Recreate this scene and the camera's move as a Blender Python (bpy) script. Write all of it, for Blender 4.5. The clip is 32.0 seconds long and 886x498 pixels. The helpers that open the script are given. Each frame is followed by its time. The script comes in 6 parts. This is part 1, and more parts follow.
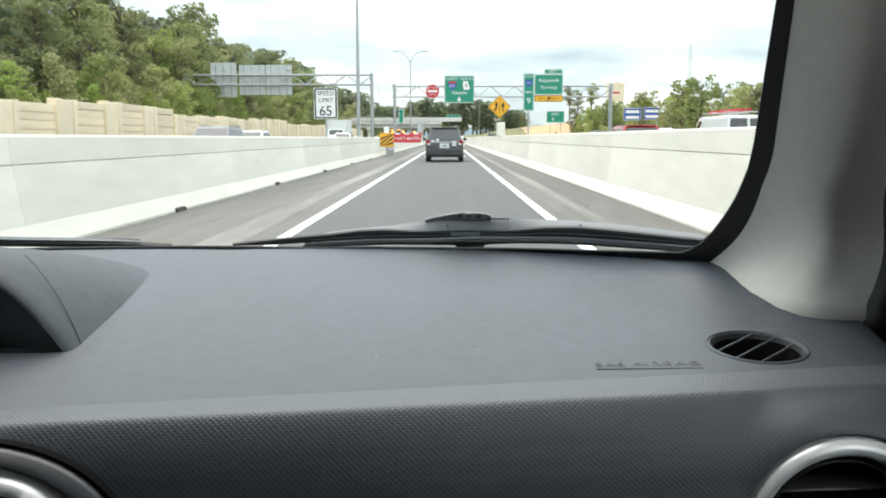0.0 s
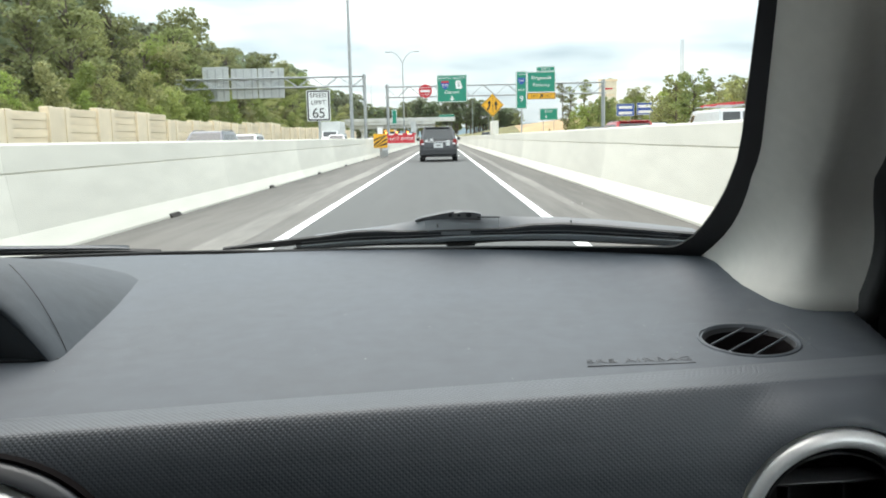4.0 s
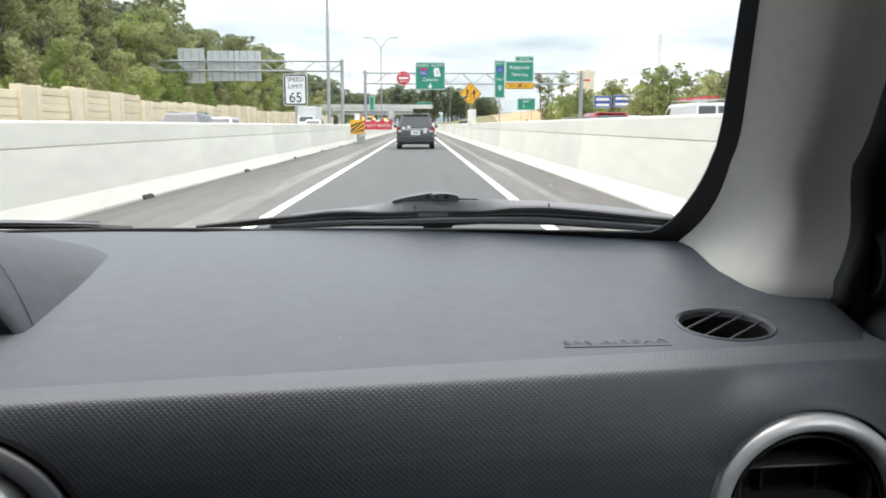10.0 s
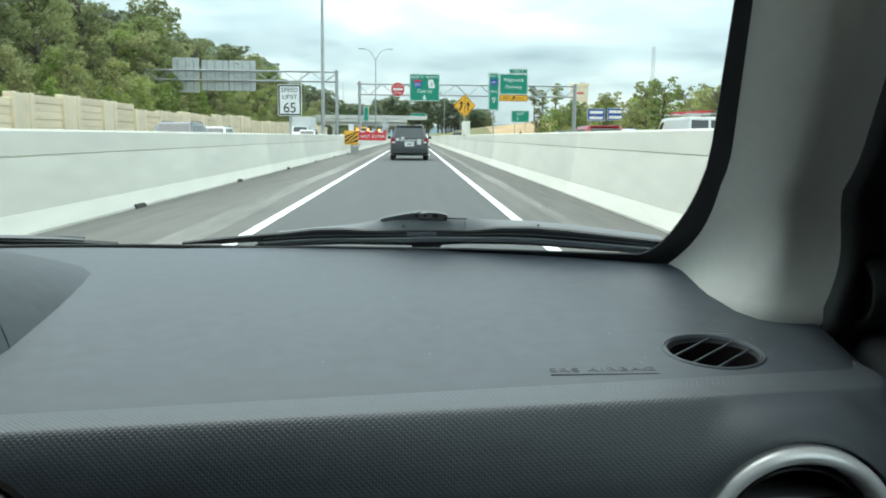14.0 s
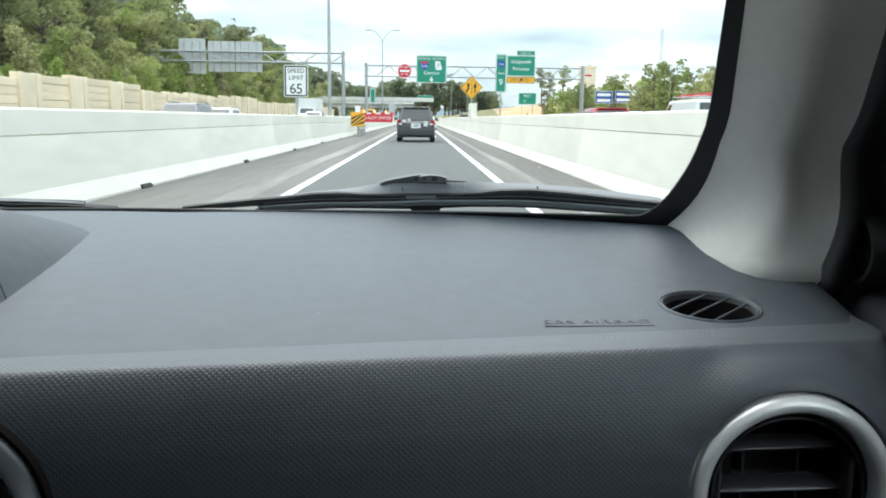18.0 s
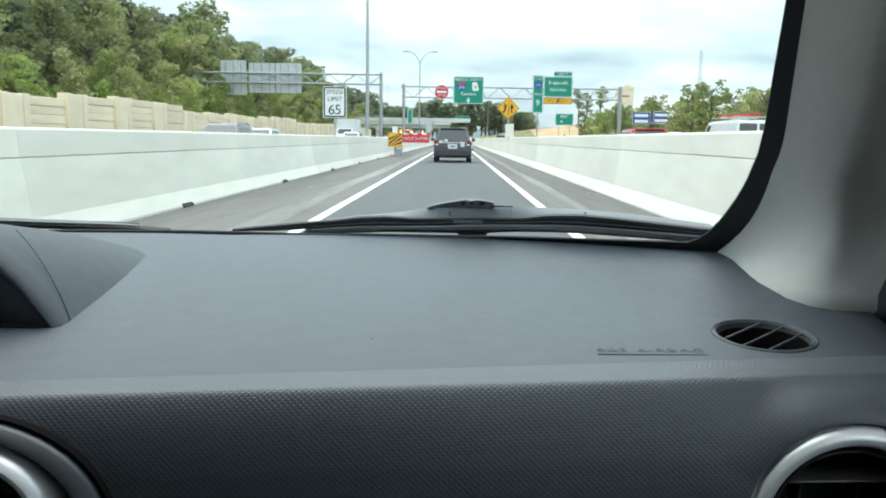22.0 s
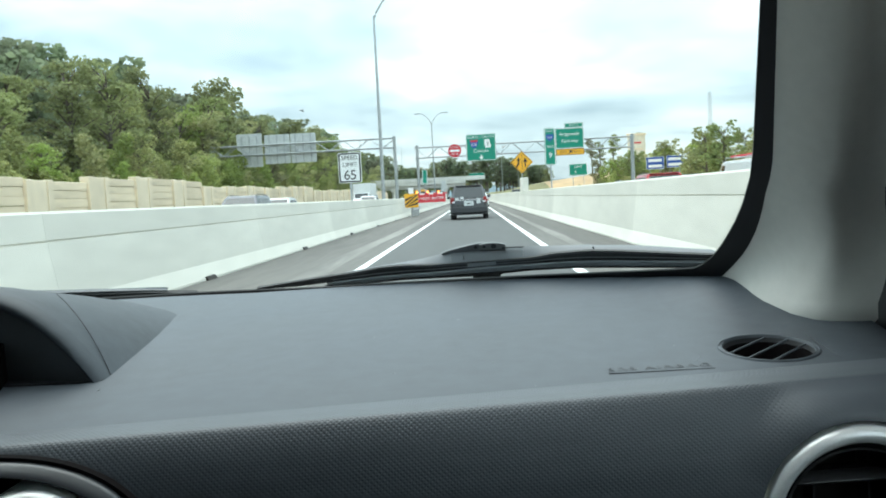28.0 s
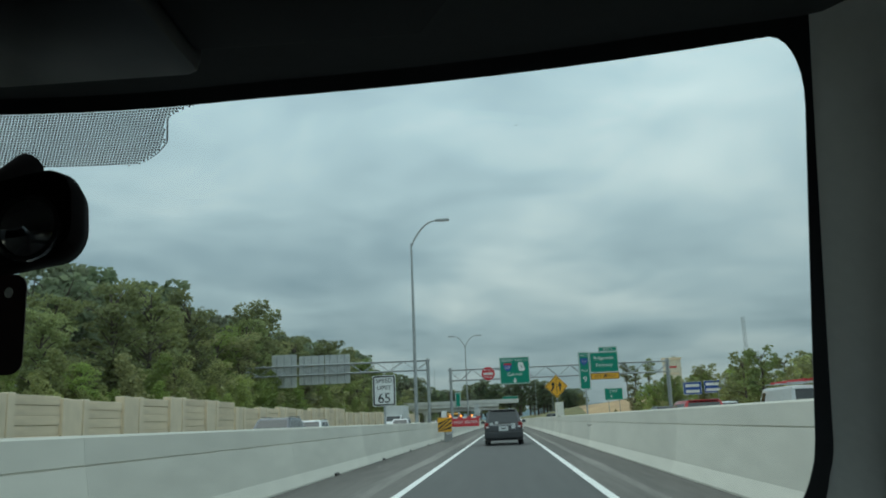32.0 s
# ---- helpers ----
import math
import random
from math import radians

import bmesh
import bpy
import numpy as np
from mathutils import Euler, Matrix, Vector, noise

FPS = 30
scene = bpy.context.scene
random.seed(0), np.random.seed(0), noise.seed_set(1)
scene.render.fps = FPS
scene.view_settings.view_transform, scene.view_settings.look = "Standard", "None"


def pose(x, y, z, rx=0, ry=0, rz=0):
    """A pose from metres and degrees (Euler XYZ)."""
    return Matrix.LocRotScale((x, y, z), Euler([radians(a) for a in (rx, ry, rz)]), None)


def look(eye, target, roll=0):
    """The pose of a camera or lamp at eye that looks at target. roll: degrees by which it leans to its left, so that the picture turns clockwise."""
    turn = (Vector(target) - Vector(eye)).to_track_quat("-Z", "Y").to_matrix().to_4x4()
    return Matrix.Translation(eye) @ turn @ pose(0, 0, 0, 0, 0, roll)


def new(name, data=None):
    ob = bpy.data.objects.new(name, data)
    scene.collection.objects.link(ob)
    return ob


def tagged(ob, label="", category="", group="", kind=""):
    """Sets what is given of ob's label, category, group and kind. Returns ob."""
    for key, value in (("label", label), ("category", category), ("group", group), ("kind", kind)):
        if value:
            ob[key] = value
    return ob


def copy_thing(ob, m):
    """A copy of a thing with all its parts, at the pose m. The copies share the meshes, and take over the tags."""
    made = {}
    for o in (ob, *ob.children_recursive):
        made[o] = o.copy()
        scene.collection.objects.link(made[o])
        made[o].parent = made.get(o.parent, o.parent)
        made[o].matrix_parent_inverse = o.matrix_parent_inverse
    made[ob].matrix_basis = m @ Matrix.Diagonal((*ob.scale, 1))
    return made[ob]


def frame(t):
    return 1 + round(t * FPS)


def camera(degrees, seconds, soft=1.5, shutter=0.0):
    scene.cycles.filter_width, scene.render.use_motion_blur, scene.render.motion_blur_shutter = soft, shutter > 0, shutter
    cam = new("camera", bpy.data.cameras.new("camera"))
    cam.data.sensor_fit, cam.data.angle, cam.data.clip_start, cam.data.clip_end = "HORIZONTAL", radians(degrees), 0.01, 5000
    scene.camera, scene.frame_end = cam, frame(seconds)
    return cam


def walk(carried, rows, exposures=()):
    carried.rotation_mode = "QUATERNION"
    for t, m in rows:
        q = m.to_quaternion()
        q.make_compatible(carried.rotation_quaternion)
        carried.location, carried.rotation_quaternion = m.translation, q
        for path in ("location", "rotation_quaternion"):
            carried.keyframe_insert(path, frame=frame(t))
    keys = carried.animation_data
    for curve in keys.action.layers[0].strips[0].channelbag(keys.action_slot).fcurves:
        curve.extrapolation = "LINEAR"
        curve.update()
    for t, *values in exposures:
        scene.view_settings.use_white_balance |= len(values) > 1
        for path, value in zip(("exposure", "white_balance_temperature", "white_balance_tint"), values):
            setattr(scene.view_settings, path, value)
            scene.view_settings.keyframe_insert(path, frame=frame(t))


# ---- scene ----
cam = camera(56.5, 32.0, soft=1.9)
PATH = [
    (0, (0.001, 0.063, 1.226), (-0.012, 2.045, 0.959), -0.05),
    (0.5, (-0.011, 0.062, 1.226), (-0.029, 2.043, 0.951), 0.09),
    (1, (-0.005, 0.064, 1.224), (-0.024, 2.044, 0.943), -0.22),
    (1.5, (0.001, 0.070, 1.218), (-0.024, 2.050, 0.933), -0.88),
    (2, (0.003, 0.069, 1.214), (-0.023, 2.049, 0.930), -0.89),
    (2.5, (-0.009, 0.067, 1.213), (-0.042, 2.046, 0.924), -0.31),
    (3, (-0.003, 0.070, 1.212), (-0.026, 2.049, 0.925), -0.41),
    (3.5, (-0.009, 0.066, 1.221), (-0.028, 2.047, 0.944), -0.35),
    (4, (0.008, 0.069, 1.225), (0.004, 2.051, 0.957), -1.29),
    (4.5, (0.018, 0.069, 1.223), (0.040, 2.050, 0.947), -2.01),
    (6.5, (0.020, 0.072, 1.220), (0.030, 2.049, 0.917), -1.86),
    (7, (0.017, 0.070, 1.218), (0.051, 2.044, 0.899), -1.14),
    (7.5, (0.015, 0.068, 1.220), (0.073, 2.041, 0.897), -0.61),
    (8, (0.017, 0.070, 1.217), (0.077, 2.044, 0.902), -0.41),
    (8.5, (0.017, 0.071, 1.215), (0.082, 2.044, 0.894), -0.35),
    (9, (0.015, 0.072, 1.216), (0.076, 2.043, 0.883), -0.68),
    (9.5, (0.014, 0.080, 1.211), (0.076, 2.052, 0.883), -0.49),
    (10, (0.006, 0.076, 1.216), (0.062, 2.053, 0.919), 0.05),
    (10.5, (0.002, 0.073, 1.228), (0.049, 2.053, 0.950), 0.40),
    (11, (-0.001, 0.078, 1.232), (0.049, 2.062, 0.978), 0.69),
    (11.5, (-0.009, 0.077, 1.247), (0.035, 2.062, 1.007), 0.95),
    (12, (0.001, 0.075, 1.253), (0.040, 2.060, 1.014), 0.52),
    (12.5, (-0.004, 0.079, 1.240), (0.033, 2.062, 0.982), 0.89),
    (13, (0.010, 0.085, 1.227), (0.063, 2.066, 0.954), 0.40),
    (13.5, (0.010, 0.087, 1.225), (0.084, 2.067, 0.948), 0.55),
    (15.5, (0.023, 0.085, 1.220), (0.090, 2.071, 0.986), 0.72),
    (16, (0.019, 0.091, 1.212), (0.106, 2.068, 0.922), 0.31),
    (16.5, (0.027, 0.089, 1.208), (0.110, 2.063, 0.900), 0.28),
    (17, (0.021, 0.091, 1.200), (0.098, 2.062, 0.871), 0.63),
    (17.5, (0.028, 0.091, 1.198), (0.096, 2.063, 0.870), 0.52),
    (18, (0.021, 0.085, 1.201), (0.079, 2.060, 0.889), 0.77),
    (18.5, (0.021, 0.085, 1.199), (0.071, 2.062, 0.898), 0.96),
    (19, (0.021, 0.085, 1.202), (0.070, 2.065, 0.920), 1.01),
    (19.5, (0.025, 0.087, 1.203), (0.068, 2.069, 0.943), 0.86),
    (20, (0.019, 0.079, 1.210), (0.056, 2.062, 0.953), 0.91),
    (20.5, (0.018, 0.080, 1.211), (0.044, 2.062, 0.942), 0.86),
    (21, (0.013, 0.082, 1.210), (0.036, 2.063, 0.936), 1.07),
    (21.5, (0.022, 0.083, 1.206), (0.053, 2.063, 0.928), 0.62),
    (22, (0.007, 0.079, 1.207), (-0.022, 2.061, 0.942), 0.85),
    (22.5, (0.014, 0.058, 1.215), (-0.112, 2.042, 1.003), 0.60),
    (23, (0.014, 0.051, 1.219), (-0.123, 2.036, 1.025), 0.22),
    (23.5, (0.013, 0.049, 1.215), (-0.141, 2.033, 1.015), 0.38),
    (24, (0.027, 0.053, 1.212), (-0.121, 2.035, 0.992), -0.44),
    (24.5, (0.027, 0.054, 1.217), (-0.117, 2.034, 0.974), -0.82),
    (25, (0.022, 0.058, 1.210), (-0.128, 2.035, 0.948), -0.75),
    (25.5, (0.026, 0.059, 1.207), (-0.106, 2.034, 0.918), -1.00),
    (26, (0.025, 0.074, 1.216), (-0.062, 2.052, 0.931), -0.81),
    (26.5, (0.030, 0.061, 1.227), (-0.055, 2.050, 1.030), -0.40),
    (28.5, (0.000, 0.036, 1.178), (-0.077, 2.031, 1.055), -3.47),
    (29, (-0.014, 0.038, 1.169), (-0.077, 2.032, 1.035), -2.85),
    (29.5, (-0.006, 0.009, 1.195), (-0.116, 2.005, 1.142), -1.15),
    (30, (-0.050, -0.035, 1.216), (-0.233, 1.956, 1.262), 2.12),
    (30.5, (-0.046, -0.032, 1.227), (-0.197, 1.956, 1.387), 1.14),
    (31, (-0.029, -0.110, 1.230), (-0.093, 1.872, 1.493), -0.43),
    (31.5, (-0.036, -0.099, 1.234), (-0.176, 1.862, 1.605), 0.50),
    (32, (-0.050, -0.112, 1.255), (-0.180, 1.841, 1.666), -2.31),
]
EXPOSURE = [(0, 0.90, 7050, 13), (4, 0.88, 7050, 14), (7, 0.90, 7000, 18), (9, 0.93, 7150, 22), (11, 0.80, 6850, 11), (12, 0.64, 6650, 2), (13, 0.60, 6550, 1), (16, 0.62, 6550, 2), (17, 0.74, 6600, 11), (18, 0.93, 6650, 10),
            (18.5, 0.95, 6650, 9), (20, 0.79, 6500, 1), (22, 0.78, 6500, 6), (24, 0.69, 6480, 6), (26.5, 0.72, 6430, 5), (29, 0.68, 6430, 3), (29.6, 0.56, 6450, 4), (30.5, -0.04, 6520, 2), (31, -0.42, 6430, -2), (32, -0.72, 6250, -3)]
walk(cam, [(t, look(eye, target, roll)) for t, eye, target, roll in PATH], EXPOSURE)

# ---------------------------------------------------------------- light
SUN_ELEV, SUN_ROT = radians(64), radians(-23)


def make_world():
    w = bpy.data.worlds.new("overcast_sky")
    scene.world = w
    w.use_nodes = True
    nt = w.node_tree
    nt.nodes.clear()
    n = nt.nodes.new
    out, bg = n("ShaderNodeOutputWorld"), n("ShaderNodeBackground")
    sky = n("ShaderNodeTexSky")
    sky.sky_type, sky.sun_disc = "NISHITA", False
    sky.sun_elevation, sky.sun_rotation = SUN_ELEV, SUN_ROT
    tc, sep = n("ShaderNodeTexCoord"), n("ShaderNodeSeparateXYZ")
    nt.links.new(tc.outputs["Generated"], sep.inputs[0])

    def op(kind, a, b):
        m = n("ShaderNodeMath")
        m.operation = kind
        for k, v in enumerate((a, b)):
            if isinstance(v, (int, float)):
                m.inputs[k].default_value = v
            else:
                nt.links.new(v, m.inputs[k])
        return m.outputs[0]

    height = op("ADD", op("MAXIMUM", sep.outputs[2], 0.0), 0.20)
    u, v = op("DIVIDE", sep.outputs[0], height), op("DIVIDE", sep.outputs[1], height)
    # a lumpy deck of stratocumulus
    across = op("ADD", op("MULTIPLY", u, 0.18), op("MULTIPLY", v, 0.80))
    along = op("SUBTRACT", op("MULTIPLY", u, 0.72), op("MULTIPLY", v, 0.16))
    com = n("ShaderNodeCombineXYZ")
    nt.links.new(along, com.inputs[0])
    nt.links.new(across, com.inputs[1])
    big, fine = n("ShaderNodeTexNoise"), n("ShaderNodeTexNoise")
    for tex, scale, detail, rough in ((big, 0.85, 5, 0.5), (fine, 2.8, 6, 0.55)):
        tex.inputs["Scale"].default_value, tex.inputs["Detail"].default_value = scale, detail
        tex.inputs["Roughness"].default_value, tex.inputs["Distortion"].default_value = rough, 0.5
        nt.links.new(com.outputs[0], tex.inputs["Vector"])
    mixed = op("ADD", op("MULTIPLY", big.outputs[0], 0.72), op("MULTIPLY", fine.outputs[0], 0.28))
    ramp = n("ShaderNodeValToRGB")
    el = ramp.color_ramp.elements
    el[0].position, el[0].color = 0.39, (4.3, 5.7, 6.55, 1)
    el[1].position, el[1].color = 0.61, (10.4, 11.5, 11.7, 1)
    mid = el.new(0.5)
    mid.color = (6.9, 8.45, 9.15, 1)
    nt.links.new(mixed, ramp.inputs[0])
    mix = n("ShaderNodeMix")
    mix.data_type = "RGBA"
    mix.inputs["Factor"].default_value = 0.9
    nt.links.new(sky.outputs[0], mix.inputs["A"])
    nt.links.new(ramp.outputs[0], mix.inputs["B"])
    # the deck of cloud is brighter overhead than low over the land
    low = n("ShaderNodeMapRange")
    low.inputs["From Max"].default_value, low.inputs["To Min"].default_value, low.inputs["To Max"].default_value = 0.5, 0.50, 1.27
    nt.links.new(sep.outputs[2], low.inputs[0])
    dim = n("ShaderNodeVectorMath")
    dim.operation = "SCALE"
    nt.links.new(mix.outputs["Result"], dim.inputs[0])
    nt.links.new(low.outputs[0], dim.inputs["Scale"])
    nt.links.new(dim.outputs[0], bg.inputs[0])
    bg.inputs[1].default_value = 0.125
    nt.links.new(bg.outputs[0], out.inputs[0])


make_world()
sun = new("sun", bpy.data.lights.new("sun", "SUN"))
sun.data.energy, sun.data.angle, sun.data.color = 1.5, radians(60), (1.0, 0.97, 0.93)
sun.matrix_world = look((-15, 35, 80), (0, 0, 0))

# ---------------------------------------------------------------- materials


def mat(name, col, rough=0.6, metal=0.0, vary=0.25, scale=8.0, bump=0.0, bscale=80.0, per_object=0.0, coat=0.0, spec=0.5, streak=None):
    """A surface with stains at a large and a fine scale, fine relief, and a shift of tone from piece to piece."""
    m = bpy.data.materials.new(name)
    m.use_nodes = True
    nt = m.node_tree
    b = nt.nodes["Principled BSDF"]
    b.inputs["Roughness"].default_value, b.inputs["Metallic"].default_value = rough, metal
    b.inputs["Coat Weight"].default_value, b.inputs["Specular IOR Level"].default_value = coat, spec
    n, link = nt.nodes.new, nt.links.new
    tc, mp = n("ShaderNodeTexCoord"), n("ShaderNodeMapping")
    link(tc.outputs["Object"], mp.inputs[0])
    if streak:
        mp.inputs["Scale"].default_value = streak
    t1, t2 = n("ShaderNodeTexNoise"), n("ShaderNodeTexNoise")
    t1.inputs["Scale"].default_value, t1.inputs["Detail"].default_value = scale, 6
    t2.inputs["Scale"].default_value, t2.inputs["Detail"].default_value = scale * 11, 4
    link(mp.outputs[0], t1.inputs["Vector"])
    link(mp.outputs[0], t2.inputs["Vector"])
    s = n("ShaderNodeMath")
    s.operation = "MULTIPLY_ADD"
    link(t2.outputs[0], s.inputs[0])
    s.inputs[1].default_value = 0.45
    link(t1.outputs[0], s.inputs[2])
    rng = n("ShaderNodeMapRange")
    rng.inputs["From Min"].default_value, rng.inputs["From Max"].default_value = 0.45, 1.0
    rng.inputs["To Min"].default_value, rng.inputs["To Max"].default_value = 1 - vary, 1 + vary
    link(s.outputs[0], rng.inputs[0])
    val = rng.outputs[0]
    if per_object:
        oi, r2, mu = n("ShaderNodeObjectInfo"), n("ShaderNodeMapRange"), n("ShaderNodeMath")
        r2.inputs["To Min"].default_value, r2.inputs["To Max"].default_value = 1 - per_object, 1 + per_object
        link(oi.outputs["Random"], r2.inputs[0])
        mu.operation = "MULTIPLY"
        link(val, mu.inputs[0])
        link(r2.outputs[0], mu.inputs[1])
        val = mu.outputs[0]
    mu = n("ShaderNodeVectorMath")
    mu.operation = "SCALE"
    mu.inputs[0].default_value = col
    link(val, mu.inputs["Scale"])
    link(mu.outputs[0], b.inputs["Base Color"])
    rr = n("ShaderNodeMapRange")
    rr.inputs["To Min"].default_value, rr.inputs["To Max"].default_value = max(rough - 0.12, 0.02), min(rough + 0.12, 1)
    link(t1.outputs[0], rr.inputs[0])
    link(rr.outputs[0], b.inputs["Roughness"])
    if bump:
        tb, bp = n("ShaderNodeTexNoise"), n("ShaderNodeBump")
        tb.inputs["Scale"].default_value, tb.inputs["Detail"].default_value = bscale, 3
        link(tc.outputs["Object"], tb.inputs["Vector"])
        bp.inputs["Strength"].default_value, bp.inputs["Distance"].default_value = bump, 0.3 / bscale
        link(tb.outputs[0], bp.inputs["Height"])
        link(bp.outputs[0], b.inputs["Normal"])
    return m


def plain(name, col, rough=0.5, metal=0.0, **kw):
    return mat(name, col, rough, metal, vary=kw.pop("vary", 0.08), **kw)


def glow(name, col, power):
    m = bpy.data.materials.new(name)
    m.use_nodes = True
    b = m.node_tree.nodes["Principled BSDF"]
    b.inputs["Base Color"].default_value = (*col, 1)
    b.inputs["Emission Color"].default_value, b.inputs["Emission Strength"].default_value = (*col, 1), power
    return m


def pane_mat(name, tint, gloss):
    m = bpy.data.materials.new(name)
    m.use_nodes = True
    nt = m.node_tree
    nt.nodes.clear()
    n, link = nt.nodes.new, nt.links.new
    out, mx, tr, gl = (n("ShaderNode" + k) for k in ("OutputMaterial", "MixShader", "BsdfTransparent", "BsdfGlossy"))
    tr.inputs[0].default_value, gl.inputs["Roughness"].default_value = (*tint, 1), 0.02
    mx.inputs[0].default_value = gloss
    link(tr.outputs[0], mx.inputs[1])
    link(gl.outputs[0], mx.inputs[2])
    link(mx.outputs[0], out.inputs[0])
    return m


def dimpled(name, col, rough, pitch):
    """Moulded plastic with a fine diamond grain; the grain runs in the sheet's own coordinates, in metres."""
    m = mat(name, col, rough, vary=0.1, scale=5, spec=0.45)
    nt = m.node_tree
    n, link = nt.nodes.new, nt.links.new
    uv, sep = n("ShaderNodeUVMap"), n("ShaderNodeSeparateXYZ")
    link(uv.outputs[0], sep.inputs[0])

    def op(kind, a, b=None):
        k = n("ShaderNodeMath")
        k.operation = kind
        for i, v in enumerate((a, b)):
            if v is None:
                continue
            if isinstance(v, (int, float)):
                k.inputs[i].default_value = v
            else:
                link(v, k.inputs[i])
        return k.outputs[0]

    f = 2 * math.pi / pitch
    a = op("SINE", op("MULTIPLY", sep.outputs[0], f))
    c = op("SINE", op("MULTIPLY", sep.outputs[1], f))
    h = op("MAXIMUM", op("MULTIPLY", a, c), 0.0)
    bp = n("ShaderNodeBump")
    bp.inputs["Distance"].default_value = pitch * 0.24
    fade = n("ShaderNodeMapRange")
    fade.interpolation_type = "SMOOTHSTEP"
    fade.inputs["From Min"].default_value, fade.inputs["From Max"].default_value = 0.15, 0.30
    fade.inputs["To Min"].default_value, fade.inputs["To Max"].default_value = 0.38, 0.0
    on_lip = op("LESS_THAN", sep.outputs[1], 0.036)
    link(op("SUBTRACT", sep.outputs[0], op("MULTIPLY", on_lip, 0.055)), fade.inputs[0])
    link(fade.outputs[0], bp.inputs["Strength"])
    bp.invert = True
    link(h, bp.inputs["Height"])
    link(bp.outputs[0], nt.nodes["Principled BSDF"].inputs["Normal"])
    return m


M = {}
M["dash"] = mat("dash_plastic", (0.0665, 0.0775, 0.0910), 0.55, vary=0.27, scale=5.0, bump=0.45, bscale=750, spec=0.45)
M["dash_grain"] = dimpled("grained_plastic", (0.088, 0.098, 0.111), 0.44, 0.0040)
M["hood_out"] = mat("hood_plastic", (0.052, 0.059, 0.068), 0.6, vary=0.35, scale=6.0, bump=0.45, bscale=750, spec=0.4)
M["hood_in"] = mat("hood_inside_plastic", (0.068, 0.075, 0.083), 0.7, vary=0.1, bump=0.3, bscale=900)
M["black"] = plain("black_plastic", (0.012, 0.012, 0.013), 0.5)
M["rubber"] = plain("black_rubber", (0.018, 0.018, 0.019), 0.6)
M["gloss_black"] = plain("gloss_black", (0.022, 0.022, 0.024), 0.25)
M["wiper"] = plain("wiper_arm_paint", (0.105, 0.113, 0.122), 0.45)
M["bracket"] = plain("bracket_grey_paint", (0.15, 0.155, 0.16), 0.55)
M["bezel"] = plain("vent_bezel_plastic", (0.050, 0.053, 0.059), 0.36)
M["vane_black"] = plain("vent_vane_plastic", (0.050, 0.050, 0.053), 0.24)
M["blade_highlight"] = plain("blade_highlight_grey", (0.21, 0.22, 0.23), 0.5)
M["emboss"] = plain("moulded_lettering_shade", (0.079, 0.085, 0.093), 0.6)
M["frit"] = plain("black_ceramic_band", (0.006, 0.006, 0.006), 0.4)
M["silver"] = plain("brushed_silver", (0.86, 0.86, 0.855), 0.34, 0.3, scale=40)
M["pillar"] = mat("pillar_trim_fabric", (0.67, 0.65, 0.60), 0.88, vary=0.07, bump=0.25, bscale=700)
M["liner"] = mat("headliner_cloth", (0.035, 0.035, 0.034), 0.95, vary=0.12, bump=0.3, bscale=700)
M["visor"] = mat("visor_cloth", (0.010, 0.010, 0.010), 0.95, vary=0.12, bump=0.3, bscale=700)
M["door"] = mat("door_plastic", (0.042, 0.042, 0.045), 0.6, vary=0.1, bump=0.3, bscale=600)
M["door_top"] = mat("door_top_plastic", (0.024, 0.025, 0.028), 0.75, vary=0.12, bump=0.3, bscale=700)
M["glass"] = pane_mat("windscreen_glass", (0.97, 0.985, 0.98), 0.04)
M["mirror"] = plain("mirror_silvering", (0.85, 0.86, 0.86), 0.03, 1.0, vary=0.0)
M["dust_pale"] = plain("pale_dirt", (0.6, 0.6, 0.58), 0.9)
M["rail_grey"] = plain("rail_grey_metal", (0.42, 0.43, 0.44), 0.55)
M["rail_mid"] = plain("rail_grey_paint", (0.30, 0.32, 0.34), 0.5)
M["dust"] = plain("pale_dust", (0.3, 0.3, 0.3), 0.9)
M["tag"] = plain("dark_maroon_card", (0.03, 0.008, 0.01), 0.6)
M["dial"] = plain("dial_face", (0.0085, 0.0068, 0.0072), 0.9, spec=0.05)
M["dial_ring"] = plain("dial_ring_grey", (0.026, 0.024, 0.025), 0.6)
M["drain"] = plain("drain_shadow_grime", (0.028, 0.024, 0.020), 0.9)
M["asphalt"] = mat("asphalt_lane", (0.084, 0.085, 0.083), 0.85, vary=0.22, scale=0.35, bump=0.5, bscale=60, streak=(1.0, 0.05, 1.0))
M["asphalt_dark"] = mat("asphalt_other_lanes", (0.085, 0.086, 0.09), 0.85, vary=0.25, scale=0.3, bump=0.4, bscale=50, streak=(1.0, 0.05, 1.0))
M["shoulder"] = mat("asphalt_shoulder", (0.122, 0.114, 0.103), 0.9, vary=0.42, scale=0.55, bump=0.5, bscale=60, streak=(1.0, 0.07, 1.0))
M["silt"] = mat("pale_silt_streak", (0.19, 0.18, 0.163), 0.95, vary=0.45, scale=0.8, streak=(1.0, 0.08, 1.0))
M["line"] = mat("white_road_paint", (0.78, 0.78, 0.76), 0.7, vary=0.14, scale=1.5, bump=0.3, bscale=80)
M["line_yellow"] = mat("yellow_road_paint", (0.62, 0.40, 0.06), 0.7, vary=0.14, scale=1.5)
M["concrete"] = mat("barrier_concrete", (0.655, 0.63, 0.56), 0.85, vary=0.16, scale=0.7, bump=0.35, bscale=40, per_object=0.05, streak=(1.0, 0.12, 0.7))
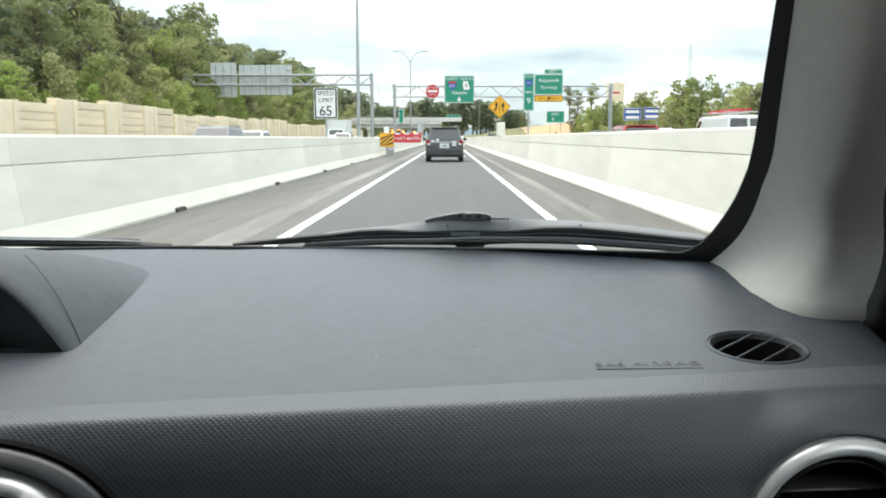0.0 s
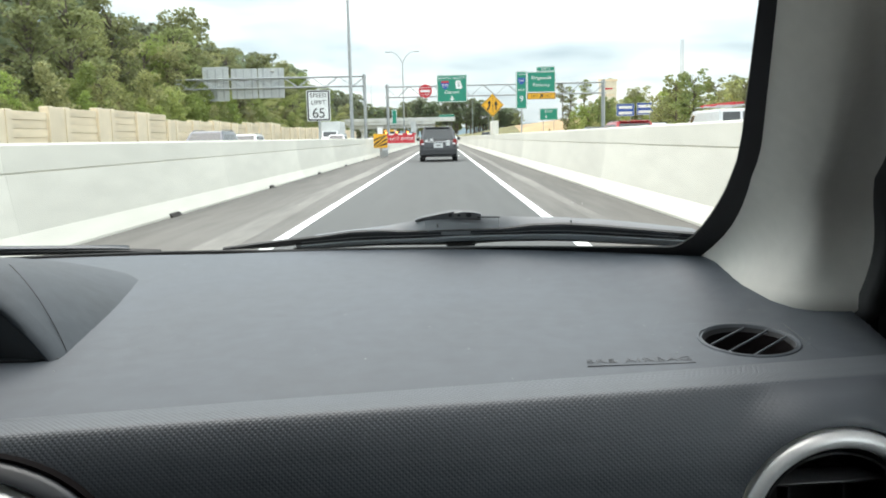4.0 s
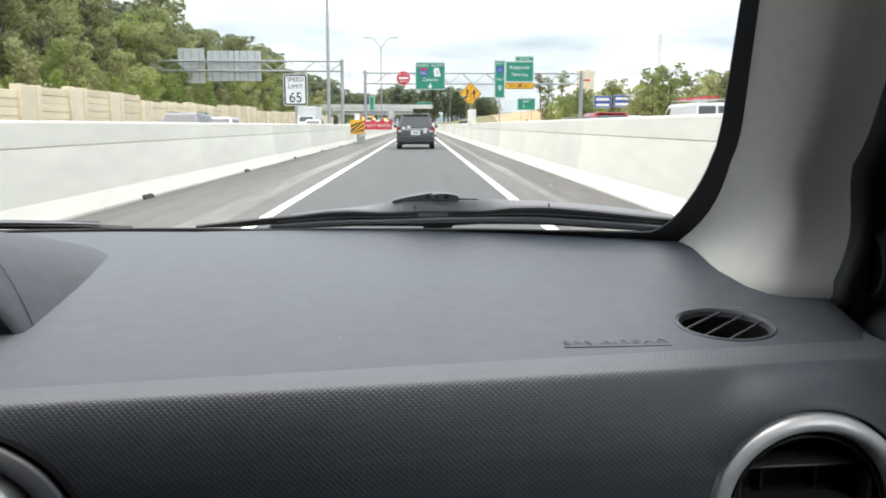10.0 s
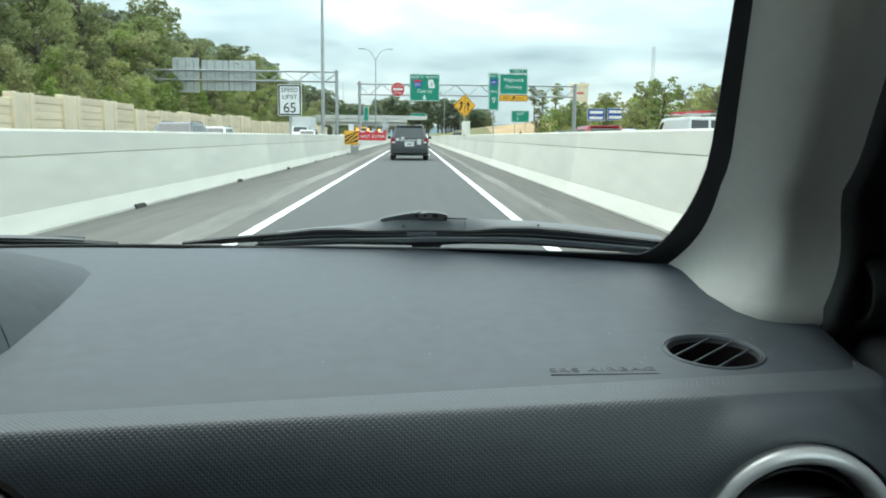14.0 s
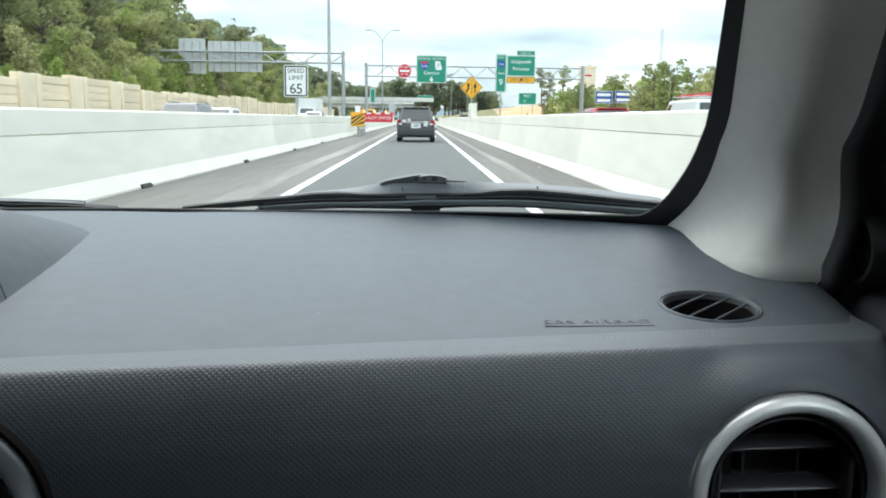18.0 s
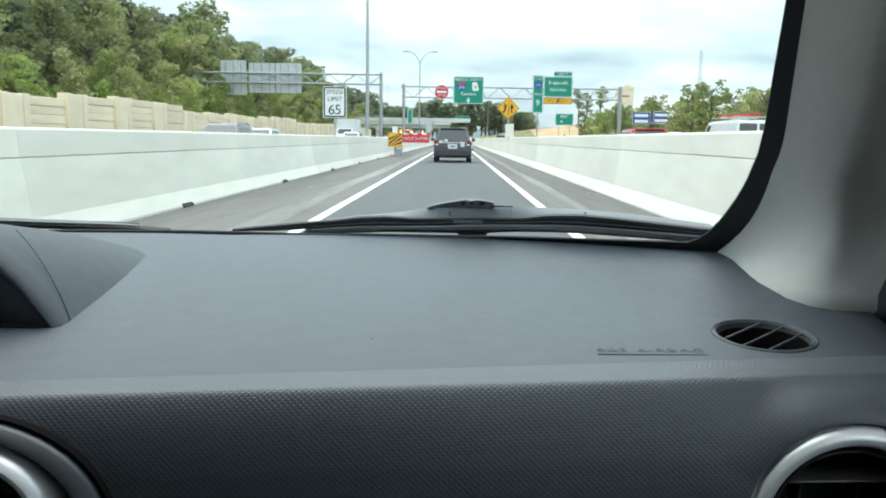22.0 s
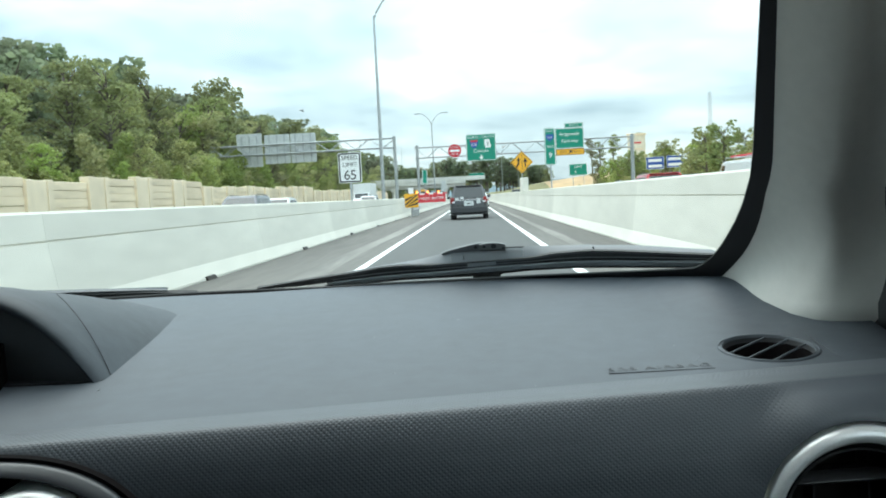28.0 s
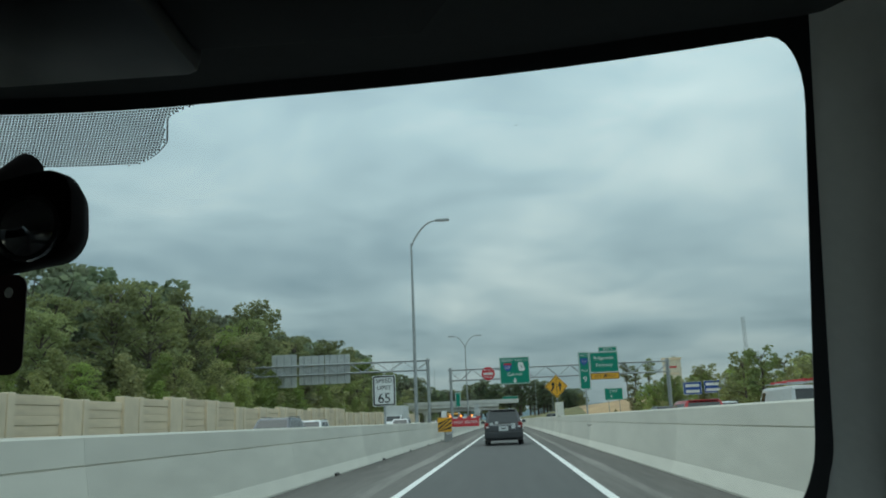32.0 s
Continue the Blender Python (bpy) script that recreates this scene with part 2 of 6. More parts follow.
M["concrete_old"] = mat("bridge_concrete", (0.64, 0.635, 0.60), 0.85, vary=0.2, scale=0.3)
M["wall_post"] = mat("tan_wall_post", (0.81, 0.68, 0.50), 0.85, vary=0.16, scale=1.0, per_object=0.06)
M["wall_plank"] = mat("tan_wall_plank", (0.75, 0.62, 0.445), 0.85, vary=0.24, scale=1.2, bump=0.4, bscale=25, per_object=0.09, streak=(1.0, 0.15, 1.5))
M["steel"] = plain("galvanised_steel", (0.42, 0.44, 0.45), 0.45, 0.7, scale=6, vary=0.2)
M["sign_back"] = plain("bare_aluminium_back", (0.55, 0.57, 0.57), 0.5, 0.4, scale=2, vary=0.12)
M["sign_white"] = plain("white_sign_sheeting", (0.80, 0.81, 0.80), 0.45)
M["sign_black"] = plain("black_sign_ink", (0.015, 0.015, 0.015), 0.5)
M["sign_green"] = plain("green_sign_sheeting", (0.0, 0.24, 0.155), 0.45)
M["sign_red"] = plain("red_sign_sheeting", (0.58, 0.03, 0.045), 0.5)
M["sign_blue"] = plain("blue_sign_sheeting", (0.02, 0.08, 0.36), 0.45)
M["sign_yellow"] = plain("yellow_sign_sheeting", (0.85, 0.42, 0.02), 0.45)
M["beige"] = plain("beige_stucco", (0.70, 0.64, 0.52), 0.8, scale=1, vary=0.12)
M["grass"] = mat("dry_grass", (0.17, 0.155, 0.06), 0.95, vary=0.5, scale=0.08, bump=0.6, bscale=6)
M["soil"] = mat("tan_bare_soil", (0.40, 0.27, 0.145), 0.95, vary=0.35, scale=0.1, bump=0.4, bscale=5)
M["bark"] = mat("grey_brown_bark", (0.13, 0.105, 0.085), 0.95, vary=0.35, scale=2, bump=0.6, bscale=20)
# blue-green stands for haze over distant woods, put into the base colour
M["hill"] = mat("hazed_wooded_hill", (0.10, 0.15, 0.17), 0.95, vary=0.3, scale=0.02)
M["truck_box"] = mat("white_truck_panel", (0.70, 0.71, 0.70), 0.5, vary=0.08, scale=0.6)
M["tyre"] = plain("tyre_rubber", (0.015, 0.015, 0.016), 0.8)
M["rim"] = plain("alloy_rim", (0.45, 0.46, 0.47), 0.3, 0.9)
M["car_glass"] = plain("dark_car_glass", (0.028, 0.031, 0.034), 0.08, vary=0.0, spec=0.8)
M["trim"] = plain("grey_bumper_plastic", (0.035, 0.036, 0.04), 0.6)
M["plate"] = plain("number_plate_blank", (0.62, 0.63, 0.64), 0.5)
M["lamp_red"] = plain("red_tail_lens", (0.26, 0.014, 0.014), 0.2)
M["lamp_clear"] = plain("clear_lens", (0.75, 0.76, 0.78), 0.15)
M["amber"] = glow("amber_beacon", (1.0, 0.28, 0.05), 4.0)
PAINT = {}
for key, col, met in (("grey", (0.060, 0.060, 0.066), 0.45), ("white", (0.74, 0.75, 0.75), 0.0), ("red", (0.45, 0.02, 0.025), 0.1),
                      ("silver", (0.42, 0.44, 0.46), 0.7), ("black", (0.014, 0.015, 0.017), 0.2), ("blue", (0.055, 0.065, 0.085), 0.3),
                      ("yellow", (0.75, 0.36, 0.02), 0.0)):
    PAINT[key] = plain("car_paint_" + key, col, 0.3, met, coat=0.7, vary=0.05)


def leaf_mat(name, col):
    m = bpy.data.materials.new(name)
    m.use_nodes = True
    nt = m.node_tree
    n, link = nt.nodes.new, nt.links.new
    b = nt.nodes["Principled BSDF"]
    b.inputs["Roughness"].default_value = 0.7
    b.inputs["Specular IOR Level"].default_value = 0.25
    g, oi = n("ShaderNodeNewGeometry"), n("ShaderNodeObjectInfo")
    hsv, r1, r2, r3 = n("ShaderNodeHueSaturation"), n("ShaderNodeMapRange"), n("ShaderNodeMapRange"), n("ShaderNodeMapRange")
    hsv.inputs["Color"].default_value = (*col, 1)
    r1.inputs["To Min"].default_value, r1.inputs["To Max"].default_value = 0.8, 1.2
    r2.inputs["To Min"].default_value, r2.inputs["To Max"].default_value = 0.484, 0.536
    r3.inputs["To Min"].default_value, r3.inputs["To Max"].default_value = 0.82, 1.15
    tone, both = n("ShaderNodeMapRange"), n("ShaderNodeMath")
    swap = n("ShaderNodeMath")
    swap.operation, swap.inputs[1].default_value = "PINGPONG", 0.21
    link(oi.outputs["Random"], swap.inputs[0])
    tone.inputs["From Max"].default_value = 0.21
    tone.inputs["To Min"].default_value, tone.inputs["To Max"].default_value = 0.80, 1.30
    link(swap.outputs[0], tone.inputs[0])
    both.operation = "MULTIPLY"
    link(g.outputs["Random Per Island"], r1.inputs[0])
    link(oi.outputs["Random"], r2.inputs[0])
    link(oi.outputs["Random"], r3.inputs[0])
    link(r1.outputs[0], both.inputs[0])
    link(tone.outputs[0], both.inputs[1])
    link(both.outputs[0], hsv.inputs["Value"])
    link(r2.outputs[0], hsv.inputs["Hue"])
    link(r3.outputs[0], hsv.inputs["Saturation"])
    link(hsv.outputs[0], b.inputs["Base Color"])
    tr, mx = n("ShaderNodeBsdfTranslucent"), n("ShaderNodeMixShader")
    link(hsv.outputs[0], tr.inputs[0])
    mx.inputs[0].default_value = 0.45
    link(b.outputs[0], mx.inputs[1])
    link(tr.outputs[0], mx.inputs[2])
    link(mx.outputs[0], nt.nodes["Material Output"].inputs[0])
    return m


M["leaf_pine"] = leaf_mat("pine_needles", (0.272, 0.288, 0.128))
M["leaf_oak"] = leaf_mat("broad_leaves", (0.330, 0.348, 0.130))
M["leaf_bush"] = leaf_mat("bush_leaves", (0.330, 0.360, 0.125))
# needles shifted towards blue, so their colour carries the haze of distance
M["leaf_hazed"] = leaf_mat("hazed_pine_needles", (0.222, 0.250, 0.155))
M["leaf_autumn"] = leaf_mat("turning_leaves", (0.28, 0.275, 0.105))

# ---------------------------------------------------------------- mesh helpers


def bm_new():
    return bmesh.new()


def finish(name, bm, material, smooth=False, angle=40):
    me = bpy.data.meshes.new(name)
    bmesh.ops.recalc_face_normals(bm, faces=bm.faces)
    bm.to_mesh(me)
    bm.free()
    for mm in material if isinstance(material, (list, tuple)) else [material]:
        me.materials.append(mm)
    if smooth:
        me.shade_smooth()
        me.set_sharp_from_angle(angle=radians(angle))
    return me


def part(name, bm, material, parent, label="", smooth=False, angle=40):
    """One mesh under a thing or under a part."""
    ob = new(name, finish(name, bm, material, smooth, angle))
    ob.parent = parent
    if label:
        tagged(ob, label)
    return ob


def mesh_thing(name, bm, material, label, category, group="", kind="", smooth=False, angle=40):
    return tagged(new(name, finish(name, bm, material, smooth, angle)), label, category, group, kind)


def empty(name, label, category, group="", kind="", at=(0, 0, 0)):
    ob = new(name)
    ob.location = at
    return tagged(ob, label, category, group, kind)


def box(bm, x0, x1, y0, y1, z0, z1, bevel=0.0, seg=2):
    r = bmesh.ops.create_cube(bm, size=1.0, matrix=Matrix.LocRotScale(((x0 + x1) / 2, (y0 + y1) / 2, (z0 + z1) / 2), None, (abs(x1 - x0), abs(y1 - y0), abs(z1 - z0))))
    if bevel:
        es = list({e for v in r["verts"] for e in v.link_edges})
        bmesh.ops.bevel(bm, geom=es, offset=bevel, segments=seg, affect="EDGES", profile=0.5)
    return bm


def tube(bm, pts, radii, sides=10, cap=True):
    """A round bar through points, with a radius at each."""
    rings = []
    for i, p in enumerate(pts):
        p = Vector(p)
        a, b = Vector(pts[max(i - 1, 0)]), Vector(pts[min(i + 1, len(pts) - 1)])
        d = (b - a).normalized()
        up = Vector((0, 0, 1)) if abs(d.z) < 0.9 else Vector((1, 0, 0))
        s = d.cross(up).normalized()
        t = s.cross(d)
        rings.append([bm.verts.new(p + radii[i] * (math.cos(k * 2 * math.pi / sides) * s + math.sin(k * 2 * math.pi / sides) * t)) for k in range(sides)])
    for r0, r1 in zip(rings, rings[1:]):
        for k in range(sides):
            bm.faces.new((r0[k], r0[(k + 1) % sides], r1[(k + 1) % sides], r1[k]))
    if cap:
        bm.faces.new(rings[0][::-1])
        bm.faces.new(rings[-1])
    return bm


def loft(bm, rings, closed=True, caps=(False, False)):
    vs = [[bm.verts.new(p) for p in r] for r in rings]
    for a, b in zip(vs, vs[1:]):
        k = len(a)
        for i in range(k if closed else k - 1):
            q = (a[i], a[(i + 1) % k], b[(i + 1) % k], b[i])
            if len({v.co.to_tuple(6) for v in q}) > 2:
                try:
                    bm.faces.new(q)
                except ValueError:
                    pass
    if caps[0]:
        bm.faces.new(vs[0][::-1])
    if caps[1]:
        bm.faces.new(vs[-1])
    return vs


def prism(bm, outline, y0, y1):
    """A plate: an outline in x and z, from y0 to y1."""
    a = [bm.verts.new((x, y0, z)) for x, z in outline]
    b = [bm.verts.new((x, y1, z)) for x, z in outline]
    bm.faces.new(a)
    bm.faces.new(b[::-1])
    k = len(a)
    for i in range(k):
        bm.faces.new((a[i], b[i], b[(i + 1) % k], a[(i + 1) % k]))
    return bm


def lathe(bm, profile, centre, axis="y", n=48, sx=1.0, sz=1.0):
    """A ring turned round the y axis: profile rows of radius and y."""
    cx, cy, cz = centre
    rings = [[(cx + sx * r * math.cos(2 * math.pi * k / n), cy + y, cz + sz * r * math.sin(2 * math.pi * k / n)) for k in range(n)] for r, y in profile]
    return loft(bm, rings)


def letters(text, size, depth=0.0, align="CENTER", spacing=1.0):
    """A bmesh of the words, standing upright in the x-z plane and facing -y."""
    cu = bpy.data.curves.new("words", "FONT")
    cu.body, cu.size, cu.extrude, cu.align_x, cu.align_y = text, size, depth, align, "CENTER"
    cu.space_character = spacing
    ob = bpy.data.objects.new("words", cu)
    scene.collection.objects.link(ob)
    me = bpy.data.meshes.new_from_object(ob.evaluated_get(bpy.context.evaluated_depsgraph_get()))
    bm = bmesh.new()
    bm.from_mesh(me)
    bpy.data.objects.remove(ob)
    bpy.data.curves.remove(cu)
    bpy.data.meshes.remove(me)
    bmesh.ops.transform(bm, matrix=Matrix.Rotation(radians(90), 4, "X"), verts=bm.verts)
    return bm


def rounded(w, h, r, seg=5):
    """The outline of a rounded rectangle round the origin."""
    out = []
    for cx, cz, a0 in ((w / 2 - r, h / 2 - r, 0), (-w / 2 + r, h / 2 - r, 90), (-w / 2 + r, -h / 2 + r, 180), (w / 2 - r, -h / 2 + r, 270)):
        for k in range(seg + 1):
            a = radians(a0 + 90 * k / seg)
            out.append((cx + r * math.cos(a), cz + r * math.sin(a)))
    return out


def moved(bm, x, y, z):
    bmesh.ops.translate(bm, vec=(x, y, z), verts=bm.verts)
    return bm


# ---------------------------------------------------------------- ground and road
X_LEFT, X_RIGHT = -2.04, 1.56          # edge lines of the express lane
BAR_L, BAR_R = -4.55, 3.35             # barrier toes
Y0, Y1 = -40.0, 420.0


def hills(x, y):
    """The land: level under the road, with a tan bank to the right ahead and a mound for the bridge."""
    z = -0.12
    if x > 24:
        k = min(max((y - 90) / 120, 0), 1)
        z += 3.2 * k * min((x - 24) / 30, 1)
    if y > 235:
        k = min((y - 235) / 60, 1)
        side = min(max((x - 3) / 22, 0), 1) if x > -10 else min(max((-x - 34) / 20, 0), 1)
        z += 4.8 * k * k * (3 - 2 * k) * side
    if x < -24:
        z += min((-x - 24) / 40, 1) * 2.0
    return z


def ground():
    bm = bm_new()
    xs = [-3000, -900, -300, -150] + list(np.arange(-100, 101, 5.0)) + [150, 300, 900, 3000]
    ys = [-900, -200] + list(np.arange(-40, 461, 10.0)) + [600, 900, 1500, 4000]
    vs = [[bm.verts.new((x, y, hills(x, y) + (0.25 * noise.noise((x * 0.07, y * 0.07, 0)) if abs(x) > 26 else 0))) for x in xs] for y in ys]
    for a, b in zip(vs, vs[1:]):
        for i in range(len(xs) - 1):
            f = bm.faces.new((a[i], a[i + 1], b[i + 1], b[i]))
            c = f.calc_center_median()
            f.material_index = 1 if (24 < c.x < 60 and 90 < c.y < 300) else 0
    mesh_thing("ground", bm, [M["grass"], M["soil"]], "dry grass verge and tan bare soil beside the motorway", "ground", kind="structure", smooth=True)


def strip(name, x0, x1, z, material, label, y0=Y0, y1=Y1, step=10.0, parent=None, wob=0.0):
    bm = bm_new()
    ys = np.arange(y0, y1 + 0.1, step)
    prev = None
    for y in ys:
        w = wob * noise.noise((y * 0.08, x0, 2.0))
        w2 = wob * noise.noise((y * 0.11, x1, 5.0))
        row = [bm.verts.new((x0 + w, y, z)), bm.verts.new((x1 + w2, y, z))]
        if prev:
            bm.faces.new((prev[0], prev[1], row[1], row[0]))
        prev = row
    if parent:
        return part(name, bm, material, parent, label)
    return mesh_thing(name, bm, material, label, "road" if "line" not in name else "road line", kind="structure")


def road():
    strip("road", X_LEFT - 0.1, X_RIGHT + 0.1, 0.0, M["asphalt"], "dark grey asphalt express lane between concrete barriers")
    strip("road_shoulder_left", BAR_L - 0.3, X_LEFT - 0.1, 0.0, M["shoulder"], "brown-grey asphalt shoulder with pale silt streaks")
    strip("road_shoulder_right", X_RIGHT + 0.1, BAR_R + 0.3, 0.0, M["shoulder"], "brown-grey asphalt shoulder, stained along the barrier")
    strip("silt_left", -2.95, -2.52, 0.004, M["silt"], "pale dusty streak along the shoulder", wob=0.14, step=3.0)
    strip("silt_right", 2.15, 2.42, 0.004, M["silt"], "pale dusty streak along the shoulder", wob=0.10, step=3.0)
    strip("road_opposite", -20.5, BAR_L - 0.95, -0.02, M["asphalt_dark"], "opposite asphalt carriageway behind the barrier")
    strip("road_main", BAR_R + 0.95, 20.0, -0.02, M["asphalt_dark"], "general asphalt lanes behind the barrier")
    strip("road_line_left", X_LEFT - 0.08, X_LEFT + 0.08, 0.006, M["line"], "solid white painted edge line", y1=150.0)
    strip("road_line_yellow", X_LEFT - 0.08, X_LEFT + 0.08, 0.006, M["line_yellow"], "solid yellow painted edge line past the gate", y0=150.0)
    strip("road_line_right", X_RIGHT - 0.08, X_RIGHT + 0.08, 0.006, M["line"], "solid white painted edge line")
    for x in (-16.3, -12.7, -9.1, 8.6, 12.2, 15.8):
        bm = bm_new()
        for y in np.arange(0, 300, 12.0):
            box(bm, x - 0.07, x + 0.07, y, y + 3.0, -0.019, -0.012)
        mesh_thing("road_line_dashes", bm, M["line"], "dashed white lane line", "road line", kind="structure")


def road_words():
    """Tall white words painted on the lane, to be read from far behind."""
    for text, y in (("EXPRESS", 56.0), ("LANE", 71.0), ("1000", 94.0), ("FEET", 110.0)):
        bm = letters(text, 1.0, 0.0, spacing=1.1)
        bmesh.ops.transform(bm, matrix=Matrix.Rotation(radians(-90), 4, "X"), verts=bm.verts)
        w = max(v.co.x for v in bm.verts) - min(v.co.x for v in bm.verts)
        bmesh.ops.scale(bm, vec=((2.7 if len(text) > 5 else 2.1) / w, 4.2, 1), verts=bm.verts)
        mesh_thing("road_lettering", moved(bm, -0.24, y, 0.007), M["line"], "tall white word painted on the lane", "road marking", "painted words", kind="structure")


def barrier(name, toe, side, top, label):
    """Cast barrier wall; side is +1 where it leans away to the right."""
    wall = empty(name, label, "barrier", kind="structure")
    prof = [(0.0, -0.02), (0.0, 0.035), (0.135, 0.26), (0.240, top - 0.352), (0.275, top - 0.346), (0.275, top - 0.334), (0.25, top - 0.328),
            (0.272, top - 0.03), (0.295, top), (0.56, top), (0.585, top - 0.03), (0.62, 0.33), (0.78, 0.09), (0.78, -0.02)]
    length, gap = 9.14, 0.002
    bm = bm_new()
    loft(bm, [[(side * x, y, z) for x, z in prof] for y in (gap, gap + 0.012, length * 0.5, length - gap - 0.012, length - gap)], caps=(True, True))
    me = finish("wall_panel", bm, M["concrete"])
    for k in range(-2, 38):
        ob = new("wall_panel", me)
        ob.parent = wall
        ob.location = (toe, k * length, 0)
    return wall


def scuppers():
    """Dark blocks along the foot of the left-hand barrier, for shade in drain slots."""
    bm = bm_new()
    prism(bm, [(-0.02, 0.0), (0.05, 0.0), (0.035, 0.03), (0.015, 0.06), (-0.03, 0.07)], -0.24, 0.24)
    base = mesh_thing("drain_slot", bm, M["drain"], "dark block for a shaded drain slot at the foot of the barrier", "drain", "drain slots")
    base.location = (BAR_L - 0.0, 14.0, 0.0)
    for y in (22.0, 30.5, 39.0, 48.0, 58.0):
        copy_thing(base, pose(BAR_L, y, 0))


def noise_wall():
    """Bays of stacked planks between pairs of posts, with a short plain bay within each pair."""
    wall = empty("noise_wall", "tan concrete noise wall of posts and board-marked panels", "wall", kind="structure")
    bm = bm_new()
    box(bm, -0.30, 0.30, -0.28, 0.28, -0.6, 3.44, 0.03, 1)
    post = finish("post", bm, M["wall_post"])
    bm = bm_new()
    box(bm, -0.22, 0.22, 0.0, 1.50, -0.6, 3.41, 0.02, 1)
    plain_bay = finish("panel", bm, M["wall_post"])
    planks = []
    for v in range(2):
        bm = bm_new()
        box(bm, -0.14, 0.14, 0.0, 4.10, -0.02 + v * 0.015, 0.448, 0.02, 1)
        planks.append(finish("plank", bm, M["wall_plank"]))

    def put(me, name, y, z, x=-22.2):
        ob = new(name, me)
        ob.parent = wall
        ob.location = (x, y, z)
    for k in range(-2, 32):
        y = k * 6.72
        lift = 0.10 * math.sin(k * 1.7) - 0.2 + (0.28 if k % 7 < 3 else 0.0)
        put(post, "post", y, lift)
        put(plain_bay, "panel", y + 0.28, lift)
        put(post, "post", y + 2.06, lift)
        for r in range(7):
            put(planks[(r + k) % 2], "plank", y + 2.34, lift + 0.10 + r * 0.472, -22.2 - 0.03 * (r % 2))


# ---------------------------------------------------------------- trees
def leaf_cloud(bm, centre, radii, count, size, rng):
    """Many small tilted leaves through an uneven ellipsoid, thicker near its skin."""
    for _ in range(count):
        d = Vector((rng.gauss(0, 1), rng.gauss(0, 1), rng.gauss(0, 1))).normalized()
        r = rng.uniform(0.35, 1.0) ** 0.5 * (1 + 0.25 * noise.noise(d * 2.3 + Vector(centre)))
        p = Vector(centre) + Vector((d.x * radii[0], d.y * radii[1], d.z * radii[2])) * r
        s = size * rng.uniform(0.6, 1.4)
        a = Vector((rng.gauss(0, 1), rng.gauss(0, 1), rng.gauss(0, 0.6))).normalized()
        b = a.cross(Vector((rng.gauss(0, 1), rng.gauss(0, 1), rng.gauss(0, 1)))).normalized()
        bm.faces.new([bm.verts.new(p + s * (u * a + v * b)) for u, v in ((-1, -0.35), (0.2, -0.7), (1, 0.1), (-0.1, 0.75))])


def tree(kind, height, seed, leaf, label, group, coarse=1):
    rng = random.Random(seed)
    top = empty(kind + "_tree", label, "tree", group)
    bm = bm_new()
    r0 = 0.017 * height
    lean = [rng.uniform(-0.4, 0.4) for _ in range(2)]
    path = [(lean[0] * (t ** 2), lean[1] * (t ** 2), t * height * 0.93) for t in (0, 0.15, 0.35, 0.6, 0.8, 1.0)]
    tube(bm, path, [r0 * k for k in (1.25, 1.0, 0.85, 0.62, 0.4, 0.12)], 8 if coarse == 1 else 6)
    crown = bm_new()
    tall, bare = kind in ("pine", "lone_pine"), {"pine": 0.30, "lone_pine": 0.62, "oak": 0.18}[kind]
    clumps = {"pine": 40, "lone_pine": 15, "oak": 38}[kind]
    for k in range(clumps):
        f = bare + (1 - bare) * (k + rng.random()) / clumps
        w = height * ((0.165 if tall else 0.215) * math.sin(math.pi * min(0.16 + 0.84 * (1 - (f - bare) / (1 - bare)), 1) ** 0.8 * 0.75 + 0.15) + 0.02)
        if kind == "lone_pine":
            w = height * 0.13
        a = rng.uniform(0, 2 * math.pi)
        d = w * rng.uniform(0.25, 1.0)
        c = (lean[0] * f * f + math.cos(a) * d, lean[1] * f * f + math.sin(a) * d, f * height)
        tube(bm, [(lean[0] * f * f, lean[1] * f * f, f * height * 0.93 - 0.06 * height), (c[0] * 0.6, c[1] * 0.6, c[2] - 0.03 * height), c], [r0 * 0.35, r0 * 0.22, r0 * 0.08], 4 if coarse == 1 else 3, False)
        s = height * (rng.uniform(0.040, 0.078) if tall else rng.uniform(0.048, 0.085))
        leaf_cloud(crown, c, (s * 1.25, s * 1.25, s * (0.62 if tall else 0.85)), (125 if not tall else 112) // coarse, height * 0.0108 * coarse ** 0.55, rng)
    part("trunk", bm, M["bark"], top)
    part("crown", crown, M[leaf], top)
    return top


def bush(seed, size, leaf, label):
    rng = random.Random(seed)
    bm = bm_new()
    tall = size * 1.9
    for k in range(16):
        f = (k + rng.random()) / 16
        w = size * (0.16 + 0.80 * (1 - f) ** 0.9)
        a = rng.uniform(0, 2 * math.pi)
        d = w * rng.uniform(0.15, 0.75)
        c = (math.cos(a) * d, math.sin(a) * d, tall * (0.06 + 0.90 * f))
        q = size * (0.15 + 0.22 * (1 - f))
        leaf_cloud(bm, c, (q * 1.15, q * 1.15, q * 1.05), 96, size * 0.040, rng)
    tube(bm, [(0, 0, -0.4), (0.02 * size, 0, tall * 0.5), (0, 0, tall * 0.95)], [0.06, 0.04, 0.01], 5)
    for k in range(4):
        a = k * 1.6
        tube(bm, [(0, 0, 0.1 * size), (0.4 * size * math.cos(a), 0.4 * size * math.sin(a), 0.5 * size)], [0.03, 0.012], 4)
    return mesh_thing("bush", bm, M[leaf], label, "bush", "bushes by the noise wall")


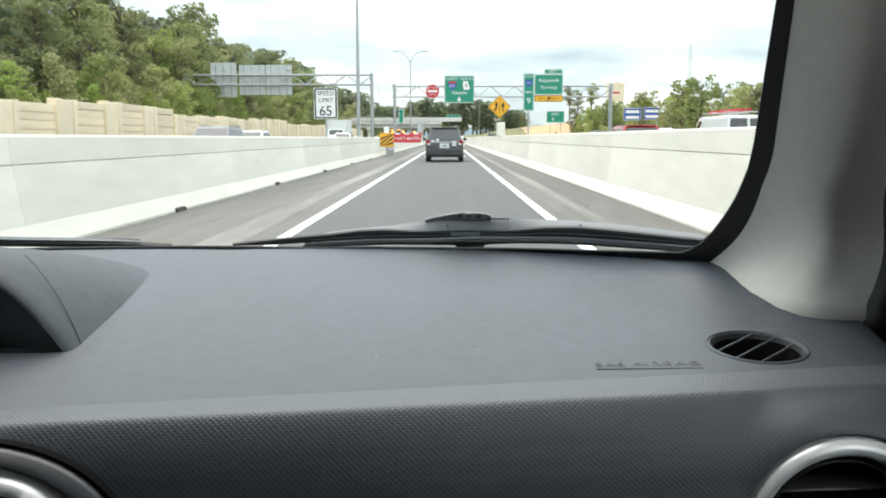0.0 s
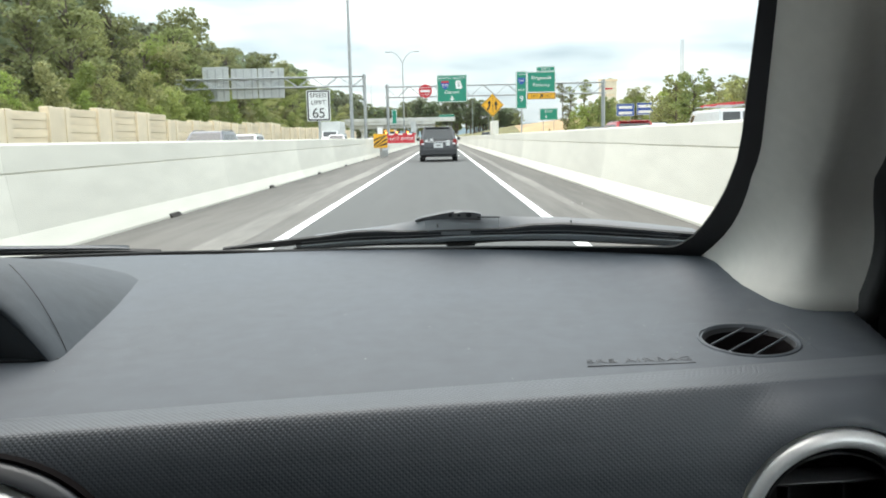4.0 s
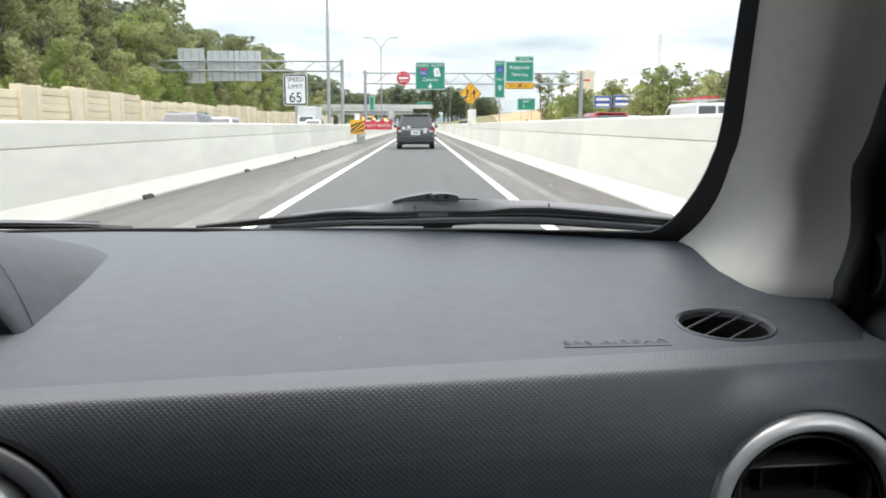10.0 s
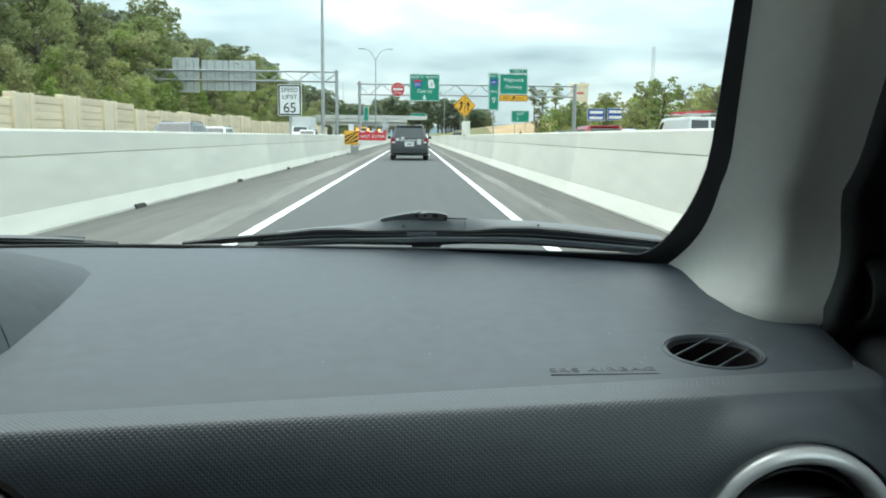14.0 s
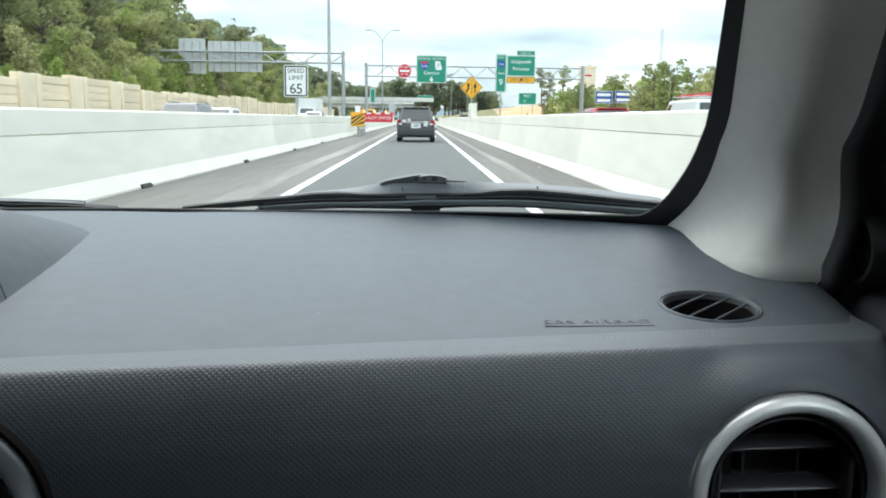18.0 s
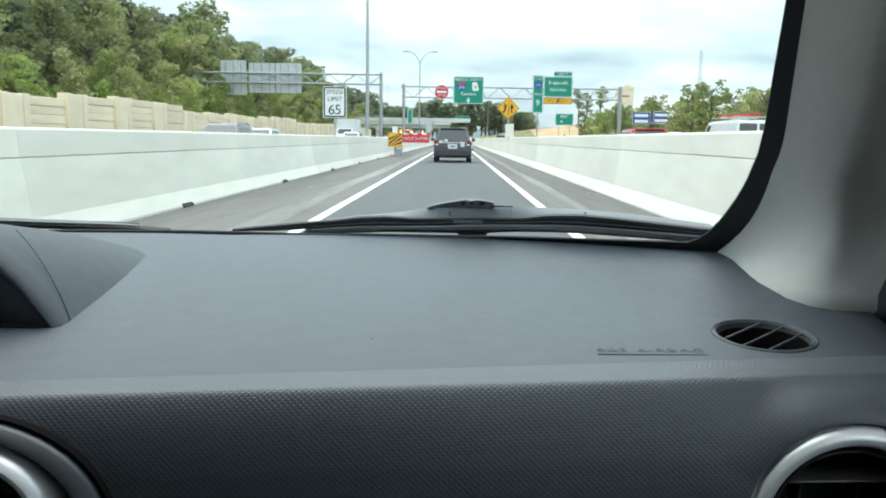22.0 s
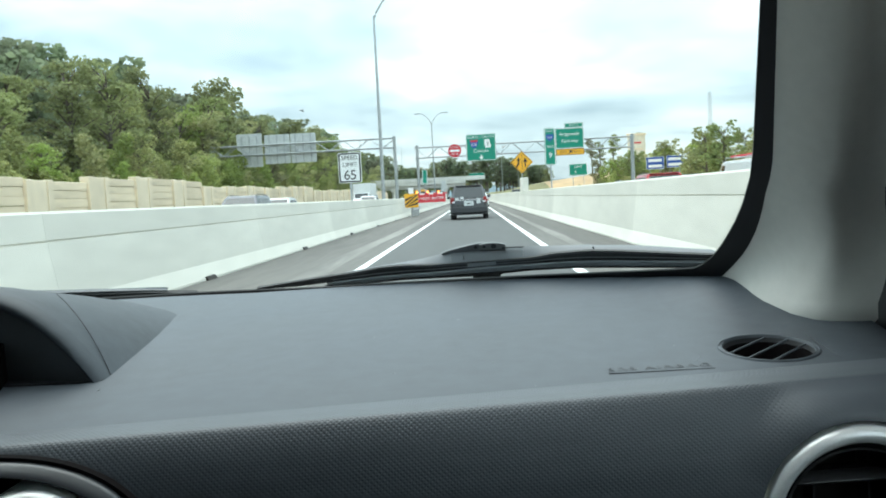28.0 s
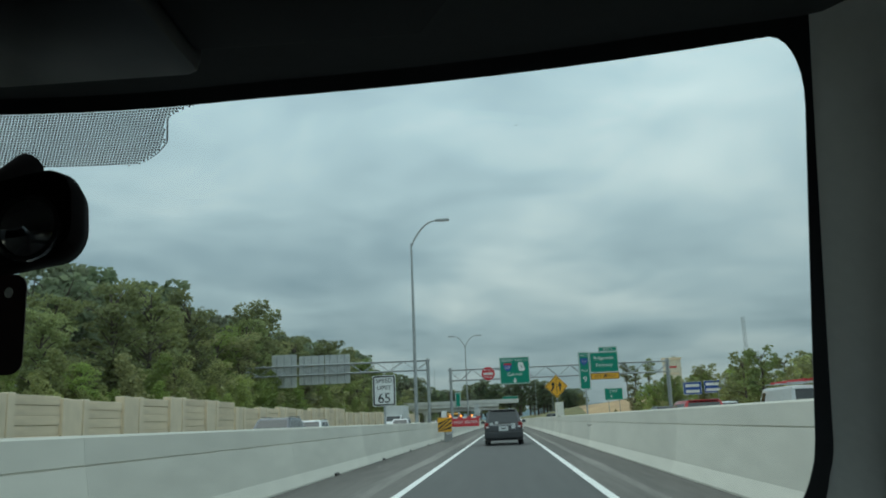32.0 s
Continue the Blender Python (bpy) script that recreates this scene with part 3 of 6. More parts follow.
def plant_woods():
    rng = random.Random(11)
    g = "roadside woods"
    kinds = [tree("pine", 15, 1, "leaf_pine", "tall pine with a bare lower trunk behind the wall", g),
             tree("pine", 17, 2, "leaf_pine", "tall dark green pine behind the wall", g),
             tree("oak", 13, 3, "leaf_oak", "broad green leafy tree behind the wall", g),
             tree("oak", 14, 4, "leaf_oak", "full green leafy tree at the wood's edge", g),
             tree("oak", 11, 5, "leaf_bush", "light green leafy tree at the wood's edge", g)]
    far = [tree("pine", 16, 6, "leaf_hazed", "tall pine deep in the roadside wood", g, 4),
           tree("oak", 13, 7, "leaf_pine", "broad leafy tree deep in the roadside wood", g, 4),
           tree("oak", 11, 9, "leaf_bush", "light green leafy tree of the low wood", g, 4)]
    placed = set()

    def plant(ob, m):
        if ob.name in placed:
            ob = copy_thing(ob, m)
        placed.add(ob.name)
        ob.matrix_basis = m

    def stand(x, y, z, s, wide=1.0, tall=1.0):
        return pose(x, y, z, 0, 0, rng.uniform(0, 360)) @ Matrix.Diagonal((s * wide, s * wide, s * tall, 1))

    for row, x0 in enumerate((-29, -33, -38, -44, -51)):
        y = 16.0 + row * 3
        while y < 228 + row * 6:
            x = x0 + rng.uniform(-2.0, 2.0)
            grow = 0.55 + 0.47 * min(max((y - 25) / 65, 0), 1)
            s = rng.uniform(0.85, 1.15) * (0.58, 0.88, 0.96, 1.02, 1.06)[row] * grow
            ob = kinds[rng.choice((2, 3, 4, 0, 0))] if row == 0 else kinds[rng.choice((0, 1, 0, 1, 3))] if row == 1 else far[rng.choice((0, 0, 1))]
            plant(ob, stand(x, y, hills(x, y) - 0.1, s, 1.1, rng.uniform(0.92, 1.1)))
            y += rng.uniform(3.6, 6.2)
    # the wood goes on behind the bridge
    for _ in range(46):
        y = rng.uniform(266, 350)
        x = -30 - rng.uniform(0, 1) ** 1.5 * 36
        plant(far[rng.choice((0, 0, 1))], stand(x, y, hills(x, y) - 0.1, rng.uniform(0.85, 1.1), 1.15))
    # low wood on the right
    for _ in range(90):
        y = rng.uniform(70, 235)
        x = 34 + rng.uniform(0, 26) + max(0, 110 - y) * 0.08
        plant(far[rng.choice((1, 2, 2))], stand(x, y, hills(x, y) - 0.1, rng.uniform(0.42, 0.74), 1.15))
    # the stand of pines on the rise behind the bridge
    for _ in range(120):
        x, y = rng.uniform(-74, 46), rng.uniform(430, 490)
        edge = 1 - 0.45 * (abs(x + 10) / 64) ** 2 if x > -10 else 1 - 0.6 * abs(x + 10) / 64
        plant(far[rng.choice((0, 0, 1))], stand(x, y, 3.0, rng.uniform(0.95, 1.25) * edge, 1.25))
    # far woods to either side, along the horizon
    for _ in range(26):
        x, y = rng.uniform(-130, -62), rng.uniform(330, 420)
        plant(far[rng.choice((1, 1, 0))], stand(x, y, 1.0, rng.uniform(0.6, 0.9), 1.3))
    for _ in range(30):
        x, y = rng.uniform(80, 210), rng.uniform(420, 500)
        plant(far[rng.choice((1, 1, 0))], stand(x, y, 2.5, rng.uniform(0.5, 0.8), 1.4))
    lone = tree("lone_pine", 19, 8, "leaf_pine", "lone tall pine with tufts at the top of a bare trunk", "lone pines")
    for n, (x, y, s) in enumerate(((45, 310, 0.92), (49, 316, 0.85), (52.5, 308, 0.95), (62, 312, 0.98), (64.5, 320, 0.9))):
        m = pose(x, y, 2.6, 0, 0, n * 77) @ Matrix.Diagonal((s, s, s, 1))
        (lone if n == 0 else copy_thing(lone, m)).matrix_basis = m
    shrubs = [bush(21, 1.7, "leaf_bush", "bright green pointed sapling above the wall"), bush(22, 2.0, "leaf_oak", "green pointed sapling above the wall"),
              bush(23, 1.6, "leaf_autumn", "olive-yellow sapling among green ones")]
    spots = [(-26.4 + rng.uniform(-0.7, 0.9), y, rng.choice((0, 0, 1)), rng.uniform(0.7, 1.25)) for y in np.arange(14, 226, 3.2)]
    spots += [(-27.6 + rng.uniform(-0.8, 0.8), y, rng.choice((0, 1, 1, 2)), rng.uniform(1.1, 1.9)) for y in np.arange(12, 226, 2.9)]
    spots += [(30 + rng.uniform(-2, 14), rng.uniform(70, 250), rng.choice((2, 0, 1, 2)), rng.uniform(0.6, 1.2)) for _ in range(34)]
    used = set()
    for x, y, k, s in spots:
        m = pose(x, y, hills(x, y) + (0.7 if x < 0 else 0), 0, 0, rng.uniform(0, 360)) @ Matrix.Diagonal((s, s, s, 1))
        if k in used:
            copy_thing(shrubs[k], m).matrix_basis = m
        else:
            used.add(k)
            shrubs[k].matrix_basis = m


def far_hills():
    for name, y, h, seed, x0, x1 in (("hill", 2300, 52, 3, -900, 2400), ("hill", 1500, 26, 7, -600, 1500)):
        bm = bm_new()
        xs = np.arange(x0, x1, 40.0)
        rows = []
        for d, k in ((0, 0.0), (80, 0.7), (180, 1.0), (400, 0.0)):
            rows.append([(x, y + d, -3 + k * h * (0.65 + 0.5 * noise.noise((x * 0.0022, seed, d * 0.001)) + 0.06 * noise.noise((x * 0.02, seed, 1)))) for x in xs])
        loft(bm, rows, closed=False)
        mesh_thing("backdrop_hill", bm, M["hill"], "low wooded hills far off, tinted blue-green for haze", "hill", kind="structure", smooth=True)


ground()
road()
road_words()
barrier("barrier_left", BAR_L, -1, 1.27, "pale cast concrete barrier wall with a long joint line")
barrier("barrier_right", BAR_R, 1, 1.36, "pale cast concrete barrier wall with a long joint line")
scuppers()
noise_wall()
plant_woods()
far_hills()

# ---------------------------------------------------------------- vehicles


def section(w, z0, z1, r):
    """A rounded cross-section, half width w, between two heights."""
    out = []
    for cx, cz, a0 in ((w - r, z1 - r, 0), (-w + r, z1 - r, 90), (-w + r, z0 + r, 180), (w - r, z0 + r, 270)):
        for k in range(4):
            a = radians(a0 + 30 * k)
            out.append((cx + r * math.cos(a), cz + r * math.sin(a)))
    return out


def wheel(parent, x, y, r, w):
    bm = bm_new()
    prof = [(r * 0.62, -w / 2), (r * 0.93, -w / 2), (r, -w / 2 + 0.03), (r, w / 2 - 0.03), (r * 0.93, w / 2), (r * 0.62, w / 2)]
    rings = [[(x + o, y + q * math.cos(2 * math.pi * k / 24), r + q * math.sin(2 * math.pi * k / 24)) for k in range(24)] for q, o in prof]
    loft(bm, rings)
    wh = part("wheel", bm, M["tyre"], parent, "black tyre", True)
    bm = bm_new()
    side = 1 if x > 0 else -1
    rings = [[(x + side * o, y + q * math.cos(2 * math.pi * k / 24), r + q * math.sin(2 * math.pi * k / 24)) for k in range(24)] for q, o in ((r * 0.63, w * 0.45), (r * 0.55, w * 0.38), (r * 0.15, w * 0.42), (0.01, w * 0.42))]
    loft(bm, rings)
    part("rim", bm, M["rim"], wh, "alloy rim", True)


def quad_plate(bm, pts, t):
    """A thin pane over four corners, thickened along its normal."""
    p = [Vector(q) for q in pts]
    nrm = (p[1] - p[0]).cross(p[3] - p[0]).normalized() * t
    a = [bm.verts.new(q) for q in p]
    b = [bm.verts.new(q + nrm) for q in p]
    bm.faces.new(a[::-1])
    bm.faces.new(b)
    for i in range(4):
        bm.faces.new((a[i], a[(i + 1) % 4], b[(i + 1) % 4], b[i]))


def car(name, at, label, paint, kind="suv", rz=0.0, extra=None):
    """A car with its tail at its own y = 0, nose ahead."""
    L, W, H, belt = {"suv": (4.6, 1.98, 1.76, 1.10), "sedan": (4.7, 1.80, 1.45, 0.95), "van": (5.5, 2.0, 2.12, 1.15),
                     "pickup": (5.9, 2.03, 1.92, 1.12), "minivan": (5.1, 1.98, 1.76, 1.02)}[kind]
    top = empty(name, label, "car" if kind in ("suv", "sedan") else kind if kind != "minivan" else "car", "traffic")
    top.location, top.rotation_euler = at, (0, 0, radians(rz))
    hw = W / 2
    gc = 0.24 if kind != "pickup" else 0.40
    bm = bm_new()
    rows = []
    nose = 0.72 if kind != "van" else 0.9
    for y, w, z0, z1 in ((0.0, 0.86, 0.45, belt - 0.12), (0.06, 0.95, 0.33, belt - 0.03), (0.3, 0.985, gc, belt), (L * 0.3, 1.0, gc, belt), (L * 0.66, 1.0, gc, belt),
                         (L * 0.74, 0.98, gc, belt - 0.02), (L * 0.95, 0.93, gc + 0.03, belt * nose + 0.12), (L, 0.8, 0.42, belt * nose - 0.05)):
        rows.append([(x, y, z) for x, z in section(hw * w, z0, z1, 0.10)])
    loft(bm, rows, caps=(True, True))
    part("body", bm, PAINT[paint], top, "", True, 50)
    y0, y1, y2, y3 = {"suv": (0.10, 0.42, 2.75, 3.45), "sedan": (0.75, 1.45, 2.75, 3.6), "van": (0.06, 0.22, 3.9, 4.7),
                      "pickup": (2.15, 2.3, 3.6, 4.3), "minivan": (0.10, 0.5, 3.0, 4.1)}[kind]
    bm = bm_new()
    lower, upper = hw * 0.93, hw * 0.76 if kind not in ("van",) else hw * 0.86
    rows = [[(-lower, y0, belt - 0.03), (lower, y0, belt - 0.03), (lower, y3, belt - 0.03), (-lower, y3, belt - 0.03)],
            [(-upper, y1, H - 0.06), (upper, y1, H - 0.06), (upper, y2, H - 0.06), (-upper, y2, H - 0.06)],
            [(-upper + 0.09, y1 + 0.1, H), (upper - 0.09, y1 + 0.1, H), (upper - 0.09, y2 - 0.1, H), (-upper + 0.09, y2 - 0.1, H)]]
    loft(bm, rows, caps=(True, True))
    es = [e for e in bm.edges if e.calc_length() > 0.2]
    bmesh.ops.bevel(bm, geom=es, offset=0.04, segments=2, affect="EDGES")
    part("cabin", bm, PAINT[paint], top, "", True, 35)

    def at_cab(u, v, front=False):
        """A point of the cabin's rear or front slope: u from -1 to 1 across, v from 0 to 1 up."""
        ya, yb = (y0, y1) if not front else (y3, y2)
        z = belt - 0.03 + v * (H - 0.06 - belt + 0.03)
        w = lower + (upper - lower) * v
        return u * w, ya + (yb - ya) * v, z

    for nm, front in (("rear_window", False), ("windscreen", True)):
        lo, hi = (0.06, 0.92)
        spans = [(-0.86, 0.86)] if not (kind == "van" and not front) else [(-0.84, -0.06), (0.06, 0.84)]
        for ua, ub in spans:
            q = [at_cab(ua, lo, front), at_cab(ub, lo, front), at_cab(ub, hi, front), at_cab(ua, hi, front)]
            bm = bm_new()
            quad_plate(bm, q if not front else [q[1], q[0], q[3], q[2]], 0.012)
            part(nm, bm, M["car_glass"], top, "dark glass")
    for s in (-1, 1):
        cut = [(0.12, 0.40), (0.44, 0.70), (0.74, 0.90)] if kind in ("suv", "minivan") else [(0.14, 0.48), (0.53, 0.86)]
        if kind == "van":
            cut = [(0.84, 0.95)]
        for a, b in cut:
            def side(t, v):
                ya = y0 + (y3 - y0) * t
                yb = y1 + (y2 - y1) * t
                return s * (lower + (upper - lower) * v), ya + (yb - ya) * v, belt - 0.03 + v * (H - 0.06 - belt + 0.03)
            q = [side(a, 0.14), side(b, 0.14), side(b, 0.86), side(a, 0.86)]
            bm = bm_new()
            quad_plate(bm, q if s > 0 else q[::-1], 0.012)
            part("side_window", bm, M["car_glass"], top, "dark glass")
        # lamps
        bm = bm_new()
        zl = (belt - 0.36, belt - 0.05) if kind != "van" else (0.75, 1.15)
        if kind == "suv":
            zl = (belt - 0.24, belt + 0.04)
        box(bm, s * hw * (0.76 if kind == "suv" else 0.70), s * hw * 0.95, -0.02, 0.12, zl[0], zl[1], 0.025)
        lamp = part("tail_light", bm, M["lamp_red"], top, "red tail light")
        bm = bm_new()
        box(bm, s * hw * 0.73, s * hw * 0.88, -0.026, 0.02, zl[0] + 0.02, zl[0] + 0.09, 0.008, 1)
        part("reversing_lens", bm, M["lamp_clear"], lamp)
        bm = bm_new()
        box(bm, s * hw * 0.5, s * hw * 0.9, L - 0.12, L + 0.0, belt * nose - 0.25, belt * nose - 0.08, 0.03)
        part("headlight", bm, M["lamp_clear"], top, "clear headlight")
        bm = bm_new()
        box(bm, s * hw * 1.0, s * (hw + 0.2), y3 - 0.75, y3 - 0.62, belt - 0.02, belt + 0.14, 0.03)
        part("door_mirror", bm, PAINT[paint] if kind != "pickup" else M["trim"], top)
        for y in (L * 0.205, L * 0.80):
            wheel(top, s * (hw - 0.13), y, 0.35 if kind != "sedan" else 0.32, 0.24)
        if kind in ("suv", "minivan"):
            bm = bm_new()
            tube(bm, [(s * upper * 0.9, y1 + 0.15, H - 0.02), (s * upper * 0.9, y1 + 0.3, H + 0.04), (s * upper * 0.9, y2 - 0.4, H + 0.04), (s * upper * 0.9, y2 - 0.2, H - 0.02)], [0.018] * 4, 6)
            part("roof_rail", bm, M["trim"], top)
    bm = bm_new()
    box(bm, -hw * 0.97, hw * 0.97, -0.09, 0.22, gc + 0.10, gc + 0.42, 0.05)
    part("rear_bumper", bm, M["trim"] if kind != "sedan" else PAINT[paint], top, "dark plastic bumper" if kind != "sedan" else "")
    bm = bm_new()
    box(bm, -hw * 0.93, hw * 0.93, L - 0.2, L + 0.06, 0.3, 0.58, 0.05)
    part("front_bumper", bm, M["trim"] if kind != "sedan" else PAINT[paint], top)
    bm = bm_new()
    zp = belt - 0.27 if kind != "pickup" else 0.62
    pw = 0.24 if kind == "suv" else 0.16
    box(bm, -pw, pw, -0.022 if kind != "pickup" else -0.1, 0.01, zp - pw / 2, zp + pw / 2, 0.006, 1)
    pl = part("number_plate", bm, M["plate"], top, "pale number plate")
    bm = bm_new()
    box(bm, -0.11, 0.11, -0.026 if kind != "pickup" else -0.106, 0.0, zp - 0.025, zp + 0.025)
    part("plate_bars", bm, M["trim"], pl)
    if kind == "suv":
        bm = bm_new()
        box(bm, -upper * 0.85, upper * 0.85, y1 - 0.10, y1 + 0.2, H - 0.03, H + 0.012, 0.012)
        part("roof_spoiler", bm, PAINT[paint], top)
        bm = bm_new()
        box(bm, -0.5, 0.5, -0.03, 0.02, belt - 0.12, belt - 0.07, 0.01)
        part("tailgate_strip", bm, M["rim"], top, "chrome tailgate strip")
        for bx, bz, bw, bh in ((-0.60, belt - 0.04, 0.16, 0.13), (-0.34, belt + 0.02, 0.16, 0.11), (0.50, belt - 0.16, 0.20, 0.26)):
            bm = bm_new()
            box(bm, bx - bw / 2, bx + bw / 2, -0.012, 0.03, bz - bh / 2, bz + bh / 2, 0.004, 1)
            part("sticker", bm, M["plate"], top, "pale sticker")
    if kind == "pickup":
        bm = bm_new()
        box(bm, -hw * 0.9, hw * 0.9, 0.08, 2.1, belt - 0.5, belt + 0.004)
        part("load_bed", bm, M["trim"], top, "dark load bed")
        bm = bm_new()
        for s in (-1, 1):
            tube(bm, [(s * 0.75, 2.05, belt), (s * 0.7, 2.05, H + 0.05)], [0.03] * 2, 6)
        tube(bm, [(-0.75, 2.05, H + 0.03), (0.75, 2.05, H + 0.03)], [0.03] * 2, 6)
        part("headache_rack", bm, M["black"], top, "black steel rack")
    if kind == "van" and extra == "ladder":
        for y in (0.8, 2.4, 3.6):
            bm = bm_new()
            tube(bm, [(-0.8, y, H - 0.02), (-0.8, y, H + 0.14), (0.8, y, H + 0.14), (0.8, y, H - 0.02)], [0.02] * 4, 6)
            part("roof_rack_bar", bm, M["steel"], top)
        lad = bm_new()
        for s in (-0.45, -0.1):
            box(lad, s - 0.03, s + 0.03, -0.3, 3.9, H + 0.16, H + 0.24)
        for y in np.arange(-0.1, 3.8, 0.3):
            box(lad, -0.45, -0.1, y, y + 0.035, H + 0.18, H + 0.215)
        mesh = part("ladder", lad, M["sign_red"], top, "orange-red ladder on the roof")
    return top


car("grey_suv", (-0.2, 42.5, 0), "dark grey estate SUV driving ahead in the lane", "grey", "suv")
car("white_sedan", (0.75, 84.0, 0), "white saloon car ahead of the grey SUV", "white", "sedan")
car("red_suv", (8.4, 36.0, 0), "red SUV in the lanes beyond the barrier", "red", "suv")
car("white_van", (11.9, 33.0, 0), "white work van with an orange ladder on its roof", "white", "van", extra="ladder")
car("dark_minivan", (11.8, 62.0, 0), "dark grey minivan in the lanes beyond the barrier", "black", "minivan")
car("white_pickup", (15.5, 58.0, 0), "white pickup truck with a black rack", "white", "pickup")
car("red_hatchback", (10.4, 120.0, 0), "red car far ahead beyond the barrier", "red", "sedan")
car("black_pickup", (7.4, 135.0, 0), "black pickup truck far ahead", "black", "pickup")
car("silver_sedan", (8.6, 150.0, 0), "silver saloon car far ahead", "silver", "sedan")
car("oncoming_white_suv", (-14.0, 62.0, 0), "white SUV on the opposite carriageway", "white", "suv", 180)
car("oncoming_blue_sedan", (-10.8, 41.0, 0), "dark blue-grey car on the opposite carriageway", "blue", "suv", 180)
car("oncoming_silver_suv", (-10.8, 88.0, 0), "silver SUV on the opposite carriageway", "silver", "suv", 180)
car("oncoming_white_van", (-14.4, 118.0, 0), "white van on the opposite carriageway", "white", "van", 180)
car("oncoming_dark_suv", (-10.6, 140.0, 0), "dark SUV on the opposite carriageway", "black", "suv", 180)
car("oncoming_white_sedan", (-14.2, 170.0, 0), "white saloon on the opposite carriageway", "white", "sedan", 180)



def box_truck(at, rz):
    """A two-axle delivery truck with a tall box body, nose ahead of its own y = 0 tail."""
    t = empty("box_truck", "white box truck on the opposite carriageway", "truck", "traffic")
    t.location, t.rotation_euler = at, (0, 0, radians(rz))
    bm = bm_new()
    box(bm, -1.2, 1.2, 0, 5.6, 1.05, 3.55, 0.04)
    part("box_body", bm, M["truck_box"], t, "tall white load box")
    bm = bm_new()
    box(bm, -0.45, 0.45, 0.2, 7.4, 0.65, 0.95, 0.02)
    part("chassis", bm, M["trim"], t)
    bm = bm_new()
    loft(bm, [[(x, y, z) for x, z in section(w, z0, z1, 0.15)] for y, w, z0, z1 in ((5.75, 1.02, 0.6, 2.35), (6.5, 1.02, 0.6, 2.35), (7.0, 1.0, 0.6, 1.6), (7.7, 0.95, 0.55, 1.45), (7.85, 0.85, 0.6, 1.3))], caps=(True, True))
    part("cab", bm, PAINT["white"], t, "", True, 50)
    bm = bm_new()
    quad_plate(bm, [(0.85, 7.02, 1.65), (-0.85, 7.02, 1.65), (-0.85, 6.56, 2.25), (0.85, 6.56, 2.25)], 0.015)
    part("windscreen", bm, M["car_glass"], t, "dark glass")
    for s in (-1, 1):
        bm = bm_new()
        quad_plate(bm, [(s * 1.025, 5.95, 1.55), (s * 1.025, 6.7, 1.55), (s * 1.025, 6.5, 2.15), (s * 1.025, 5.95, 2.15)], 0.012 * s)
        part("side_window", bm, M["car_glass"], t, "dark glass")
        bm = bm_new()
        box(bm, s * 0.6, s * 0.9, 7.74, 7.84, 0.95, 1.2, 0.03)
        part("headlight", bm, M["lamp_clear"], t, "clear headlight")
        for y in (1.3, 6.9):
            wheel(t, s * 0.95, y, 0.45, 0.28)
    return t


def school_bus(at, rz):
    t = empty("school_bus", "yellow school bus with black rub rails on the opposite carriageway", "bus", "traffic")
    t.location, t.rotation_euler = at, (0, 0, radians(rz))
    bm = bm_new()
    loft(bm, [[(x, y, z) for x, z in section(w, z0, z1, 0.3)] for y, w, z0, z1 in ((0, 1.18, 0.75, 2.95), (0.15, 1.22, 0.7, 3.05), (9.0, 1.22, 0.7, 3.05), (9.2, 1.18, 0.75, 2.95))], caps=(True, True))
    part("body", bm, PAINT["yellow"], t, "", True, 40)
    bm = bm_new()
    loft(bm, [[(x, y, z) for x, z in section(w, z0, z1, 0.2)] for y, w, z0, z1 in ((9.2, 1.05, 0.6, 1.75), (10.4, 0.98, 0.6, 1.6), (10.7, 0.85, 0.65, 1.4))], caps=(True, True))
    part("bonnet", bm, PAINT["yellow"], t, "", True, 40)
    bm = bm_new()
    quad_plate(bm, [(1.05, 9.215, 1.85), (-1.05, 9.215, 1.85), (-1.0, 9.205, 2.65), (1.0, 9.205, 2.65)], 0.015)
    part("windscreen", bm, M["car_glass"], t, "dark glass")
    for s in (-1, 1):
        for z in (1.1, 1.55):
            bm = bm_new()
            box(bm, s * 1.2, s * 1.245, 0.2, 9.0, z, z + 0.08, 0.01, 1)
            part("rub_rail", bm, M["black"], t)
        for k in range(9):
            bm = bm_new()
            box(bm, s * 1.19, s * 1.23, 0.5 + k * 0.93, 1.28 + k * 0.93, 1.85, 2.5, 0.01, 1)
            part("side_window", bm, M["car_glass"], t, "dark glass")
        for y in (2.2, 9.7):
            wheel(t, s * 1.0, y, 0.48, 0.28)
    return t


box_truck((-14.2, 112.0, 0), 180)
school_bus((-10.9, 182.0, 0), 180)


def crash_cushion():
    """Guardrail end with a chevron board, far along the shoulder."""
    g = empty("crash_cushion", "guardrail end with a yellow and black striped board", "crash barrier")
    y = 54.0
    s = board_plate(g, -4.0, y, 1.1)
    for k in range(4):
        bm = bm_new()
        box(bm, -4.1, -3.95, y + 0.6 + k * 1.9, y + 0.75 + k * 1.9, 0, 0.75, 0.01, 1)
        part("rail_post", bm, M["steel"], g)
    bm = bm_new()
    loft(bm, [[(-3.93 + dx, yy, z) for dx, z in ((0, 0.42), (0.05, 0.48), (0.0, 0.57), (0.05, 0.66), (0, 0.73), (-0.02, 0.73), (0.02, 0.66), (-0.03, 0.57), (0.02, 0.48), (-0.02, 0.42))] for yy in (y + 0.1, y + 7.0)], caps=(True, True))
    part("rail", bm, M["steel"], g, "ribbed steel guardrail")


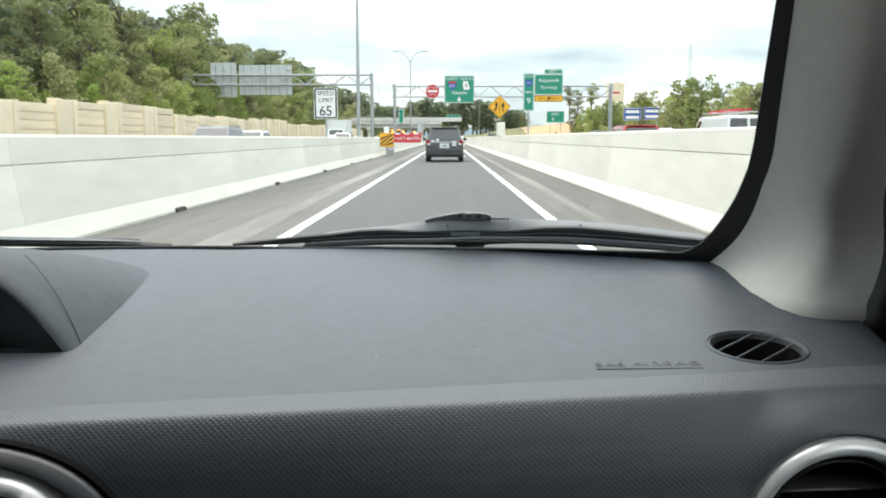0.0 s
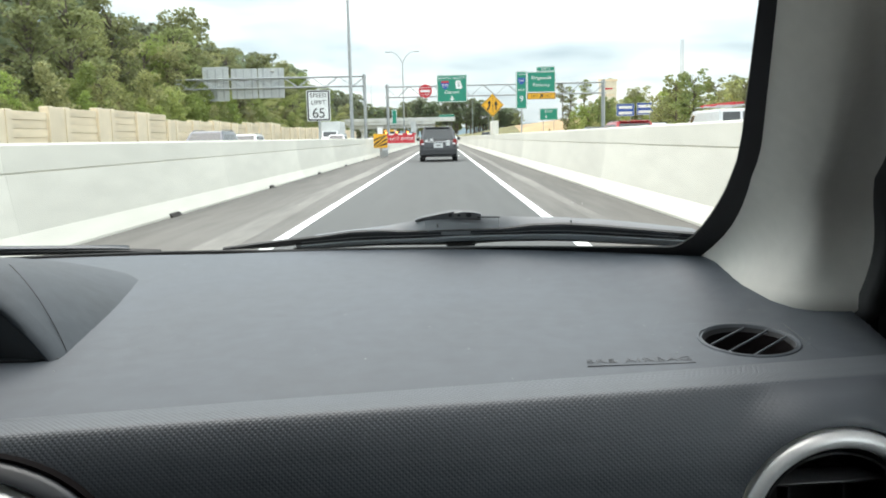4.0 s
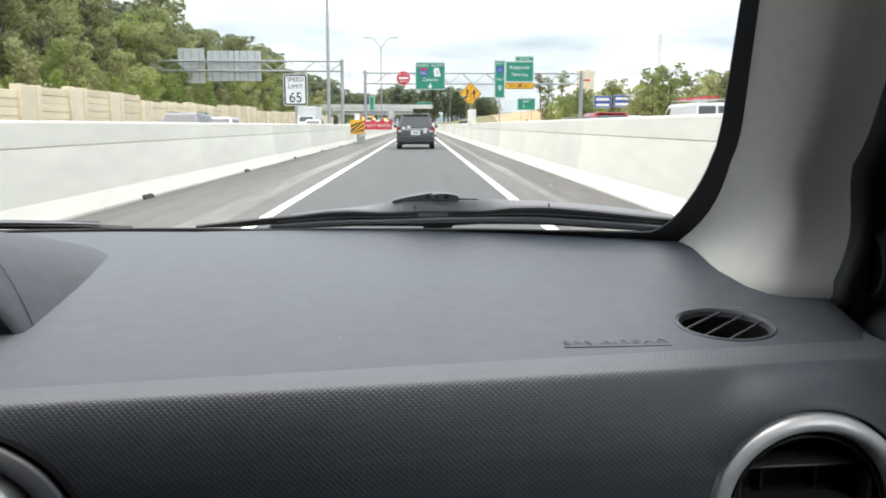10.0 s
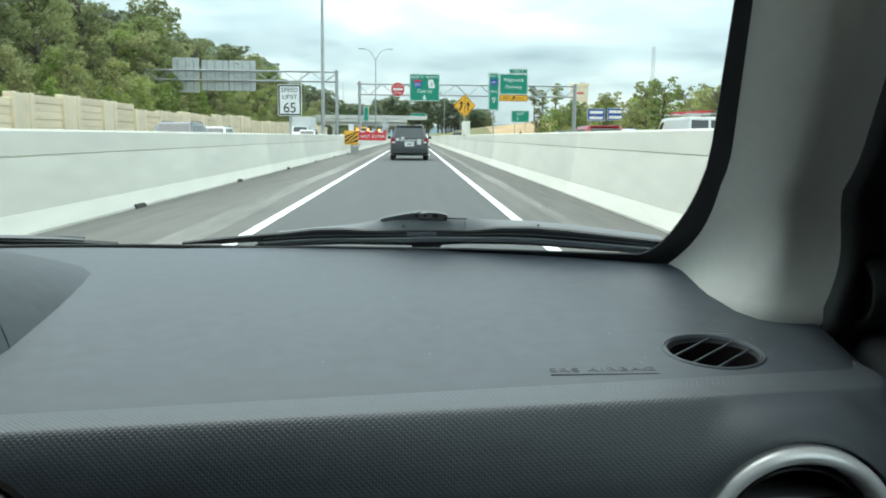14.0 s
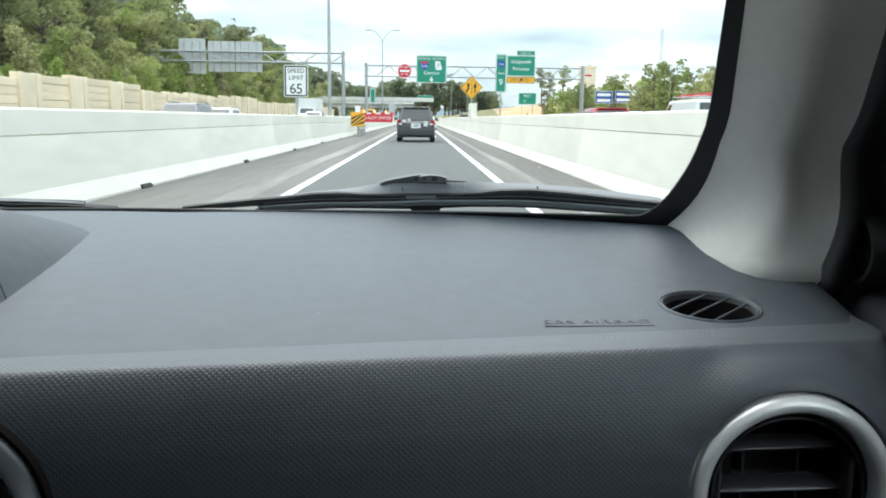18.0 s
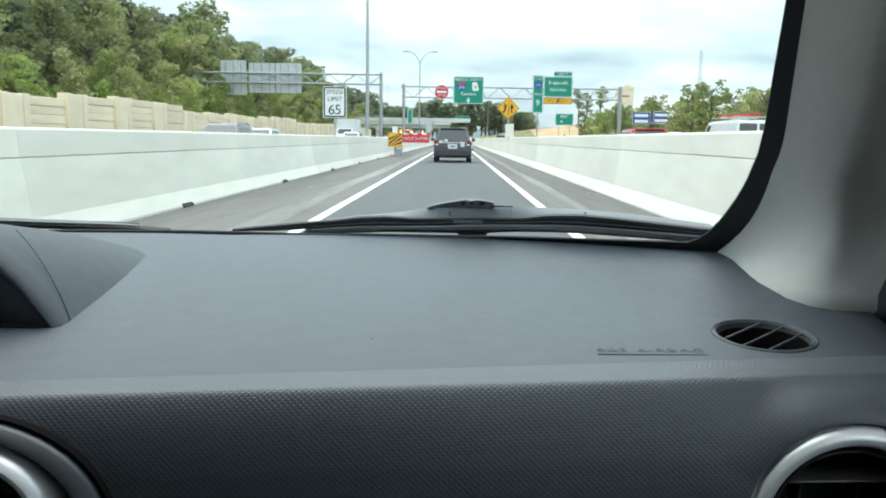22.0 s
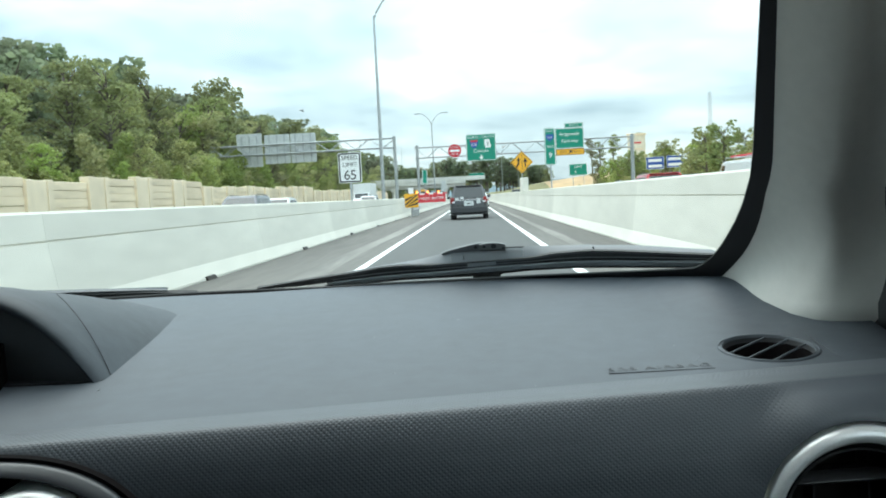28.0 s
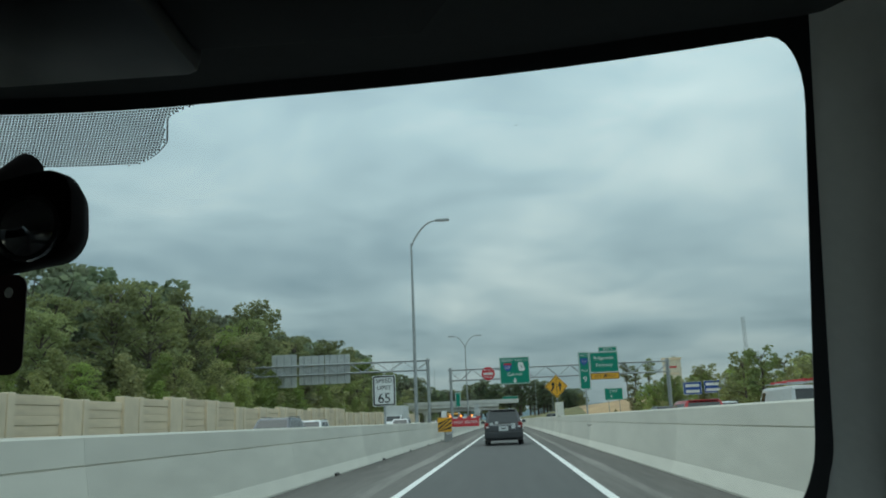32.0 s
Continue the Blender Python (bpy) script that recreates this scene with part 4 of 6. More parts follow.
def board_plate(parent, x, y, z):
    bm = bm_new()
    prism(bm, rounded(0.9, 0.9, 0.05), 0, 0.04)
    ob = part("striped_board", moved(bm, x, y, z), M["sign_yellow"], parent, "yellow board with black diagonal stripes")
    for k in (-2, -1, 0, 1, 2):
        o = 0.30 * k
        pts = [(-0.43, o - 0.35), (-0.43, o - 0.20), (0.43, o + 0.50), (0.43, o + 0.35)]
        pts = [(px, min(max(pz, -0.43), 0.43)) for px, pz in pts]
        if max(p[1] for p in pts) - min(p[1] for p in pts) < 0.2:
            continue
        bm = bm_new()
        prism(bm, pts, -0.008, -0.002)
        part("stripe", moved(bm, x, y, z), M["sign_black"], ob)
    return ob


crash_cushion()

# ---------------------------------------------------------------- signs, gantries, lamps


def board(parent, name, w, h, at, material, border=None, r=0.08, label=""):
    bm = bm_new()
    prism(bm, rounded(w, h, r), 0, 0.05)
    ob = part(name, moved(bm, *at), material, parent, label)
    if border:
        bm = bm_new()
        o, i = rounded(w - 0.05, h - 0.05, r), rounded(w - 0.16, h - 0.16, max(r - 0.04, 0.01))
        loft(bm, [[(x, -0.004, z) for x, z in o], [(x, -0.008, z) for x, z in o], [(x, -0.008, z) for x, z in i], [(x, -0.004, z) for x, z in i]])
        part("border", moved(bm, *at), border, ob)
    return ob


def words(parent, text, size, at, material, spacing=1.05):
    bm = letters(text, size, 0.004, spacing=spacing)
    return part("lettering", moved(bm, at[0], at[1] - 0.006, at[2]), material, parent)


def shape(parent, name, outline, at, material, d=0.01):
    bm = bm_new()
    prism(bm, outline, -d, -0.002)
    return part(name, moved(bm, *at), material, parent)


def arrow(w, h):
    return [(-w * 0.14, h / 2), (-w * 0.14, 0), (-w / 2, 0), (0, -h / 2), (w / 2, 0), (w * 0.14, 0), (w * 0.14, h / 2)]


def truss(parent, x0, x1, y, z0, z1, bays):
    for z in (z0, z1):
        for dy in (0, 0.9):
            bm = bm_new()
            tube(bm, [(x0, y + dy, z), (x1, y + dy, z)], [0.075] * 2, 8)
            part("chord", bm, M["steel"], parent)
    step = (x1 - x0) / bays
    for k in range(bays):
        bm = bm_new()
        a, b = x0 + k * step, x0 + (k + 1) * step
        for dy in (0, 0.9):
            tube(bm, [(a, y + dy, z0 if k % 2 else z1), (b, y + dy, z1 if k % 2 else z0)], [0.04] * 2, 6)
        tube(bm, [(a, y, z1), (a, y + 0.9, z1)], [0.035] * 2, 6)
        part("brace", bm, M["steel"], parent)


def gantry():
    y, zb, zt = 104.0, 6.3, 7.6
    g = empty("sign_gantry", "galvanised truss gantry with green guide signs over the lanes", "gantry")
    truss(g, -7.0, 20.5, y, zb, zt, 18)
    for x in (-6.7, 20.2):
        for dy in (0, 0.9):
            bm = bm_new()
            tube(bm, [(x, y + dy, -0.1), (x, y + dy, zt + 0.3)], [0.17, 0.15], 12)
            part("post", bm, M["steel"], g)
    yf = y - 0.3
    s = board(g, "guide_sign", 3.7, 3.3, (1.35, yf, 7.2), M["sign_green"], M["sign_white"], 0.18, "green guide sign with white words")
    words(s, "NORTH  NORTH", 0.42, (1.35, yf, 8.45), M["sign_white"])
    words(s, "Canton", 0.6, (1.35, yf, 6.75), M["sign_white"])
    shape(s, "arrow", arrow(0.6, 0.6), (1.35, yf, 5.98), M["sign_white"])
    sh = [(-0.5, 0.5), (-0.25, 0.42), (0, 0.5), (0.25, 0.42), (0.5, 0.5), (0.52, 0.05), (0.28, -0.4), (0, -0.55), (-0.28, -0.4), (-0.52, 0.05)]
    k = shape(s, "route_shield", sh, (0.5, yf, 7.65), M["sign_blue"])
    shape(k, "shield_band", [(-0.46, 0.24), (0.46, 0.24), (0.45, 0.47), (-0.45, 0.47)], (0.5, yf - 0.012, 7.65), M["sign_red"])
    words(k, "575", 0.46, (0.5, yf - 0.012, 7.55), M["sign_white"])
    k = shape(s, "state_marker", [(-0.38, 0.52), (0.22, 0.52), (0.3, 0.1), (0.45, -0.3), (0.36, -0.52), (-0.3, -0.52), (-0.42, 0.0)], (2.2, yf, 7.65), M["sign_white"])
    words(k, "5", 0.6, (2.2, yf - 0.012, 7.62), M["sign_black"])
    s = board(g, "exit_sign", 3.5, 2.5, (12.4, yf, 7.75), M["sign_green"], M["sign_white"], 0.18, "green exit sign above a yellow panel")
    words(s, "Ridgewalk", 0.58, (12.4, yf, 8.25), M["sign_white"])
    words(s, "Parkway", 0.58, (12.4, yf, 7.4), M["sign_white"])
    s = board(g, "exit_only_panel", 3.5, 0.8, (12.4, yf, 6.05), M["sign_yellow"], M["sign_black"], 0.1, "yellow exit only panel")
    words(s, "EXIT    ONLY", 0.42, (12.4, yf, 6.05), M["sign_black"])
    bm = bm_new()
    prism(bm, arrow(0.5, 0.62), -0.012, -0.002)
    bmesh.ops.rotate(bm, cent=(0, 0, 0), matrix=Matrix.Rotation(radians(-135), 3, "Y"), verts=bm.verts)
    part("arrow", moved(bm, 12.4, yf, 6.05), M["sign_black"], s)
    s = board(g, "exit_tab", 2.3, 0.6, (12.95, yf, 9.32), M["sign_green"], M["sign_white"], 0.1)
    words(s, "EXIT 9", 0.38, (12.95, yf, 9.32), M["sign_white"])
    # round red sign
    bm = bm_new()
    prism(bm, [(0.82 * math.cos(2 * math.pi * k / 40), 0.82 * math.sin(2 * math.pi * k / 40)) for k in range(40)], 0, 0.04)
    s = part("do_not_enter_sign", moved(bm, -1.95, yf, 6.95), M["sign_red"], g, "round red do not enter sign")
    shape(s, "white_bar", [(-0.6, -0.13), (0.6, -0.13), (0.6, 0.13), (-0.6, 0.13)], (-1.95, yf, 6.95), M["sign_white"])
    words(s, "DO NOT", 0.3, (-1.95, yf, 7.38), M["sign_white"])
    words(s, "ENTER", 0.3, (-1.95, yf, 6.52), M["sign_white"])


def back_gantry():
    """The sign bridge of the opposite carriageway, seen from behind."""
    y = 96.0
    g = empty("sign_bridge", "truss sign bridge seen from behind, with pale sign backs", "gantry")
    truss(g, -30.5, -8.6, y, 7.3, 8.4, 14)
    for x in (-30.3, -8.8):
        for dy in (0, 0.9):
            bm = bm_new()
            tube(bm, [(x, y + dy, -0.1), (x, y + dy, 8.6)], [0.16, 0.14], 12)
            part("post", bm, M["steel"], g)
    for n, x in enumerate((-26.0, -22.7, -19.6)):
        s = board(g, "sign_back", 3.0, 3.4 + 0.5 * (n == 0), (x, y + 1.1, 7.9), M["sign_back"], None, 0.1, "bare aluminium back of a road sign")
        bm = bm_new()
        for dx in (-0.9, 0.0, 0.9):
            box(bm, x + dx - 0.06, x + dx + 0.06, y + 1.0, y + 1.1, 6.2, 9.6)
        part("stiffener", bm, M["steel"], s)


def speed_sign():
    x, y = -4.98, 34.0
    g = empty("speed_limit_sign", "white speed limit sign on a steel post at the barrier", "road sign")
    bm = bm_new()
    box(bm, x - 0.045, x + 0.045, y + 0.06, y + 0.12, 1.25, 3.3, 0.01, 1)
    part("post", bm, M["steel"], g)
    s = board(g, "sign_face", 0.95, 1.25, (x, y, 2.62), M["sign_white"], M["sign_black"], 0.06)
    words(s, "SPEED", 0.24, (x, y, 3.02), M["sign_black"])
    words(s, "LIMIT", 0.24, (x, y, 2.74), M["sign_black"])
    words(s, "65", 0.56, (x, y, 2.3), M["sign_black"], 0.95)


def merge_sign():
    x, y = 3.85, 63.0
    g = empty("merge_sign", "yellow diamond lane merge sign on a post at the barrier", "road sign")
    bm = bm_new()
    tube(bm, [(x, y + 0.1, 1.3), (x, y + 0.1, 4.3)], [0.05] * 2, 8)
    part("post", bm, M["steel"], g)
    bm = bm_new()
    prism(bm, [(0, 0.86), (-0.86, 0), (0, -0.86), (0.86, 0)], 0, 0.03)
    s = part("sign_face", moved(bm, x, y, 3.55), M["sign_yellow"], g)
    bm = bm_new()
    o, i = 0.80, 0.76
    loft(bm, [[(px * k, -0.006, pz * k) for px, pz in ((0, 1), (-1, 0), (0, -1), (1, 0))] for k in (o, i)])
    part("border", moved(bm, x, y, 3.55), M["sign_black"], s)
    up = [(-px, -pz) for px, pz in arrow(0.3, 0.75)]
    shape(s, "straight_arrow", up, (x + 0.26, y, 3.55), M["sign_black"])
    shape(s, "bent_arrow", [(-0.34, -0.32), (-0.22, -0.36), (-0.06, -0.12), (-0.06, 0.12), (0.02, 0.12), (-0.12, 0.38), (-0.26, 0.12), (-0.18, 0.12), (-0.18, -0.08)], (x - 0.12, y, 3.55), M["sign_black"])
    shape(s, "lane_line", [(-0.02, -0.5), (0.02, -0.5), (0.02, 0.1), (-0.02, 0.1)], (x + 0.02, y, 3.5), M["sign_black"])
    for k in range(3):
        shape(s, "lane_dash", [(-0.025, 0), (0.025, 0), (0.025, 0.09), (-0.025, 0.09)], (x + 0.02, y, 3.68 + 0.17 * k), M["sign_black"])
    bm = bm_new()
    box(bm, 3.5, 3.95, 58.0, 60.5, 1.36, 2.3, 0.03)
    mesh_thing("barrier_end_block", bm, M["concrete"], "pale raised concrete block on the barrier", "barrier", kind="structure")


def mile_sign():
    x, y = 6.9, 72.0
    g = empty("mile_marker", "tall narrow green mile marker on a post", "road sign")
    bm = bm_new()
    box(bm, x - 0.06, x + 0.06, y + 0.06, y + 0.14, -0.1, 6.4, 0.01, 1)
    part("post", bm, M["steel"], g)
    s = board(g, "sign_face", 0.95, 3.2, (x, y, 5.1), M["sign_green"], M["sign_white"], 0.08)
    words(s, "NORTH", 0.2, (x, y, 6.42), M["sign_white"])
    k = shape(s, "route_shield", [(-0.3, 0.3), (0.3, 0.3), (0.32, 0), (0, -0.34), (-0.32, 0)], (x, y, 5.85), M["sign_blue"])
    words(k, "575", 0.24, (x, y - 0.012, 5.87), M["sign_white"])
    words(s, "MILE", 0.27, (x, y, 5.1), M["sign_white"])
    words(s, "9", 0.7, (x, y, 4.35), M["sign_white"])


def small_signs():
    for x, y, w, h, z, col, lab in ((-5.2, 92.0, 0.6, 1.6, 3.6, "sign_green", "small green marker sign on a post at the barrier"),
                                    (-5.15, 150.0, 0.9, 1.9, 3.3, "sign_back", "bare metal back of a sign on a post"),
                                    (33.0, 150.0, 3.2, 2.2, 5.4, "sign_blue", "blue service sign on two posts"),
                                    (37.0, 152.0, 3.0, 2.2, 5.6, "sign_blue", "blue service sign on two posts"),
                                    (20.5, 160.0, 3.4, 2.2, 5.2, "sign_green", "green exit sign on two posts"),
                                    (2.0, 330.0, 6.0, 2.4, 9.0, "sign_green", "green guide sign far ahead on the bank")):
        g = empty("road_sign", lab, "road sign", "small road signs")
        bm = bm_new()
        for dx in ((-w * 0.3, w * 0.3) if w > 1 else (0,)):
            tube(bm, [(x + dx, y + 0.1, -0.1), (x + dx, y + 0.1, z + h / 2 - 0.1)], [0.06] * 2, 6)
        part("post", bm, M["steel"], g)
        s = board(g, "sign_face", w, h, (x, y, z), M[col], M["sign_white"] if col != "sign_back" else None, 0.06)
        if lab.startswith("green exit"):
            words(s, "EXIT", 0.7, (x, y, z + 0.5), M["sign_white"])
            words(s, "9", 0.8, (x - 0.5, y, z - 0.5), M["sign_white"])
        elif col == "sign_blue":
            for k in range(2):
                shape(s, "logo_bars", [(-1.2, -0.3), (1.2, -0.3), (1.2, 0.2), (-1.2, 0.2)], (x, y, z - 0.5 + k), M["sign_white"])


def lamp_post(x, y, h, arms, label):
    g = empty("lamp_post", label, "street lamp", "lamp posts")
    bm = bm_new()
    tube(bm, [(x, y, 0), (x, y, h * 0.5), (x, y, h - 1.3)], [0.115, 0.085, 0.055], 12)
    part("pole", bm, M["steel"], g)
    bm = bm_new()
    box(bm, x - 0.22, x + 0.22, y - 0.22, y + 0.22, 0, 1.3, 0.04)
    part("base", bm, M["concrete"], g, "concrete base block")
    for s in arms:
        bm = bm_new()
        pts, radii = [], []
        for k in range(17):
            f = k / 16
            pts.append((x + s * (1.5 * f ** 1.35), y, h - 1.5 + 1.5 * math.sin(f * math.pi / 2) ** 1.15))
            radii.append(0.062 - 0.022 * f)
        tube(bm, pts, radii, 8)
        part("arm", bm, M["steel"], g)
        bm = bm_new()
        box(bm, x + s * 1.45, x + s * 2.3, y - 0.14, y + 0.14, h - 0.04, h + 0.08, 0.03)
        head = part("lamp_head", bm, M["steel"], g)
        bm = bm_new()
        box(bm, x + s * 1.6, x + s * 2.2, y - 0.1, y + 0.1, h - 0.055, h - 0.038)
        part("lens", bm, M["lamp_clear"], head)


def gate():
    """Closed gate arm across the shoulder, with its red banner."""
    y = 66.0
    g = empty("barrier_gate", "closed red and white gate arm with a red banner", "gate")
    bm = bm_new()
    box(bm, -5.1, -4.7, y - 0.2, y + 0.2, 0, 2.1, 0.04)
    part("gate_post", bm, M["sign_white"], g)
    for k in range(8):
        bm = bm_new()
        box(bm, -4.9 + k * 0.36, -4.54 + k * 0.36, y - 0.3, y - 0.24, 1.5, 1.62)
        part("arm_section", bm, M["sign_red"] if k % 2 else M["sign_white"], g)
    for k in range(3):
        bm = bm_new()
        tube(bm, [(-4.4 + k * 0.85, y - 0.27, 1.62), (-4.4 + k * 0.85, y - 0.27, 1.76)], [0.07, 0.05], 8)
        part("warning_light", bm, M["amber"], g, "small lit amber light")
    s = board(g, "banner", 2.7, 0.62, (-3.5, y - 0.34, 1.18), M["sign_red"], None, 0.02, "red banner with white words")
    words(s, "DO NOT ENTER", 0.33, (-3.5, y - 0.34, 1.18), M["sign_white"])


def overpass():
    g = empty("bridge", "pale concrete road bridge over the opposite carriageway", "bridge", kind="structure")
    y = 250.0
    bm = bm_new()
    box(bm, -44, -2, y, y + 11, 5.3, 6.3, 0.05)
    part("deck", bm, M["concrete_old"], g)
    for dy in (-0.2, 10.9):
        bm = bm_new()
        box(bm, -46, 4, y + dy, y + dy + 0.3, 6.3, 7.3, 0.03)
        part("parapet", bm, M["concrete_old"], g)
    for k in range(6):
        bm = bm_new()
        box(bm, -44, -2, y + 0.8 + k * 1.9, y + 1.3 + k * 1.9, 4.3, 5.3)
        part("girder", bm, M["concrete_old"], g)
    for x in (-24.0, -8.0):
        bm = bm_new()
        box(bm, x - 0.7, x + 0.7, y + 0.3, y + 10.7, 3.6, 4.3, 0.05)
        part("pier_cap", bm, M["concrete_old"], g)
        for dy in (1.5, 5.5, 9.5):
            bm = bm_new()
            tube(bm, [(x, y + dy, -0.2), (x, y + dy, 3.6)], [0.5, 0.5], 14)
            part("pier", bm, M["concrete_old"], g)
    bm = bm_new()
    for x0, x1, lo, hi in ((-58, -44, 0.0, 5.3), (-2, 8, 5.3, 0.0)):
        vs = [bm.verts.new(p) for p in ((x0, y, -0.2), (x1, y, -0.2), (x1, y, hi), (x0, y, lo))]
        ws = [bm.verts.new(p) for p in ((x0, y + 11, -0.2), (x1, y + 11, -0.2), (x1, y + 11, hi), (x0, y + 11, lo))]
        for i in range(4):
            a, b = i, (i + 1) % 4
            if (vs[a].co - vs[b].co).length > 0.01:
                bm.faces.new((vs[a], vs[b], ws[b], ws[a]))
        bm.faces.new(vs)
        bm.faces.new(ws)
    part("abutment_slope", bm, M["grass"], g)


def pylon():
    x, y = 52.0, 262.0
    g = empty("pylon_sign", "tall beige pylon sign on the tan bank", "sign")
    z = hills(x, y)
    for s in (-1, 1):
        bm = bm_new()
        box(bm, x + s * 2.1 - 0.5, x + s * 2.1 + 0.5, y - 0.5, y + 0.5, z - 0.5, z + 5, 0.05)
        part("leg", bm, M["beige"], g)
    bm = bm_new()
    box(bm, x - 2.7, x + 2.7, y - 0.6, y + 0.6, z + 4.2, z + 12.5, 0.06)
    part("panel", bm, M["beige"], g)
    bm = bm_new()
    box(bm, x - 3.0, x + 3.0, y - 0.8, y + 0.8, z + 12.5, z + 13.2, 0.06)
    part("cornice", bm, M["wall_post"], g)
    for k, w in enumerate((1.6, 1.9, 1.4)):
        bm = bm_new()
        box(bm, x - w, x + w, y - 0.63, y - 0.55, z + 6.0 + k * 2.0, z + 6.5 + k * 2.0)
        part("sign_bars", bm, M["wall_plank"] if k < 2 else M["sign_red"], g)


def masts():
    for x, y, h in ((86.0, 300.0, 34.0), (-40, 300, 24), (-56, 320, 22), (-30, 360, 24), (14, 380, 20), (22, 392, 20)):
        g = empty("mast", "thin grey mast against the sky", "mast", "masts")
        bm = bm_new()
        tube(bm, [(x, y, 0), (x, y, h)], [0.16, 0.07], 6)
        part("pole", bm, M["steel"], g)
        if h > 30:
            bm = bm_new()
            for k in range(10):
                z = 6 + k * 2.8
                tube(bm, [(x - 0.8, y, z), (x + 0.8, y, z + 2.8)], [0.05] * 2, 4)
                tube(bm, [(x + 0.8, y, z), (x - 0.8, y, z + 2.8)], [0.05] * 2, 4)
            for s in (-0.8, 0.8):
                tube(bm, [(x + s, y, 4), (x + s * 0.6, y, h)], [0.07] * 2, 5)
            part("lattice", bm, M["steel"], g)


gantry()
back_gantry()
speed_sign()
merge_sign()
mile_sign()
small_signs()
lamp_post(-5.05, 47.0, 12.9, (1,), "tall galvanised lamp post with one arm on the barrier")
lamp_post(-5.05, 112.0, 12.6, (-1, 1), "tall galvanised lamp post with two arms on the barrier")
gate()
overpass()
pylon()
masts()

# ---------------------------------------------------------------- the car's inside


def base_y(x):
    return 1.20 - 0.5 * (x + 0.4) ** 2


def on_glass(x, z, lift=0.0):
    """A point of the windscreen; lift goes outwards along its slope."""
    return Vector((x, base_y(x) - (z - 1.09) * 1.16 + lift * 0.653, z + lift * 0.757))


def seam_y(x):
    return 0.648 + 0.135 * x


def dash_end(y):
    """Where the pad ends beside the passenger's door."""
    return 0.371 + 0.20 * max(y - 0.65, 0.0)


def dash_z(x, y):
    far = base_y(x)
    rise = 1.0820 + 0.034 * max(-0.3, x) - (1.045 + (far - 0.65) * 0.085)
    t = min(max((y - 0.72) / (far - 0.72), 0.0), 1.0) if far > 0.73 else 0.0
    over = max(0.0, x - dash_end(y) + 0.012)
    return 1.045 + (y - 0.65) * 0.085 + rise * t ** 3 - min(over * 3.0, 0.12) * min(1.0, over / 0.016)


VENT = (0.2585, 0.737, 0.0370)


